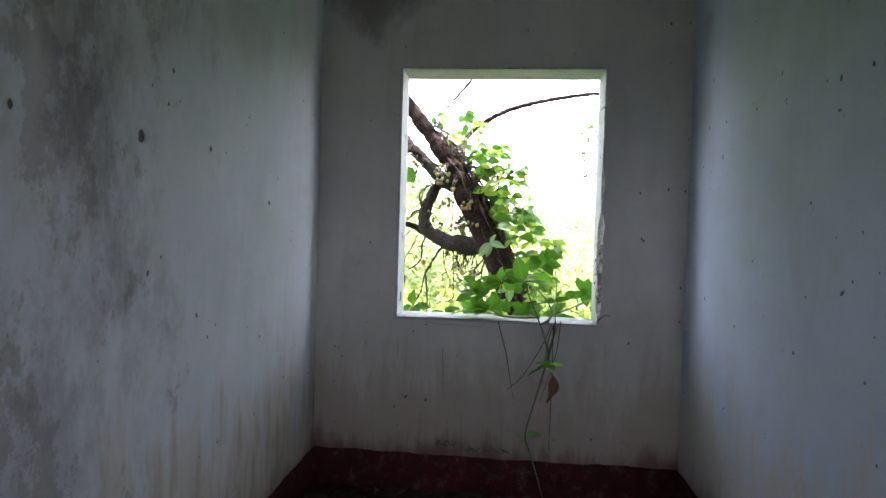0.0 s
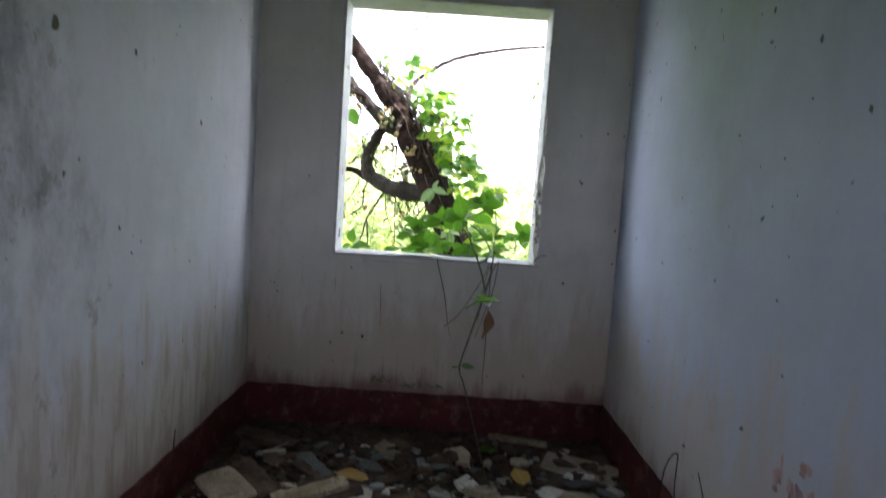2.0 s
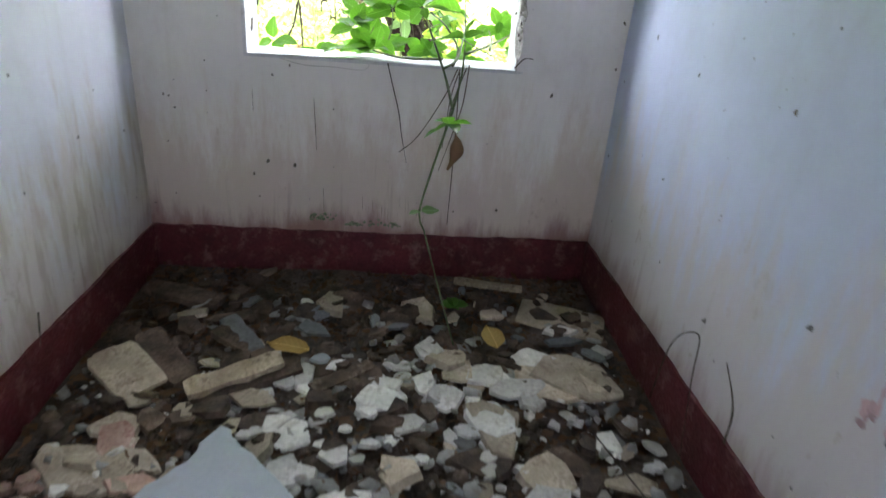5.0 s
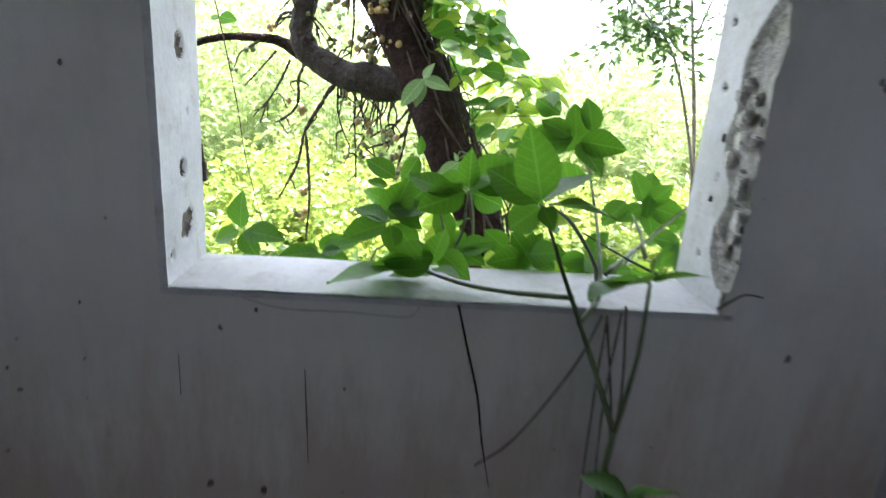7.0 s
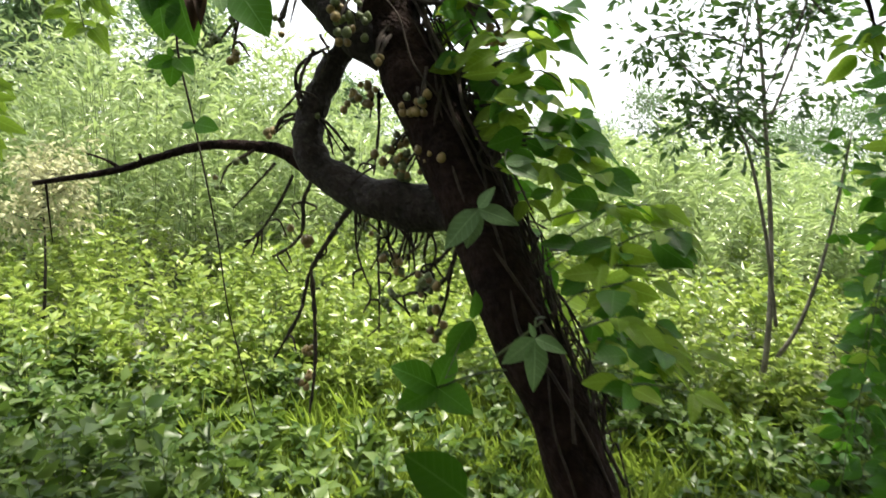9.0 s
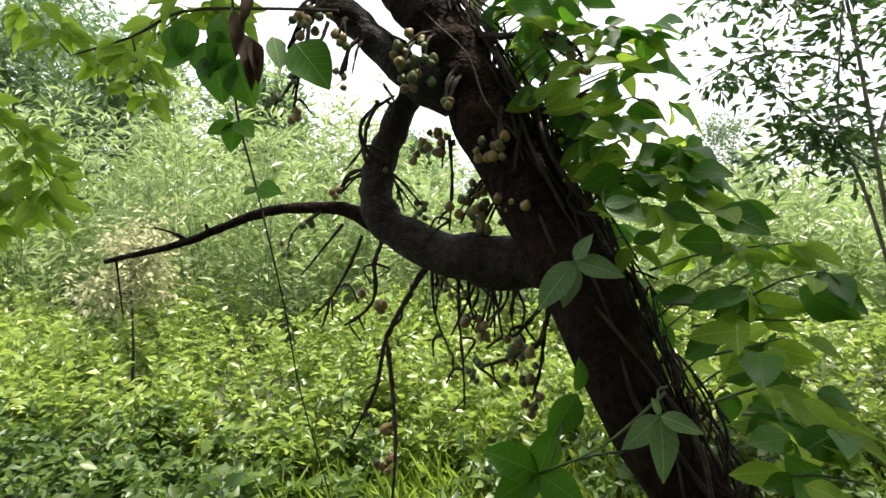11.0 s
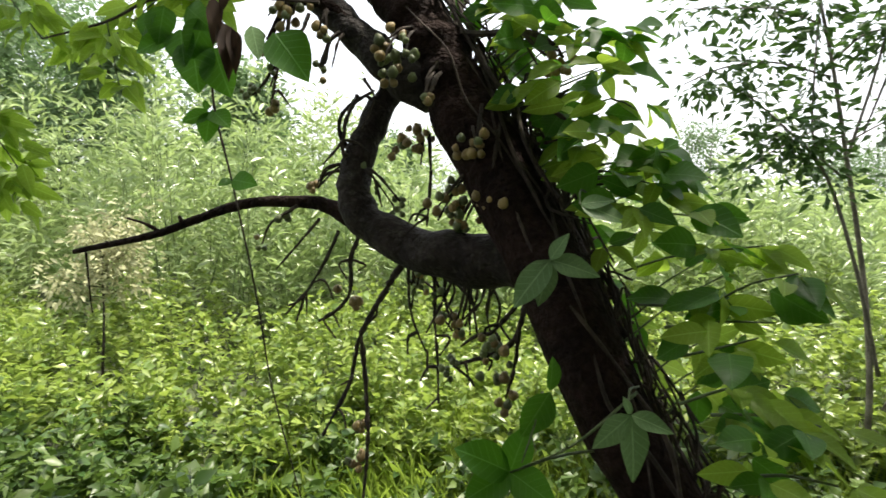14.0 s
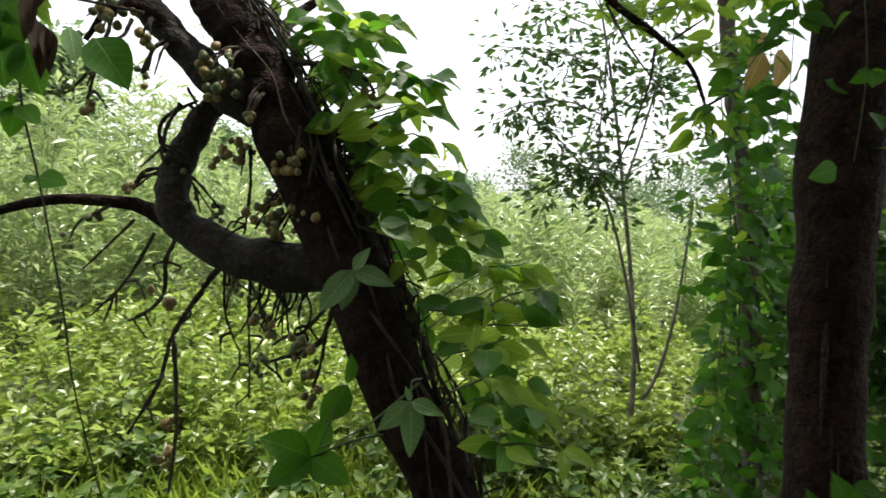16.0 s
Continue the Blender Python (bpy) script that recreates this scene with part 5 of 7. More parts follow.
TWIGS = (
    ([(0.056, 1.970, 1.338), (-0.019, 1.940, 1.213), (-0.086, 1.920, 1.087), (-0.125, 1.920, 0.925), (-0.215, 1.920, 0.749)], 0.010),
    ([(-0.083, 1.920, 1.087), (-0.068, 1.910, 0.948), (-0.059, 1.900, 0.760), (-0.076, 1.900, 0.545)], 0.008),
    ([(-0.107, 2.000, 1.404), (-0.133, 2.000, 1.329), (-0.138, 2.000, 1.213), (-0.196, 2.000, 1.145), (-0.246, 2.000, 1.116)], 0.008),
    ([(-0.196, 2.000, 1.145), (-0.174, 2.000, 1.096)], 0.004),
    ([(-0.178, 2.020, 1.423), (-0.227, 2.000, 1.311), (-0.302, 2.000, 1.195), (-0.353, 2.000, 1.166)], 0.006),
    ([(-0.295, 2.000, 1.199), (-0.319, 2.000, 1.133)], 0.004), ([(-0.287, 2.000, 1.211), (-0.287, 2.000, 1.136)], 0.004),
    ([(-0.252, 2.050, 1.462), (-0.337, 2.050, 1.365), (-0.410, 2.050, 1.283)], 0.005),
    ([(-0.338, 2.080, 1.505), (-0.434, 2.080, 1.444), (-0.469, 2.080, 1.369)], 0.006),
    ([(-0.164, 2.100, 1.630), (-0.232, 2.080, 1.616), (-0.282, 2.070, 1.569)], 0.006),
    ([(-0.124, 2.050, 1.688), (-0.160, 2.000, 1.724), (-0.158, 1.980, 1.796), (-0.103, 1.980, 1.847), (-0.049, 2.000, 1.883)], 0.008),
    ([(-0.102, 1.980, 1.865), (-0.135, 1.960, 1.784), (-0.147, 1.960, 1.694), (-0.141, 1.960, 1.658)], 0.007),
    ([(-0.085, 2.000, 1.921), (-0.043, 1.950, 1.849), (-0.083, 1.950, 1.754)], 0.005),
    ([(0.067, 1.950, 1.331), (0.078, 1.930, 1.168), (0.127, 1.920, 1.043)], 0.005),
    ([(0.155, 1.950, 1.315), (0.155, 1.930, 1.167), (0.166, 1.920, 1.020), (0.170, 1.920, 0.869)], 0.006),
    ([(0.188, 1.930, 1.317), (0.193, 1.910, 1.198), (0.227, 1.900, 1.127)], 0.006),
    ([(0.194, 1.930, 1.277), (0.248, 1.900, 1.245), (0.291, 1.900, 1.181)], 0.005),
    ([(0.319, 1.900, 1.280), (0.303, 1.880, 1.212), (0.246, 1.880, 1.150), (0.227, 1.880, 1.087)], 0.005),
    ([(0.430, 1.800, 1.244), (0.346, 1.800, 1.142), (0.296, 1.800, 1.126), (0.245, 1.800, 1.091)], 0.007),
    ([(0.436, 1.780, 1.223), (0.401, 1.760, 1.119), (0.327, 1.760, 1.077), (0.227, 1.760, 1.043)], 0.008),
    ([(0.417, 1.760, 1.152), (0.407, 1.750, 1.054), (0.381, 1.750, 0.952)], 0.007),
    ([(0.136, 1.920, 1.742), (0.144, 1.900, 1.602), (0.132, 1.900, 1.444)], 0.006),
    ([(0.120, 1.900, 1.724), (0.113, 1.900, 1.638)], 0.005),
    ([(0.171, 1.860, 1.935), (0.139, 1.820, 1.881), (0.144, 1.800, 1.821)], 0.007),
    ([(0.359, 1.840, 1.784), (0.343, 1.820, 1.677), (0.328, 1.820, 1.554)], 0.007),
    ([(0.302, 1.850, 1.812), (0.288, 1.840, 1.697), (0.280, 1.840, 1.563)], 0.006),
    ([(-0.321, 1.950, 2.153), (-0.307, 1.920, 2.075), (-0.334, 1.900, 1.952), (-0.360, 1.900, 1.823)], 0.008),
    ([(-0.324, 1.900, 1.969), (-0.394, 1.900, 1.877), (-0.423, 1.900, 1.852)], 0.006),
    ([(-0.250, 1.950, 2.114), (-0.272, 1.920, 2.047), (-0.339, 1.900, 2.029)], 0.006),
    ([(-0.180, 1.950, 2.040), (-0.204, 1.920, 1.949), (-0.193, 1.920, 1.922)], 0.006),
    ([(0.213, 1.950, 2.044), (0.314, 1.850, 2.019), (0.423, 1.800, 2.011), (0.506, 1.780, 1.963), (0.529, 1.780, 1.931)], 0.011),
    ([(0.416, 1.800, 2.007), (0.467, 1.780, 1.950), (0.512, 1.770, 1.923)], 0.006),
    ([(0.434, 1.850, 1.838), (0.523, 1.750, 1.766), (0.590, 1.720, 1.707)], 0.007),
)
for pts, r in TWIGS:
    pts = [out_of_bark(q, 0.003) for q in pts]
    part("twig", tube(pts, (r * 1.15, r * 0.95, r * 0.8, r * 0.5), 6, 0.012, 0.7), M_TWIG, fig_tree)
# many short fruiting twiglets below the limbs and along the trunk
tw = random.Random(31)
hosts = [TWIGS[i][0] for i in (0, 2, 4, 10, 11, 13, 14, 15, 18, 19, 21, 25, 26, 30)]
for pts in hosts:
    line = curve_through(pts, 0.03)
    for k in range(3):
        q = line[tw.randrange(len(line) // 4, len(line))][0]
        a = q + Vector((tw.uniform(-0.05, 0.05), tw.uniform(-0.03, 0.03), tw.uniform(-0.04, 0.01)))
        b = a + Vector((tw.uniform(-0.05, 0.05), tw.uniform(-0.03, 0.03), tw.uniform(-0.07, -0.02)))
        part("twig", tube([q, a, b], (0.0055, 0.0045, 0.003), 5, 0.012, 0.7), M_TWIG, fig_tree)
for k in range(10):
    q = Vector((0.084, 1.970, 1.328)).lerp(Vector((0.372, 1.920, 1.276)), tw.random())
    a = q + Vector((tw.uniform(-0.06, 0.06), -0.02, -tw.uniform(0.05, 0.12)))
    b = a + Vector((tw.uniform(-0.06, 0.06), tw.uniform(-0.03, 0.03), -tw.uniform(0.04, 0.14)))
    part("twig", tube([q, a, b], (0.006, 0.005, 0.003), 5, 0.012, 0.7), M_TWIG, fig_tree)
for k in range(26):
    q = Vector((0.334, 1.950, 1.994)).lerp(Vector((0.548, 1.720, 1.494)), tw.random())
    a = q + Vector((tw.uniform(-0.03, 0.09), tw.uniform(-0.06, 0.02), tw.uniform(-0.08, 0.10)))
    b = a + Vector((tw.uniform(-0.04, 0.12), tw.uniform(-0.05, 0.02), tw.uniform(-0.10, 0.12)))
    part("twig", tube([q, a, b], (0.0065, 0.005, 0.003), 5, 0.015, 0.7), M_TWIG, fig_tree)
# the high bare branch that crosses the upper window
part("branch", tube([(0.20, 1.95, 1.92), (0.17, 2.4, 2.16), (0.2, 3.0, 2.48), (0.49, 3.0, 2.69), (0.83, 3.0, 2.81), (1.47, 3.05, 2.93), (2.0, 3.1, 2.9)], (0.030, 0.028, 0.026, 0.024, 0.022, 0.018, 0.012), 8, 0.03, 0.5), M_BARK, fig_tree)
part("branch", tube([(-0.05, 3.0, 2.75), (0.15, 3.0, 2.98), (0.35, 3.05, 3.25)], (0.008, 0.012, 0.012), 7, 0.03, 0.3), M_BARK, fig_tree)
part("branch", tube([(0.83, 3.0, 2.81), (0.80, 3.0, 3.0), (0.75, 2.98, 3.3)], (0.006, 0.005, 0.004), 6, 0.03, 0.3), M_BARK, fig_tree)


def fig_mesh(material):
    bm = bmesh.new()
    bmesh.ops.create_uvsphere(bm, u_segments=10, v_segments=7, radius=1)
    for v in bm.verts:
        t = v.co.z
        v.co.x *= 1 - 0.22 * max(0, t)
        v.co.y *= 1 - 0.22 * max(0, t)
        if t > 0.9:
            v.co.z += 0.16
        if t < -0.95:
            v.co.z += 0.15
    return mesh_of(bm, material, "fig", True)


FIGS = (fig_mesh(M_FIG), fig_mesh(M_FIGGREEN))
fig_rng = random.Random(4)
CLUSTERS = (((0.045, 1.820, 1.945), 17, 0.075, 0.6), ((0.073, 1.920, 1.693), 11, 0.06, 0.3), ((0.268, 1.800, 1.692), 8, 0.05, 0.3), ((0.220, 1.850, 1.506), 13, 0.065, 0.3), ((0.333, 1.800, 1.526), 6, 0.035, 0.3), ((0.235, 1.850, 1.445), 7, 0.04, 0.3),
            ((-0.090, 2.000, 1.583), 9, 0.05, 0.95), ((0.016, 1.960, 1.507), 8, 0.045, 0.9), ((0.145, 1.780, 1.810), 3, 0.02, 0.1), ((-0.273, 2.060, 1.567), 3, 0.022, 0.1), ((0.342, 1.740, 1.066), 11, 0.07, 0.7), ((0.228, 1.870, 1.126), 6, 0.05, 0.3),
            ((0.211, 1.750, 1.037), 5, 0.04, 1.0), ((0.380, 1.740, 0.936), 4, 0.03, 0.2), ((-0.114, 1.990, 1.189), 3, 0.025, 0.1), ((-0.182, 2.000, 1.233), 1, 0.01, 0.1), ((-0.361, 1.900, 1.814), 2, 0.02, 0.1), ((0.527, 1.770, 1.914), 6, 0.045, 0.1),
            ((0.593, 1.720, 1.715), 2, 0.02, 0.2), ((-0.352, 1.920, 2.086), 6, 0.06, 0.3), ((-0.291, 1.940, 2.148), 5, 0.06, 0.8), ((-0.196, 1.920, 1.940), 3, 0.035, 0.3), ((-0.200, 1.920, 2.043), 3, 0.03, 0.2), ((-0.089, 1.920, 0.790), 3, 0.03, 0.5), ((-0.098, 1.910, 0.661), 4, 0.03, 0.3),
            ((-0.392, 2.080, 1.453), 2, 0.03, 0.5), ((-0.480, 2.080, 1.365), 2, 0.025, 0.9), ((-0.409, 1.900, 1.860), 5, 0.04, 1.0), ((0.124, 1.900, 1.265), 8, 0.06, 0.9), ((-0.343, 1.900, 1.952), 6, 0.05, 0.9))
LIMB_LINE = [q for q, s in TRUNK_LINE] + [q for q, s in curve_through([(0.267, 1.85, 1.344), (-0.01, 1.94, 1.416), (-0.116, 2.0, 1.595), (-0.042, 2.03, 1.815)], 0.05)] + [q for q, s in curve_through([(0.033, 1.95, 1.932), (-0.189, 2.02, 2.136), (-0.297, 2.07, 2.25)], 0.05)]
for at, count, spread, green in CLUSTERS:
    if count > 2:
        q = out_of_bark(at)
        host = min(LIMB_LINE, key=lambda c: (c - q - Vector((0, 0, 0.12))).length)
        for k in range(3 if (host - q).length < 0.24 else 0):
            end = q + Vector((fig_rng.uniform(-1, 1), fig_rng.uniform(-0.6, 0.6), fig_rng.uniform(-0.8, 0.5))) * spread * 0.8
            mid = host.lerp(end, 0.55) + Vector((fig_rng.uniform(-0.02, 0.02), -0.03, 0.03))
            part("twig", tube([host, mid, end], (0.006, 0.005, 0.003), 5, 0.012, 0.8), M_TWIG, fig_tree)
    for k in range(int(count * 1.5)):
        r = fig_rng.uniform(0.0105, 0.018) * (0.72 if green > 0.85 else 1)
        o = Vector((fig_rng.gauss(0, 0.5), fig_rng.gauss(0, 0.35), fig_rng.gauss(0, 0.5))) * spread
        m = Matrix.Translation(out_of_bark(Vector(at) + o)) @ Euler((fig_rng.uniform(-0.6, 0.6), fig_rng.uniform(-0.6, 0.6), fig_rng.uniform(0, 6))).to_matrix().to_4x4() @ Matrix.Diagonal((r, r, r, 1))
        part("fig", FIGS[1 if fig_rng.random() < green else 0], None, fig_tree, m=m)

# its crown, out of view high over the window, added to shade the trunk
crown_rng = np.random.default_rng(19)
ends = []
for k, (ex, ey, ez) in enumerate(((-1.6, 2.2, 4.2), (-0.6, 1.2, 4.4), (-0.1, 2.9, 4.6), (-1.2, 3.4, 4.6), (-2.4, 1.6, 4.5), (-1.8, 0.9, 4.3))):
    pts = [(-0.6 - 0.03 * k, 2.4, 3.0), ((ex - 0.6) / 2, (ey + 2.4) / 2, 3.75), (ex, ey, ez)]
    part("limb", tube(pts, (0.045, 0.03, 0.012), 8, 0.1, 0.15), M_BARK, fig_tree, smooth=True)
    ends += [tuple(q) for q, s in curve_through(pts, 0.2) if s > 0.35]
ends = np.array(ends)
n = 2600
c = ends[crown_rng.integers(0, len(ends), n)]
o = crown_rng.normal(0, 1, c.shape)
base = c + o * [0.42, 0.42, 0.26]
base[:, 2] = np.maximum(base[:, 2], 3.35)
part("crown", leaves_mesh("crown", base, o * [1, 1, 0.3] + [0, 0, -0.3], crown_rng.uniform(0.12, 0.22, n), crown_rng.uniform(0.45, 0.6, n), M_SAPLING, crown_rng), M_SAPLING, fig_tree)

# creepers that wind up its trunk
trunk_vine = thing("trunk_creeper", (0.95, 0.8, -0.85), "leafy green creeper winding up the leaning trunk", "climbing plant")
vr = random.Random(12)


def bark_point(i, w, off):
    """A point off the trunk's axis: w turns from its right side (0) to its front (90 degrees)."""
    q, s = TRUNK_LINE[i]
    d = (TRUNK_LINE[min(i + 1, len(TRUNK_LINE) - 1)][0] - TRUNK_LINE[max(i - 1, 0)][0]).normalized()
    side = (Vector((1, 0, 0)) - d * d.x).normalized()
    front = d.cross(side)
    front = front if front.y < 0 else -front
    return q + (side * math.cos(w) + front * math.sin(w)) * (girth(s) + off)


LOW = next(i for i, (q, s) in enumerate(TRUNK_LINE) if q.z > 0.3)
HIGH = next(i for i, (q, s) in enumerate(TRUNK_LINE) if q.z > 2.4)
for k in range(20):
    a0, pts = vr.uniform(-0.7, 0.75) if k > 5 else vr.uniform(0.8, 2.0), []
    first = vr.randint(LOW, LOW + 26)
    for i in range(first, min(HIGH, first + vr.randint(9, 24)), 3):
        w = a0 + (0.35 + 0.1 * (k % 4)) * math.sin(i * (0.12 + 0.05 * (k % 6)) + k * 1.9)
        pts.append(bark_point(i, w, 0.004 + 0.010 * (k % 4) * (k > 5) + 0.018 * abs(noise.noise(Vector((i * 0.4, k, 0))))))
    pts = [q + Vector((vr.uniform(-1, 1), vr.uniform(-0.5, 0.5), vr.uniform(-1, 1))) * 0.014 for q in pts]
    r = 0.0058 if k % 3 else 0.0035
    part("vine_stem", tube(pts, (r, r * 1.1, r * 0.9, r * 0.7), 6, 0.03, 0.35), M_TWIG, trunk_vine, "dark woody creeper stem")
# the tangle of short dead shoots on its upper side
for k in range(120):
    i, w = vr.randint(LOW + 6, HIGH - 1), vr.uniform(-0.7, 0.7)
    a = bark_point(i, w, 0.004)
    b = bark_point(min(HIGH, i + vr.randint(0, 3)), w + vr.uniform(-0.3, 0.3), vr.uniform(0.03, 0.06))
    c = bark_point(max(0, min(HIGH, i + vr.randint(-3, 4))), w + vr.uniform(-0.6, 0.5), vr.uniform(0.015, 0.10))
    r = vr.uniform(0.0028, 0.006)
    part("vine_stem", tube([a, b, c], (r, r * 0.9, r * 0.6), 5, 0.02, 0.5), M_TWIG, trunk_vine)


def shoot(parent, pts, r, count, size, kinds, droop=0.3, three=0.6, first=0.1):
    """A creeper shoot with leaves, in threes or alone, on short stalks along it."""
    line = curve_through(pts, 0.02)
    part("vine_stem", tube(pts, (r, r * 0.8, r * 0.5), 6, 0.03, 0.1), M_STEM, parent, smooth=True)
    for k in range(count):
        q, s = line[int((first + (1 - first) * (k + vr.random() * 0.6) / count) * (len(line) - 1))]
        w = vr.uniform(0, 6.28)
        out = Vector((math.cos(w) * 1.1, math.sin(w) * 0.7 - 0.25, vr.uniform(-0.1, 0.5))).normalized()
        stalk = q + out * size * vr.uniform(0.3, 0.7)
        n3 = 3 if vr.random() < three else 1
        for j in range(n3):
            turn = (j - 1) * 1.0 if n3 == 3 else 0
            d = Matrix.Rotation(turn, 3, "Z") @ out
            tip = stalk + (d + Vector((0, 0, -droop * vr.uniform(0.3, 1.6)))).normalized() * size * vr.uniform(0.75, 1.15) * (1 if turn == 0 else 0.85)
            leaf_at(parent, stalk, tip, (0.2, -vr.uniform(0.3, 1.2), 0.6), vr.choice(kinds), vr.uniform(-0.6, 0.6))


GREEN = [*LEAF, *LEAF_YOUNG, *LEAF_YOUNG]
for k in range(60):
    i = LOW + 9 + int((HIGH - LOW - 9) * ((k + vr.random()) / 60) ** 0.8)
    w, off = vr.uniform(-0.8, 0.6), 0.04 + 0.24 * vr.random() ** 1.6
    root, hub = bark_point(i, w, 0.0), bark_point(min(HIGH, i + 1), w, off) + Vector((0.3 * off, -0.1 * off, 0.1 * off))
    part("vine_stem", tube([root, (root + hub) / 2 + Vector((0, 0, 0.015)), hub], (0.003, 0.0026, 0.002), 5, 0.03, 0.1), M_STEM, trunk_vine)
    size = vr.uniform(0.085, 0.14)
    ahead = Vector((vr.uniform(0.1, 1.0), vr.uniform(-0.7, 0.3), vr.uniform(-1.0, 0.1))).normalized()
    for j in range(3):
        d = Matrix.Rotation((j - 1) * 1.05, 3, (ahead.cross(Vector((0.1, -1, 0.5)))).cross(ahead).normalized()) @ ahead
        leaf_at(trunk_vine, hub + d * 0.012, hub + d * size * (1 if j == 1 else 0.82), (0.15, -vr.uniform(0.5, 1.2), 0.6), vr.choice([*LEAF, *LEAF_YOUNG, *LEAF_YOUNG]), vr.uniform(-0.4, 0.4))
for pts, cnt in (([(0.376, 1.850, 1.792), (0.493, 1.750, 1.836), (0.647, 1.700, 1.894)], 7), ([(0.348, 1.900, 1.933), (0.455, 1.800, 2.001), (0.525, 1.750, 2.045)], 6), ([(0.496, 1.840, 1.639), (0.620, 1.740, 1.692), (0.650, 1.650, 1.713)], 7),
                 ([(0.521, 1.790, 1.572), (0.646, 1.660, 1.598), (0.779, 1.590, 1.564)], 8), ([(0.559, 1.740, 1.493), (0.671, 1.590, 1.511), (0.797, 1.490, 1.499)], 9), ([(0.696, 1.680, 1.341), (0.805, 1.580, 1.396), (0.968, 1.480, 1.430)], 6),
                 ([(0.711, 1.580, 1.268), (0.835, 1.480, 1.287), (0.922, 1.430, 1.347), (1.000, 1.380, 1.378)], 6), ([(0.748, 1.480, 1.151), (0.832, 1.380, 1.207), (0.900, 1.330, 1.245)], 5), ([(0.758, 1.380, 1.078), (0.858, 1.330, 1.135), (0.906, 1.280, 1.117)], 3),
                 ([(0.789, 1.280, 1.020), (0.862, 1.230, 1.056), (0.937, 1.180, 1.058)], 3), ([(0.334, 1.950, 2.011), (0.384, 1.900, 2.095), (0.402, 1.900, 2.223)], 6), ([(0.473, 1.590, 1.027), (0.445, 1.490, 0.977), (0.411, 1.440, 0.898)], 1),
                 ([(0.676, 1.430, 1.086), (0.524, 1.340, 0.995), (0.404, 1.320, 0.944)], 0), ([(0.414, 1.900, 1.880), (0.508, 1.850, 1.947), (0.609, 1.800, 1.977), (0.703, 1.750, 1.975)], 9), ([(0.386, 1.950, 2.042), (0.450, 1.900, 2.091), (0.509, 1.850, 2.167)], 8), ([(0.441, 1.850, 1.740), (0.562, 1.800, 1.778), (0.659, 1.750, 1.813), (0.720, 1.700, 1.774)], 8),
                 ([(0.545, 1.840, 1.654), (0.635, 1.740, 1.631), (0.740, 1.690, 1.655), (0.808, 1.640, 1.663)], 8), ([(0.764, 1.530, 1.221), (0.852, 1.430, 1.258), (0.958, 1.380, 1.268)], 4), ([(0.801, 1.230, 0.974), (0.889, 1.180, 1.013), (0.966, 1.130, 1.019)], 3), ([(0.809, 1.330, 1.073), (0.907, 1.280, 1.094), (0.984, 1.230, 1.092)], 3)):
    shoot(trunk_vine, pts, 0.004, int(cnt * 1.35), 0.115, GREEN, 0.45, 0.6, 0.42)
hub = (0.390, 1.579, 0.808)
part("vine_stem", tube([(0.70, 1.50, 0.92), (0.53, 1.53, 0.885), hub], (0.004, 0.0035, 0.003), 6, 0.03, 0.1), M_STEM, trunk_vine)
for tip in ((0.250, 1.53, 0.895), (0.437, 1.63, 0.920), (0.270, 1.50, 0.770), (0.500, 1.49, 0.770)):
    leaf_at(trunk_vine, hub, tip, (0, -0.75, 0.7), LEAF[0], 0.0)
for base, tip in (((0.482, 1.50, 1.058), (0.413, 1.50, 0.936)), ((0.482, 1.50, 1.062), (0.489, 1.50, 1.148))):
    leaf_at(trunk_vine, base, tip, (0.3, -0.9, 0.3), LEAF[2], 0.2)
# leaves in the pale colour, which stands for light falling on them
for hub, tips in (((0.640, 1.333, 1.066), ((0.650, 1.30, 0.925), (0.556, 1.30, 1.000), (0.728, 1.31, 1.040), (0.626, 1.34, 1.105))),
                  ((0.482, 1.56, 1.382), ((0.603, 1.53, 1.350), (0.523, 1.55, 1.452), (0.385, 1.54, 1.262), (0.452, 1.55, 1.262))),
                  ((0.544, 1.50, 1.524), ((0.655, 1.47, 1.488), (0.624, 1.49, 1.538)))):
    part("vine_stem", tube([Vector(hub) + Vector((0.05, 0.14, 0.02)), Vector(hub) + Vector((0.01, 0.06, 0.035)), hub], (0.0035, 0.003, 0.0025), 6, 0.02, 0.1), M_STEM, trunk_vine)
    for tip in tips:
        leaf_at(trunk_vine, hub, tip, (0.1, -0.9, 0.6), LEAF_PALE, 0.0, "leaf lightened as if sunlit")

# the same creeper's leaves crowding behind the sill
sill_bush = thing("sill_creeper", (0.8, 0.45, -0.85), "green creeper leaves crowding up behind the sill", "climbing plant")
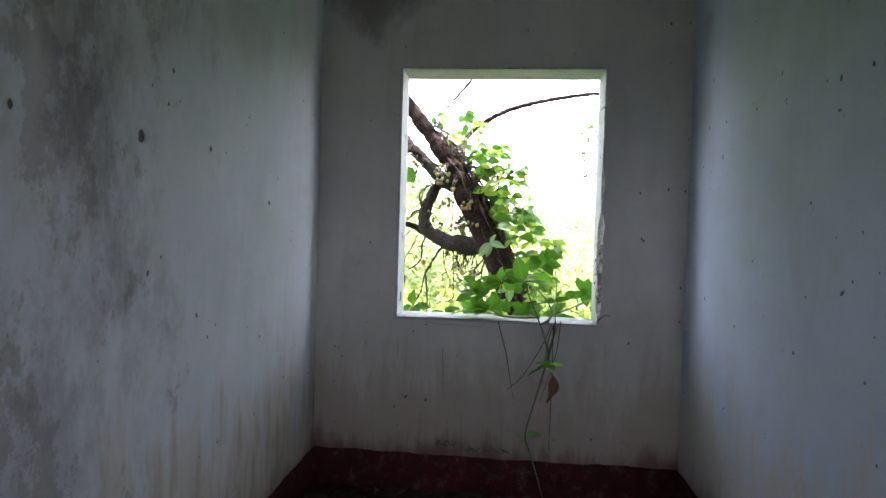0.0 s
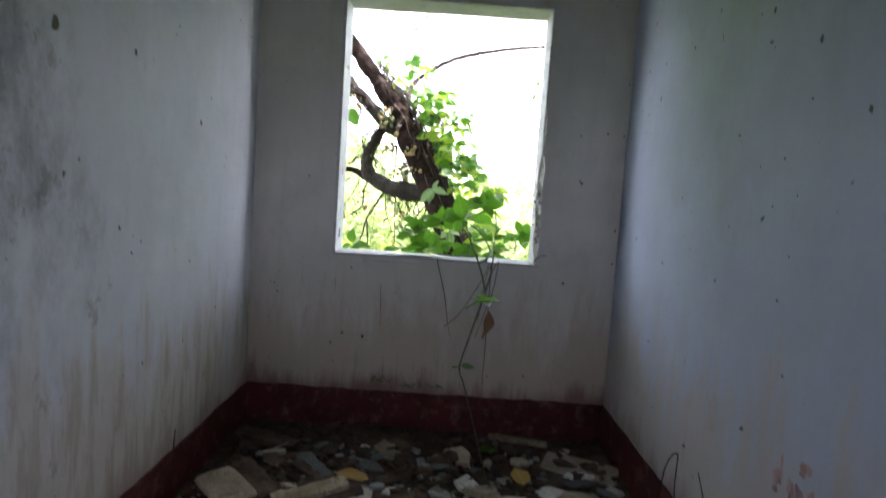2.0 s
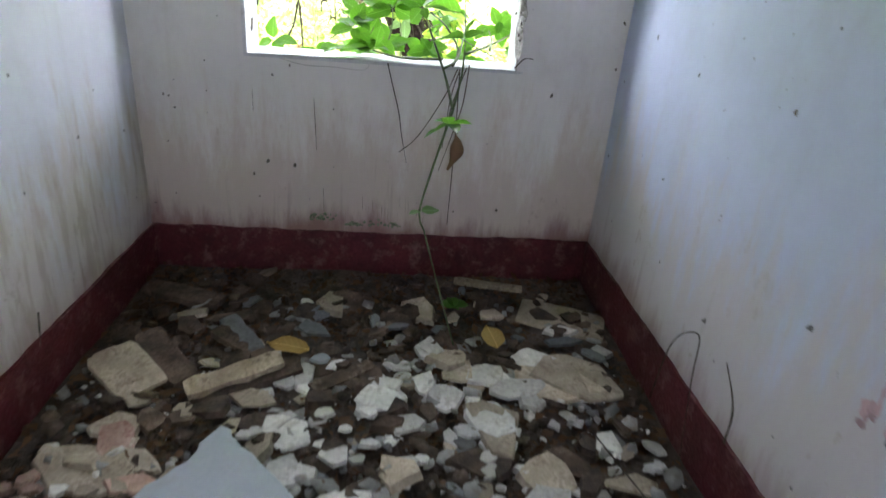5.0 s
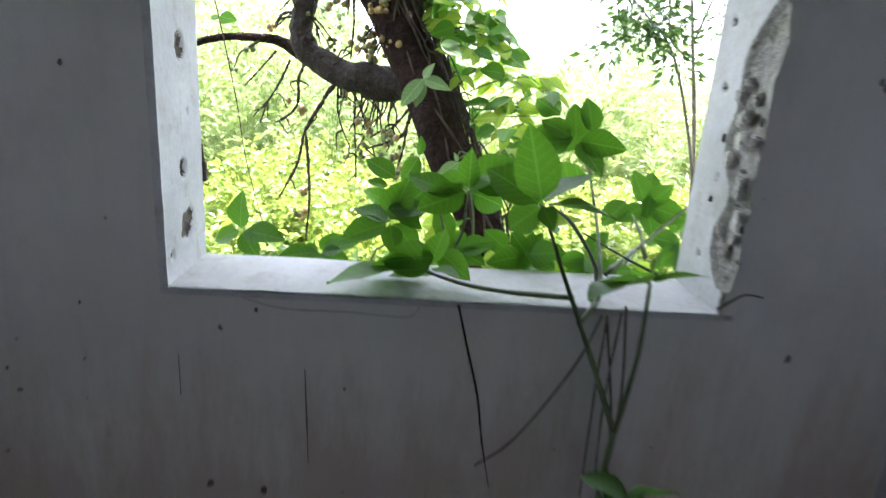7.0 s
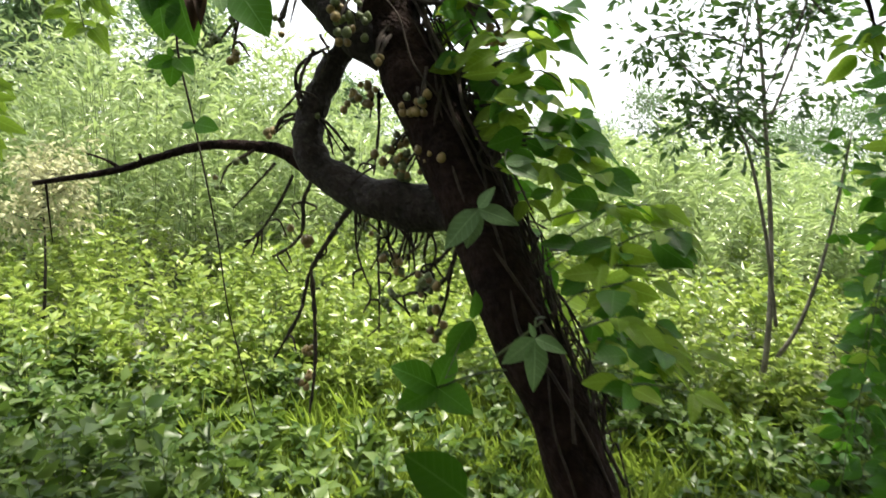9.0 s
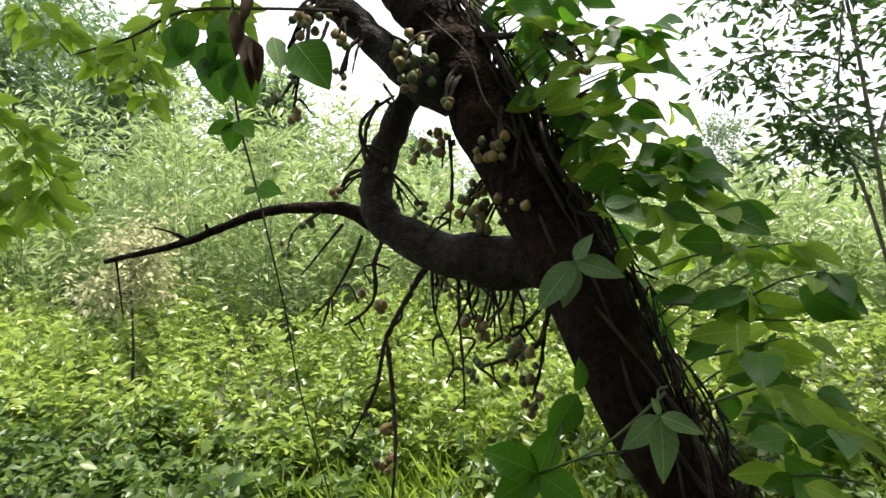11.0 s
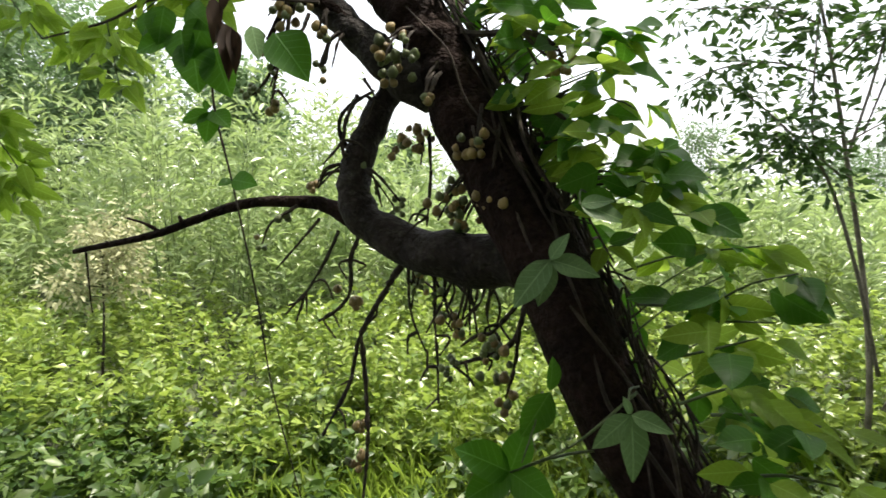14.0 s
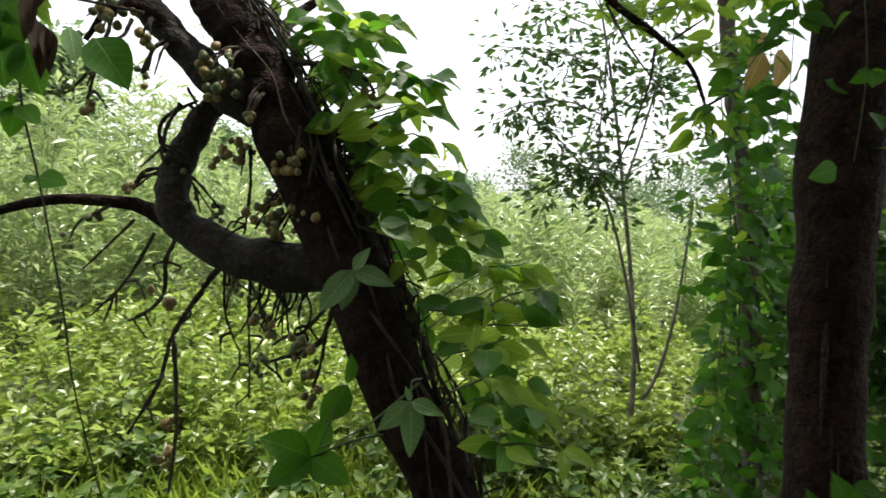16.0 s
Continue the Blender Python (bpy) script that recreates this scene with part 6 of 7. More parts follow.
for pts, cnt in (([(0.55, 0.36, -0.8), (0.58, 0.36, 0.6), (0.62, 0.33, 1.0), (0.6, 0.32, 1.17)], 7), ([(0.95, 0.4, -0.8), (0.95, 0.36, 0.7), (0.92, 0.36, 0.95), (0.95, 0.38, 1.04)], 8), ([(0.8, 0.45, -0.8), (0.8, 0.4, 0.7), (0.76, 0.42, 1.0), (0.8, 0.42, 1.1)], 7), ([(0.35, 0.45, -0.8), (0.35, 0.4, 0.6), (0.36, 0.38, 0.92), (0.4, 0.36, 0.98)], 5),
                 ([(1.1, 0.5, -0.8), (1.1, 0.45, 0.7), (1.06, 0.48, 0.84), (1.1, 0.5, 0.97)], 8), ([(1.3, 0.6, -0.8), (1.3, 0.55, 0.7), (1.28, 0.55, 0.84), (1.3, 0.55, 0.97)], 8)):
    shoot(sill_bush, pts, 0.005, cnt, 0.12, GREEN, 0.3, 0.7, 0.72)
for base, tip in (((0.890, 0.340, 1.172), (0.677, 0.300, 1.228)), ((0.628, 0.360, 1.138), (0.629, 0.380, 1.216))):
    leaf_at(sill_bush, base, tip, (0, 0.35, 1), LEAF[0], 0.1)

# a long hanging creeper with few leaves, and the leafy twigs above it
hanging = thing("hanging_creeper", (-0.263, 1.850, 0.584), "long thin creeper hanging with a few leaves", "climbing plant")
part("vine_stem", tube([(-0.498, 1.800, 2.250), (-0.496, 1.800, 2.024), (-0.501, 1.800, 1.826), (-0.447, 1.800, 1.570), (-0.387, 1.820, 1.215), (-0.354, 1.840, 0.934), (-0.268, 1.860, 0.543)], (0.0042, 0.004, 0.0036, 0.003, 0.0026, 0.002), 6, 0.04, 0.2), M_TWIG, hanging)
for base, tip in (((-0.511, 1.800, 1.785), (-0.584, 1.760, 1.759)), ((-0.504, 1.800, 1.793), (-0.433, 1.750, 1.744)), ((-0.511, 1.800, 1.790), (-0.510, 1.760, 1.698)), ((-0.521, 1.800, 1.793), (-0.528, 1.800, 1.827)), ((-0.450, 1.800, 1.587), (-0.361, 1.760, 1.576)), ((-0.450, 1.800, 1.587), (-0.475, 1.760, 1.572))):
    leaf_at(hanging, base, tip, (0, -0.8, 0.6), LEAF[0])
overhead = thing("overhead_branch", (-0.451, 1.750, 2.229), "leafy twigs hanging overhead with one dead leaf", "branch")
part("vine_stem", tube([(-1.105, 1.900, 2.036), (-0.861, 1.860, 2.075), (-0.667, 1.820, 2.130), (-0.412, 1.800, 2.120), (-0.174, 1.800, 2.102)], (0.003, 0.0045, 0.005, 0.005, 0.006), 6, 0.04, 0.2), M_TWIG, overhead)
for (bx, tx) in (((-0.620, 1.760, 2.086), (-0.625, 1.720, 1.974)), ((-0.592, 1.760, 2.004), (-0.695, 1.720, 1.957)), ((-0.573, 1.760, 2.019), (-0.543, 1.700, 1.911)), ((-0.541, 1.760, 1.986), (-0.498, 1.700, 1.842)), ((-0.474, 1.760, 1.966), (-0.415, 1.700, 1.826)), ((-0.551, 1.760, 2.082), (-0.470, 1.720, 2.012)), ((-0.656, 1.760, 2.072), (-0.674, 1.720, 2.000)), ((-0.502, 1.760, 2.047), (-0.526, 1.720, 1.929)), ((-0.274, 1.700, 1.989), (-0.167, 1.640, 1.864))):
    leaf_at(overhead, bx, tx, (0, -0.9, 0.3), LEAF[1])
leaf_at(overhead, (-0.338, 1.700, 2.011), (-0.305, 1.660, 1.914), (0.3, -0.9, 0.5), LEAF_PALE, 0.2, "pale grey-green leaf")
DEADC = mesh_of(leaf_bm(0.34, 0.6, 0.15, 0.07), M_DEADLEAF, "leaf", True)
for base, tip in (((-0.442, 1.700, 2.083), (-0.430, 1.660, 1.959)), ((-0.419, 1.700, 2.020), (-0.388, 1.660, 1.866)), ((-0.400, 1.700, 2.133), (-0.408, 1.660, 2.040)), ((-0.391, 1.690, 2.001), (-0.368, 1.660, 1.880))):
    part("leaf", DEADC, None, overhead, "dead brown curled leaf", m=aim(base, tip, (0.5, -1, 0.1)))
for pts, cnt in (([(-0.667, 1.820, 2.130), (-1.052, 2.200, 2.125), (-1.379, 2.400, 2.096)], 12), ([(-1.105, 1.900, 2.036), (-1.175, 1.900, 2.121), (-1.244, 1.900, 2.213)], 6), ([(-0.861, 1.860, 2.075), (-0.868, 1.900, 1.962), (-0.860, 1.920, 1.856)], 7), ([(-0.520, 1.850, 2.137), (-0.616, 1.900, 2.140), (-0.725, 1.900, 2.181)], 6),
                 ([(-1.482, 1.900, 1.919), (-1.334, 1.900, 1.783), (-1.210, 1.900, 1.610), (-1.263, 1.900, 1.498)], 12), ([(-1.556, 1.900, 1.659), (-1.399, 1.900, 1.578), (-1.250, 1.920, 1.573)], 7), ([(-1.517, 1.900, 1.466), (-1.347, 1.900, 1.481)], 3)):
    shoot(overhead, pts, 0.003, int(cnt * 3.2), 0.10, LEAF_YOUNG, 0.9, 0.55)

# ---- the wild garden ----
GZ = -0.85
bm = bmesh.new()
edges = [-400, -120, -40, -16, -8, -4, -2, 0, 2, 4, 8, 16, 40, 120, 400]
g = [[bm.verts.new((x, y, GZ + (0.12 * noise.noise(Vector((x * 0.13, y * 0.13, 0))) if abs(x) < 41 and 1 < y < 41 else 0))) for y in edges] for x in edges]
for i in range(len(edges) - 1):
    for j in range(len(edges) - 1):
        bm.faces.new((g[i][j], g[i + 1][j], g[i + 1][j + 1], g[i][j + 1]))
tagged(part("ground", bm, M_GROUND), "weedy dark green and brown ground", "ground", kind="structure")
rg = np.random.default_rng(11)


def spots(count, y0, y1, left, right, power=1.0):
    """Places on the ground in the fan that opens from the window."""
    y = y0 + (y1 - y0) * rg.random(count) ** power
    x = -left * y - 1.2 + rg.random(count) * ((left + right) * y + 2.4)
    return np.stack([x, y], 1)


def plants(name, at, height, per, length, width, material, stem_material, label, category, spread=0.12, up=0.35, low=0.25, group=""):
    """Upright leafy plants: stems with leaves all round, joined by the thousand."""
    k = len(at)
    height = height * np.array([0.85 + 0.75 * noise.noise(Vector((q[0] * 0.55, q[1] * 0.55, 2.0))) + 0.35 * noise.noise(Vector((q[0] * 2, q[1] * 2, 5.0))) for q in at]).clip(0.4, 1.5)
    foot = np.concatenate([at, np.full((k, 1), GZ)], 1)
    lean = rg.normal(0, 0.10, (k, 2)) * height[:, None]
    tip = foot + np.concatenate([lean, height[:, None]], 1)
    idx = np.repeat(np.arange(k), per)
    s = low + (1 - low) * rg.random(len(idx)) ** 0.75
    a = rg.uniform(0, 6.283, len(idx))
    out = np.stack([np.cos(a), np.sin(a), np.zeros(len(idx))], 1)
    r = spread * height[idx] * (1.15 - s) * rg.random(len(idx))
    base = foot[idx] * (1 - s[:, None]) + tip[idx] * s[:, None] + out * r[:, None]
    way = out + np.stack([np.zeros(len(idx)), np.zeros(len(idx)), rg.normal(up, 0.4, len(idx))], 1)
    ln = length * rg.uniform(0.6, 1.25, len(idx))
    ob = part(name, leaves_mesh(name, base, way, ln, width * rg.uniform(0.8, 1.2, len(idx)), material, rg), material)
    tagged(ob, label, category, group, "stuff")
    part("stems", stems_mesh("stems", foot, tip, np.full(k, 0.0035) * np.sqrt(height / 0.8), stem_material), stem_material, ob)
    return ob


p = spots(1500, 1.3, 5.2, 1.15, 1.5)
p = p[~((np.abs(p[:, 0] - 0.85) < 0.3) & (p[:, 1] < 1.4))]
# nearest weeds take the darkened leaf colour that stands for shade
plants("weeds", p, 0.25 + 0.40 * rg.random(len(p)) + 0.25 * (p[:, 0] < -0.6) * rg.random(len(p)), 34, 0.115, 0.55, M_WEED_SHADED, M_STEM, "low leafy green weeds covering the ground", "weeds", 0.28)
p = spots(2100, 4.5, 10.0, 1.15, 1.5)
plants("weeds", p, 0.55 + 0.6 * rg.random(len(p)), 36, 0.115, 0.5, M_WEED, M_STEM, "waist-high leafy green weeds", "weeds", 0.22)
p = spots(2200, 8.5, 20.0, 1.15, 1.5)
h = 1.5 + 1.1 * rg.random(len(p)) + 2.6 * np.clip((0.05 - p[:, 0] / p[:, 1]) / 0.3, 0, 1) * rg.uniform(0.3, 1, len(p))
plants("bushes", p, h, 64, 0.25, 0.24, M_WILLOW, M_STEM, "tall light green narrow-leaved bushes", "bush", 0.22, 0.6, 0.12)
p = spots(1300, 19.0, 42.0, 1.2, 1.6)
h = 1.9 + 1.1 * rg.random(len(p))
plants("bushes", p, h, 46, 0.40, 0.26, M_WILLOW, M_STEM, "tall light green narrow-leaved bushes", "bush", 0.25, 0.6, 0.15)
# grass in the hollow below the tree
k = 26000
p = np.stack([rg.normal(0.9, 1.0, k), 1.5 + 5.5 * rg.random(k)], 1)
base = np.concatenate([p, np.full((k, 1), GZ + 0.02)], 1)
way = np.stack([rg.normal(0, 0.45, k), rg.normal(0, 0.45, k), np.ones(k)], 1)
tagged(part("grass", leaves_mesh("grass", base, way, rg.uniform(0.18, 0.5, k), np.full(k, 0.035), M_GRASS, rg), M_GRASS), "long bright green grass", "grass", kind="stuff")


def clump_tree(name, x, y, height, crown_r, leaf, count, material, bark, label, seed, trunk_r=0.12, low=0.35, group=""):
    """A tree: tapered trunk, limbs, and a ragged crown of leaf clumps round the limb ends."""
    r = np.random.default_rng(seed)
    tree = thing(name, (x, y, GZ), label, "tree", group)
    sway = r.normal(0, 0.04 * height, 2)
    mid = (x + sway[0], y + sway[1], GZ + height * 0.5)
    top = (x + sway[0] * 0.5, y + sway[1], GZ + height * 0.95)
    bm = tube([(x, y, GZ - 0.1), mid, top], (trunk_r, trunk_r * 0.6, trunk_r * 0.15), 8, 0.3, 0.1)
    ends = []
    for k in range(14):
        s = low + (0.95 - low) * (k + r.random()) / 14
        a = r.uniform(0, 6.283)
        o = Vector((x + sway[0] * min(1, s * 2), y + sway[1] * min(1, s * 2), GZ + height * s))
        e = o + Vector((math.cos(a), math.sin(a), r.uniform(0.1, 0.7))) * crown_r * (1.2 - 0.6 * s) * r.uniform(0.6, 1.1)
        tube([o, (o + e) / 2 + Vector((0, 0, -0.05 * height * 0.3)), e], (trunk_r * 0.35, trunk_r * 0.22, trunk_r * 0.08), 5, 0.3, 0.1, bm)
        ends += [e, (o + e * 2) / 3, o + (e - o) * 0.4]
    part("trunk", bm, bark, tree, smooth=True)
    c = np.array([tuple(e) for e in ends])[r.integers(0, len(ends), count)]
    n_ = r.normal(0, 1, (count, 3))
    base = c + n_ * np.array([0.2, 0.2, 0.16]) * crown_r
    way = n_ * [1, 1, 0.5] + [0, 0, -0.25] + r.normal(0, 0.5, (count, 3))
    part("crown", leaves_mesh("crown", base, way, leaf * r.uniform(0.6, 1.2, count), 0.42 * r.uniform(0.8, 1.2, count), material, r), material, tree)
    return tree


FAR_LABEL = "distant dark green tree beyond the bushes"
for k, (x, y, h, r_) in enumerate(((-13, 15, 8.5, 2.6), (-10.5, 17, 7.0, 2.0), (-16, 20, 10, 3.2), (-7.5, 19, 6.3, 1.7), (-19, 26, 11, 3.5), (-11, 27, 8, 2.6), (-24, 24, 12, 4), (-4.5, 34, 5.4, 2.0))):
    clump_tree("tree", x, y, h, r_, 0.33, 4600, M_FAR, M_BARK_PALE, FAR_LABEL, 40 + k, 0.13, 0.25, "far trees")
for k, (x, y, h, r_) in enumerate(((17, 46, 7.6, 2.6), (24, 44, 5.0, 3.2), (30, 40, 6.5, 3.5), (34, 52, 7, 4), (4, 60, 4.6, 3), (9, 58, 4.6, 3), (24, 27, 5, 2.8), (-12, 60, 7, 4), (-2, 62, 4.8, 3.5), (16, 60, 5.0, 4))):
    clump_tree("tree", x, y, h, r_, 0.34, 3000, M_FAR, M_BARK_PALE, "hazy distant tree on the skyline", 60 + k, 0.13, 0.2, "far trees")

# dark leafy shrubs behind the two stems
for x, y, h, r_, seed in ((4.35, 4.3, 3.0, 0.5, 91), (4.8, 3.7, 3.1, 0.7, 92), (5.3, 5.4, 3.2, 0.7, 93), (3.75, 2.6, 3.3, 0.45, 94)):
    clump_tree("shrub", x, y, h, r_, 0.13, 2600, M_SAPLING, M_TWIG, "dense dark green broad-leaved shrub", seed, 0.03, 0.28, "shrubs by the trunks")
# pale shrub among the weeds
clump_tree("shrub", -4.2, 6.6, 2.05, 0.62, 0.10, 1500, M_PALESHRUB, M_TWIG, "pale yellowish shrub with thin stems", 81, 0.02, 0.55)

# the slim sapling with two stems
sapling = thing("sapling", (3.45, 5.02, GZ), "slim young tree with dark drooping narrow leaves", "tree")
sap_rng = np.random.default_rng(7)
part("trunk", tube([(3.44, 5.02, -0.9), (3.44, 5.02, 0.0), (3.321, 5.000, 0.890), (3.093, 4.950, 1.907), (2.927, 4.900, 2.561), (2.754, 4.900, 3.239), (2.587, 4.900, 3.798)], (0.030, 0.027, 0.022, 0.018, 0.015, 0.011, 0.006), 8, 0.1, 0.12), M_BARK_PALE, sapling, smooth=True)
SAPS = (([(3.545, 5.000, -0.182), (3.685, 5.000, 0.107), (3.831, 5.050, 0.616), (3.920, 5.100, 1.297), (3.944, 5.100, 1.863)], 0.022), ([(3.488, 5.000, 0.105), (3.193, 4.900, 1.010), (2.863, 4.800, 1.735), (2.511, 4.700, 2.056), (2.189, 4.600, 2.283)], 0.018),
        ([(3.087, 4.950, 1.695), (2.835, 4.900, 1.938), (2.776, 4.850, 2.539), (2.771, 4.800, 3.119)], 0.012), ([(3.110, 4.950, 1.856), (3.293, 5.000, 2.453), (3.401, 5.000, 3.039), (3.411, 5.000, 3.451)], 0.013), ([(2.921, 4.900, 2.458), (2.453, 4.800, 2.548), (2.055, 4.700, 2.493), (1.736, 4.600, 2.355)], 0.010),
        ([(2.823, 4.900, 2.851), (2.510, 4.900, 2.964), (2.153, 4.800, 2.948), (1.747, 4.800, 2.946)], 0.010), ([(2.910, 4.900, 2.559), (3.251, 5.000, 2.815), (3.670, 5.100, 2.823)], 0.010), ([(2.920, 4.900, 2.100), (2.473, 4.700, 1.906), (2.189, 4.600, 1.738)], 0.008), ([(2.700, 4.900, 3.232), (2.423, 4.900, 3.294), (2.102, 4.900, 3.347)], 0.009),
        ([(2.737, 4.900, 3.139), (3.017, 4.900, 3.372), (3.267, 4.900, 3.653)], 0.009), ([(3.087, 4.950, 1.959), (3.446, 5.000, 2.149), (3.739, 5.000, 2.228)], 0.008))
heads = []
for pts, r_ in SAPS:
    part("branch", tube(pts, (r_, r_ * 0.7, r_ * 0.35), 6, 0.08, 0.15), M_BARK_PALE, sapling, smooth=True)
    heads += [tuple(q) for q, s in curve_through(pts, 0.06) if s > 0.3 and q.z > 1.55]
heads = np.array(heads)
c = heads[sap_rng.integers(0, len(heads), 2100)]
o = sap_rng.normal(0, 1, c.shape)
part("crown", leaves_mesh("crown", c + o * 0.10, o * [1, 1, 0.4] + [0, 0, -0.3], 0.115 * sap_rng.uniform(0.6, 1.15, len(c)), 0.42 * sap_rng.uniform(0.8, 1.2, len(c)), M_SAPLING, sap_rng, 0.2), M_SAPLING, sapling)

# the creeper-clad trunk and the slim stem behind it
clad = thing("clad_tree", (2.64, 1.95, GZ), "thick dark trunk with peeling bark under creepers", "tree")
part("trunk", tube([(2.70, 1.95, -0.95), (2.60, 1.95, 0.43), (2.535, 1.95, 1.13), (2.485, 1.95, 1.84), (2.53, 1.95, 2.5), (2.6, 2.0, 4.2)], (0.19, 0.16, 0.15, 0.155, 0.17, 0.13), 20, 0.05, 0.24), M_BARK, clad, "red-brown bark darkened as if backlit", smooth=True)
for x, z0, z1, wide in ((2.405, 1.45, 1.85, 0.018), (2.43, 0.75, 1.35, 0.014), (2.40, 1.9, 2.3, 0.012), (2.47, 1.55, 2.0, 0.022), (2.50, 0.3, 0.8, 0.012), (2.41, 1.2, 1.5, 0.01)):
    y = 1.95 - 0.130 + abs(x - 2.53) * 0.35
    bm = tube([(x + 0.03, y, z0), (x, y - 0.006, (z0 + z1) / 2), (x - 0.015, y, z1)], (0.004, wide, 0.004), 7, 0.04, 0.6)
    part("bark_strip", bm, M_BARK_LIMB, clad, "pale peeling bark strip")
# crown above the view, added to block sun from both stems and creepers
shade_crown_c = np.array([(2.6, 2.0, 4.3), (1.9, 1.3, 4.2), (3.3, 1.4, 4.4), (2.6, 0.8, 4.3), (3.0, 2.6, 4.5), (3.8, 2.2, 4.4), (1.7, 2.2, 4.4), (3.4, 3.1, 4.4), (3.0, 3.6, 4.6), (4.2, 3.2, 4.5)])
for e in shade_crown_c:
    part("limb", tube([(2.53, 1.98, 3.4), ((2.53 + e[0]) / 2, (1.98 + e[1]) / 2, 3.8), tuple(e)], (0.06, 0.04, 0.015), 8, 0.1, 0.15), M_BARK, clad, smooth=True)
cr = np.random.default_rng(23)
c = shade_crown_c[cr.integers(0, len(shade_crown_c), 5200)]
o = cr.normal(0, 1, c.shape)
base = c + o * [0.5, 0.5, 0.3]
base[:, 2] = np.maximum(base[:, 2], 3.4)
part("crown", leaves_mesh("crown", base, o * [1, 1, 0.3] + [0, 0, -0.3], cr.uniform(0.12, 0.22, len(c)), cr.uniform(0.4, 0.6, len(c)), M_SAPLING, cr), M_SAPLING, clad)
slim = thing("slim_tree", (3.36, 3.13, GZ), "slim dark brown stem wrapped in creepers", "tree")
part("trunk", tube([(3.36, 3.13, -0.95), (3.27, 3.13, -0.2), (3.185, 3.13, 0.493), (3.043, 3.13, 1.447), (2.839, 3.13, 2.277), (2.699, 3.13, 2.937), (2.5, 3.13, 3.9)], (0.066, 0.062, 0.058, 0.054, 0.05, 0.046, 0.035), 12, 0.05, 0.18), M_BARK_SLIM, slim, "brown-grey bark", smooth=True)
for k in range(5):
    w, pts = k * 1.3, []
    for j in range(12):
        z = -0.8 + 0.3 * j
        x = 3.36 - 0.135 * (z + 0.95) - 0.035 * max(0.0, z - 0.5) ** 1.6
        pts.append((x + 0.068 * math.cos(w + 0.35 * j), 3.13 - 0.068 * math.sin(w + 0.35 * j), z))
    part("vine_stem", tube(pts, (0.007, 0.006, 0.004), 6, 0.05, 0.3), M_TWIG, slim)
wall_vine = thing("hanging_leaves", (2.3, 2.4, GZ), "creeper leaves hanging round the dark trunk", "climbing plant")
for pts, cnt in (([(2.75, 2.9, -0.6), (2.72, 2.9, 0.6), (2.74, 2.9, 1.6)], 20), ([(2.85, 3.0, 0.4), (2.8, 3.0, 1.5), (2.7, 3.0, 2.6)], 20), ([(2.6, 2.7, 0.2), (2.55, 2.65, 1.2), (2.5, 2.6, 2.1)], 18),
                 ([(2.2, 2.0, 2.5), (2.1, 2.1, 2.2), (2.05, 2.1, 1.9)], 8), ([(2.5, 2.6, 2.6), (2.35, 2.5, 2.3), (2.3, 2.4, 2.0)], 9), ([(2.3, 2.3, -0.7), (2.2, 2.2, -0.2), (2.15, 2.1, 0.2)], 12), ([(2.9, 2.6, -0.6), (3.0, 2.7, 0.6), (3.0, 2.7, 1.8)], 16), ([(1.9, 1.3, -0.7), (1.8, 1.2, 0.0), (1.75, 1.1, 0.6)], 10), ([(1.5, 1.2, -0.7), (1.45, 1.15, 0.0), (1.4, 1.05, 0.5)], 9), ([(2.9, 2.9, 1.2), (2.75, 2.7, 2.0), (2.5, 2.5, 2.8)], 14), ([(3.2, 3.4, -0.6), (3.2, 3.4, 0.6), (3.1, 3.4, 1.8)], 16)):
    shoot(wall_vine, pts, 0.003, int(cnt * 1.6), 0.125, [*LEAF, *LEAF, *LEAF_YOUNG], 0.6, 0.5, 0.0)
for k in range(16):
    x, y, z = vr.uniform(2.75, 3.7), vr.uniform(2.4, 3.6), vr.uniform(0.0, 2.1)
    shoot(wall_vine, [(x, y, z - 0.9), (x + vr.uniform(-0.1, 0.1), y - 0.05, z), (x + vr.uniform(-0.15, 0.15), y - 0.1, z + 0.6)], 0.0028, 15, 0.125, LEAF, 0.6, 0.5, 0.0)
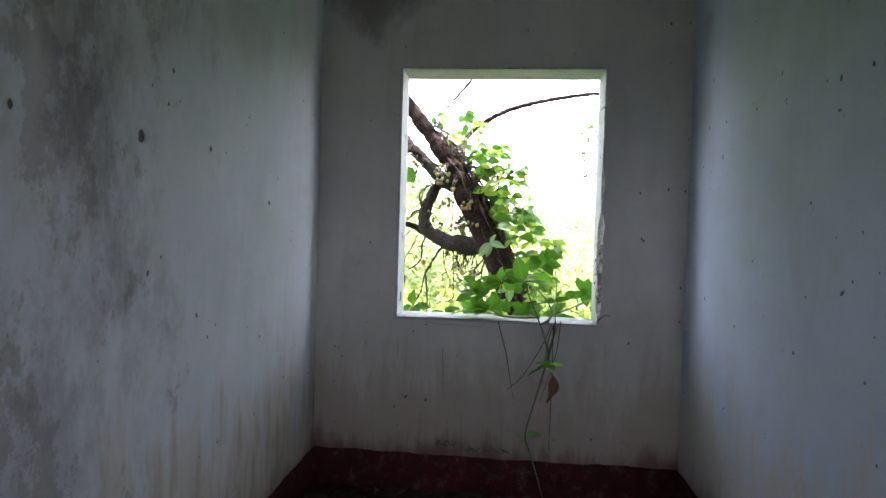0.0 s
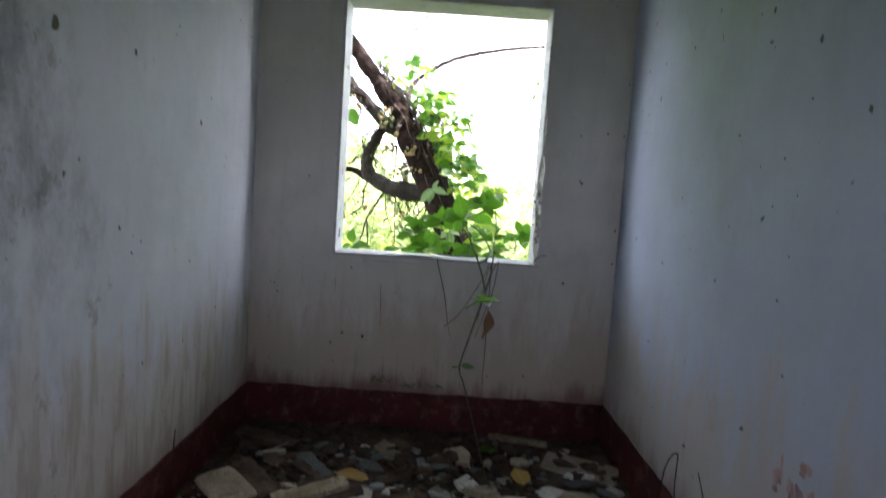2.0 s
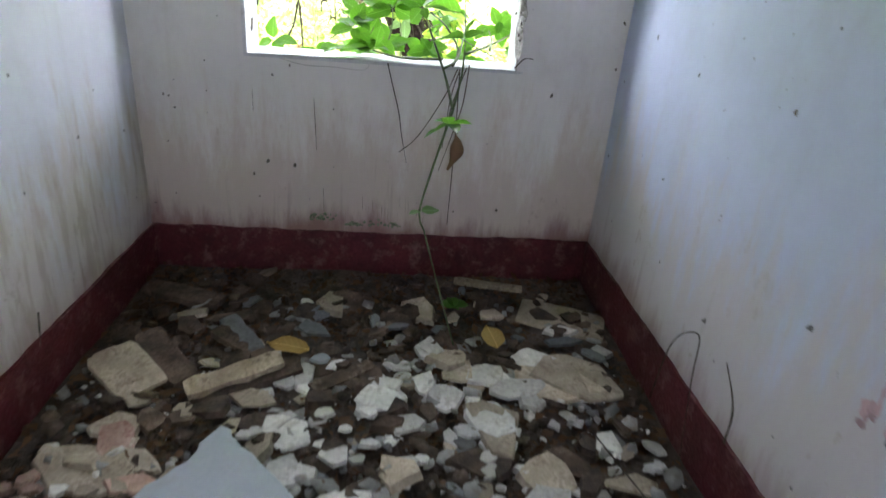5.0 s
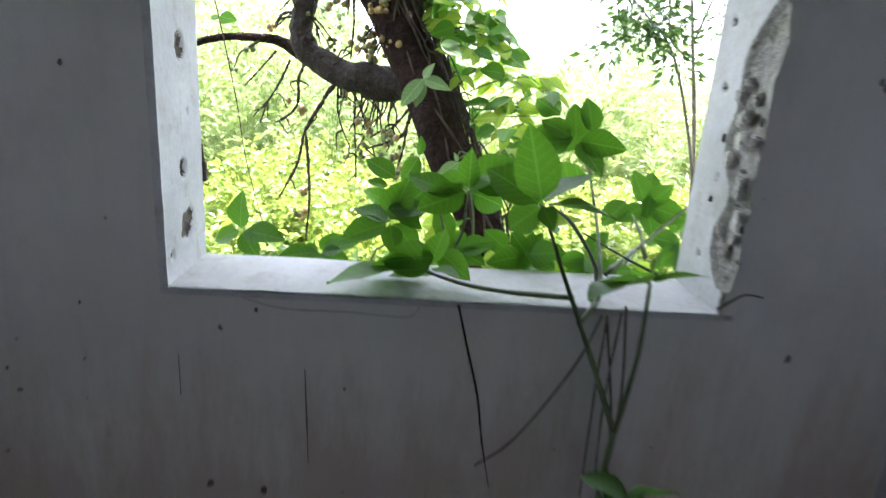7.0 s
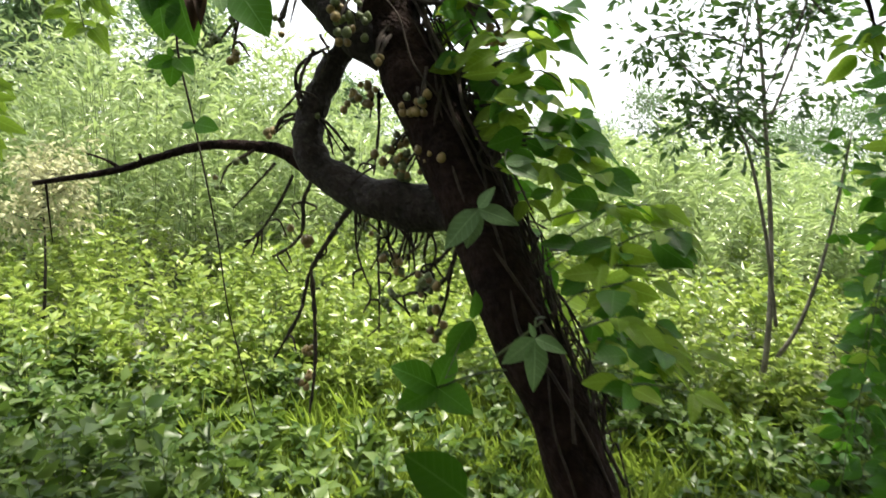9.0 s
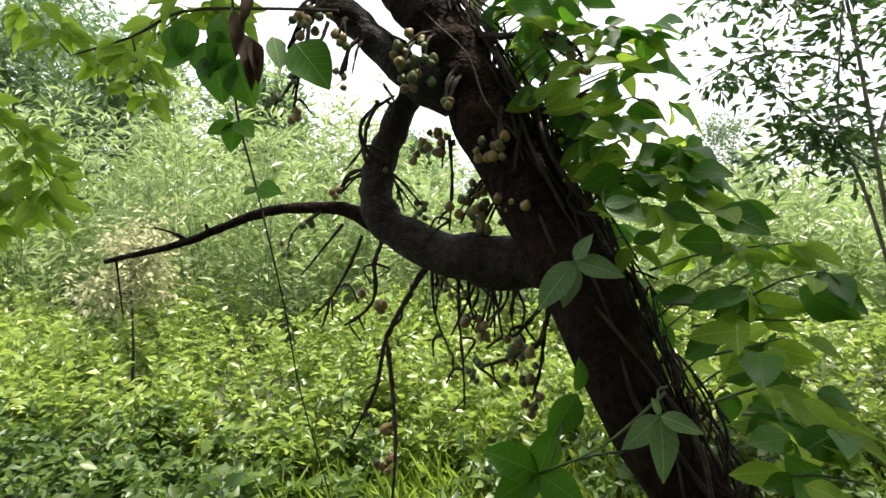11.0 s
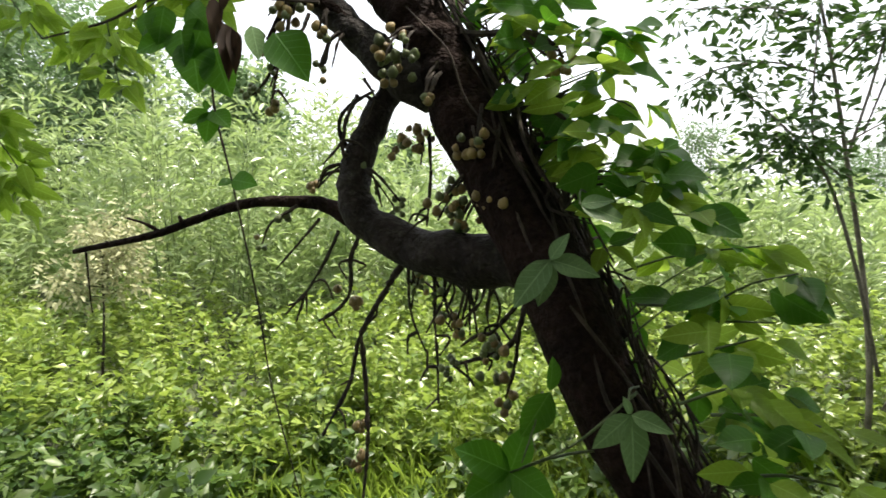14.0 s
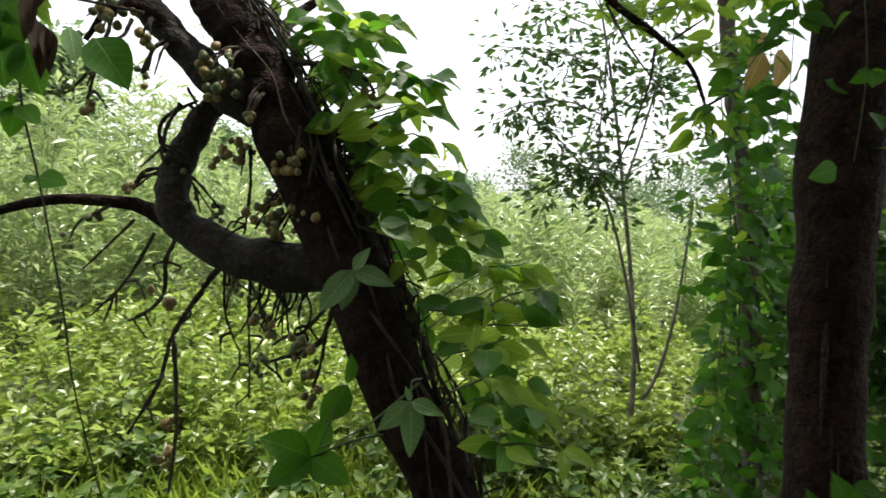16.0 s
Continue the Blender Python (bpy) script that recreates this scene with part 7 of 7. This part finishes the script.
for x0, x1, y, z0, z1, cnt in ((3.20, 3.06, 3.02, -0.7, 0.6, 14), (3.10, 2.90, 3.02, 0.2, 1.5, 14), (2.96, 2.74, 3.0, 1.0, 2.2, 12), (2.95, 2.75, 2.95, 1.9, 2.7, 24), (2.34, 2.22, 2.1, 2.05, 2.9, 16), (2.75, 2.6, 2.6, 1.6, 2.6, 20), (3.0, 2.75, 2.75, -0.4, 1.6, 22), (3.45, 3.35, 3.0, -0.3, 1.9, 30), (2.62, 2.50, 1.80, -0.8, 0.7, 5), (2.42, 2.36, 1.82, 1.8, 2.6, 8)):
    shoot(wall_vine, [(x0, y, z0), ((x0 + x1) / 2, y - 0.04, (z0 + z1) / 2), (x1, y, z1)], 0.003, cnt, 0.13, LEAF, 0.7, 0.4, 0.0)
YLW = mesh_of(leaf_bm(0.55, 0.1, 0.15, 0.03), M_YELLOW, "leaf", True)
for base, tip in (((2.340, 2.300, 2.410), (2.257, 2.250, 2.212)), ((2.350, 2.300, 2.489), (2.303, 2.280, 2.376)), ((2.443, 2.300, 2.423), (2.406, 2.250, 2.228))):
    part("leaf", YLW, None, wall_vine, "yellowing leaf", m=aim(base, tip, (0.2, -1, 0.3)))
# the branch that arches in above
arch = thing("arching_branch", (1.454, 2.200, 2.502), "dark arching branch with broad green leaves", "branch")
part("vine_stem", tube([(1.396, 2.200, 2.563), (1.562, 2.200, 2.459), (1.731, 2.200, 2.376), (1.909, 2.200, 2.265), (1.999, 2.200, 2.115), (2.058, 2.200, 1.984)], (0.017, 0.016, 0.014, 0.011, 0.007, 0.004), 8, 0.03, 0.3), M_BARK, arch)
for pts in ([(1.495, 2.200, 2.474), (1.623, 2.180, 2.287), (1.779, 2.150, 2.120)], [(1.738, 2.200, 2.317), (1.719, 2.200, 2.135), (1.598, 2.200, 1.759)], [(1.814, 2.200, 2.362), (1.966, 2.200, 2.477)], [(2.014, 2.200, 2.104), (2.134, 2.200, 2.179)]):
    part("vine_stem", tube(pts, (0.007, 0.005, 0.003), 6, 0.03, 0.3), M_TWIG, arch)
for pts, cnt in (([(1.644, 2.200, 2.435), (1.827, 2.250, 2.520), (2.087, 2.300, 2.544)], 9), ([(1.877, 2.200, 2.297), (2.043, 2.250, 2.377), (2.188, 2.300, 2.456)], 7), ([(1.999, 2.200, 2.115), (1.969, 2.200, 2.013), (2.060, 2.200, 1.971)], 5), ([(1.599, 2.200, 2.359), (1.533, 2.300, 2.471), (1.485, 2.400, 2.616)], 3), ([(2.130, 2.200, 2.523), (2.259, 2.200, 2.637), (2.470, 2.200, 2.617)], 7)):
    shoot(arch, pts, 0.004, int(cnt * 2.3), 0.115, LEAF_YOUNG, 0.7, 0.5)
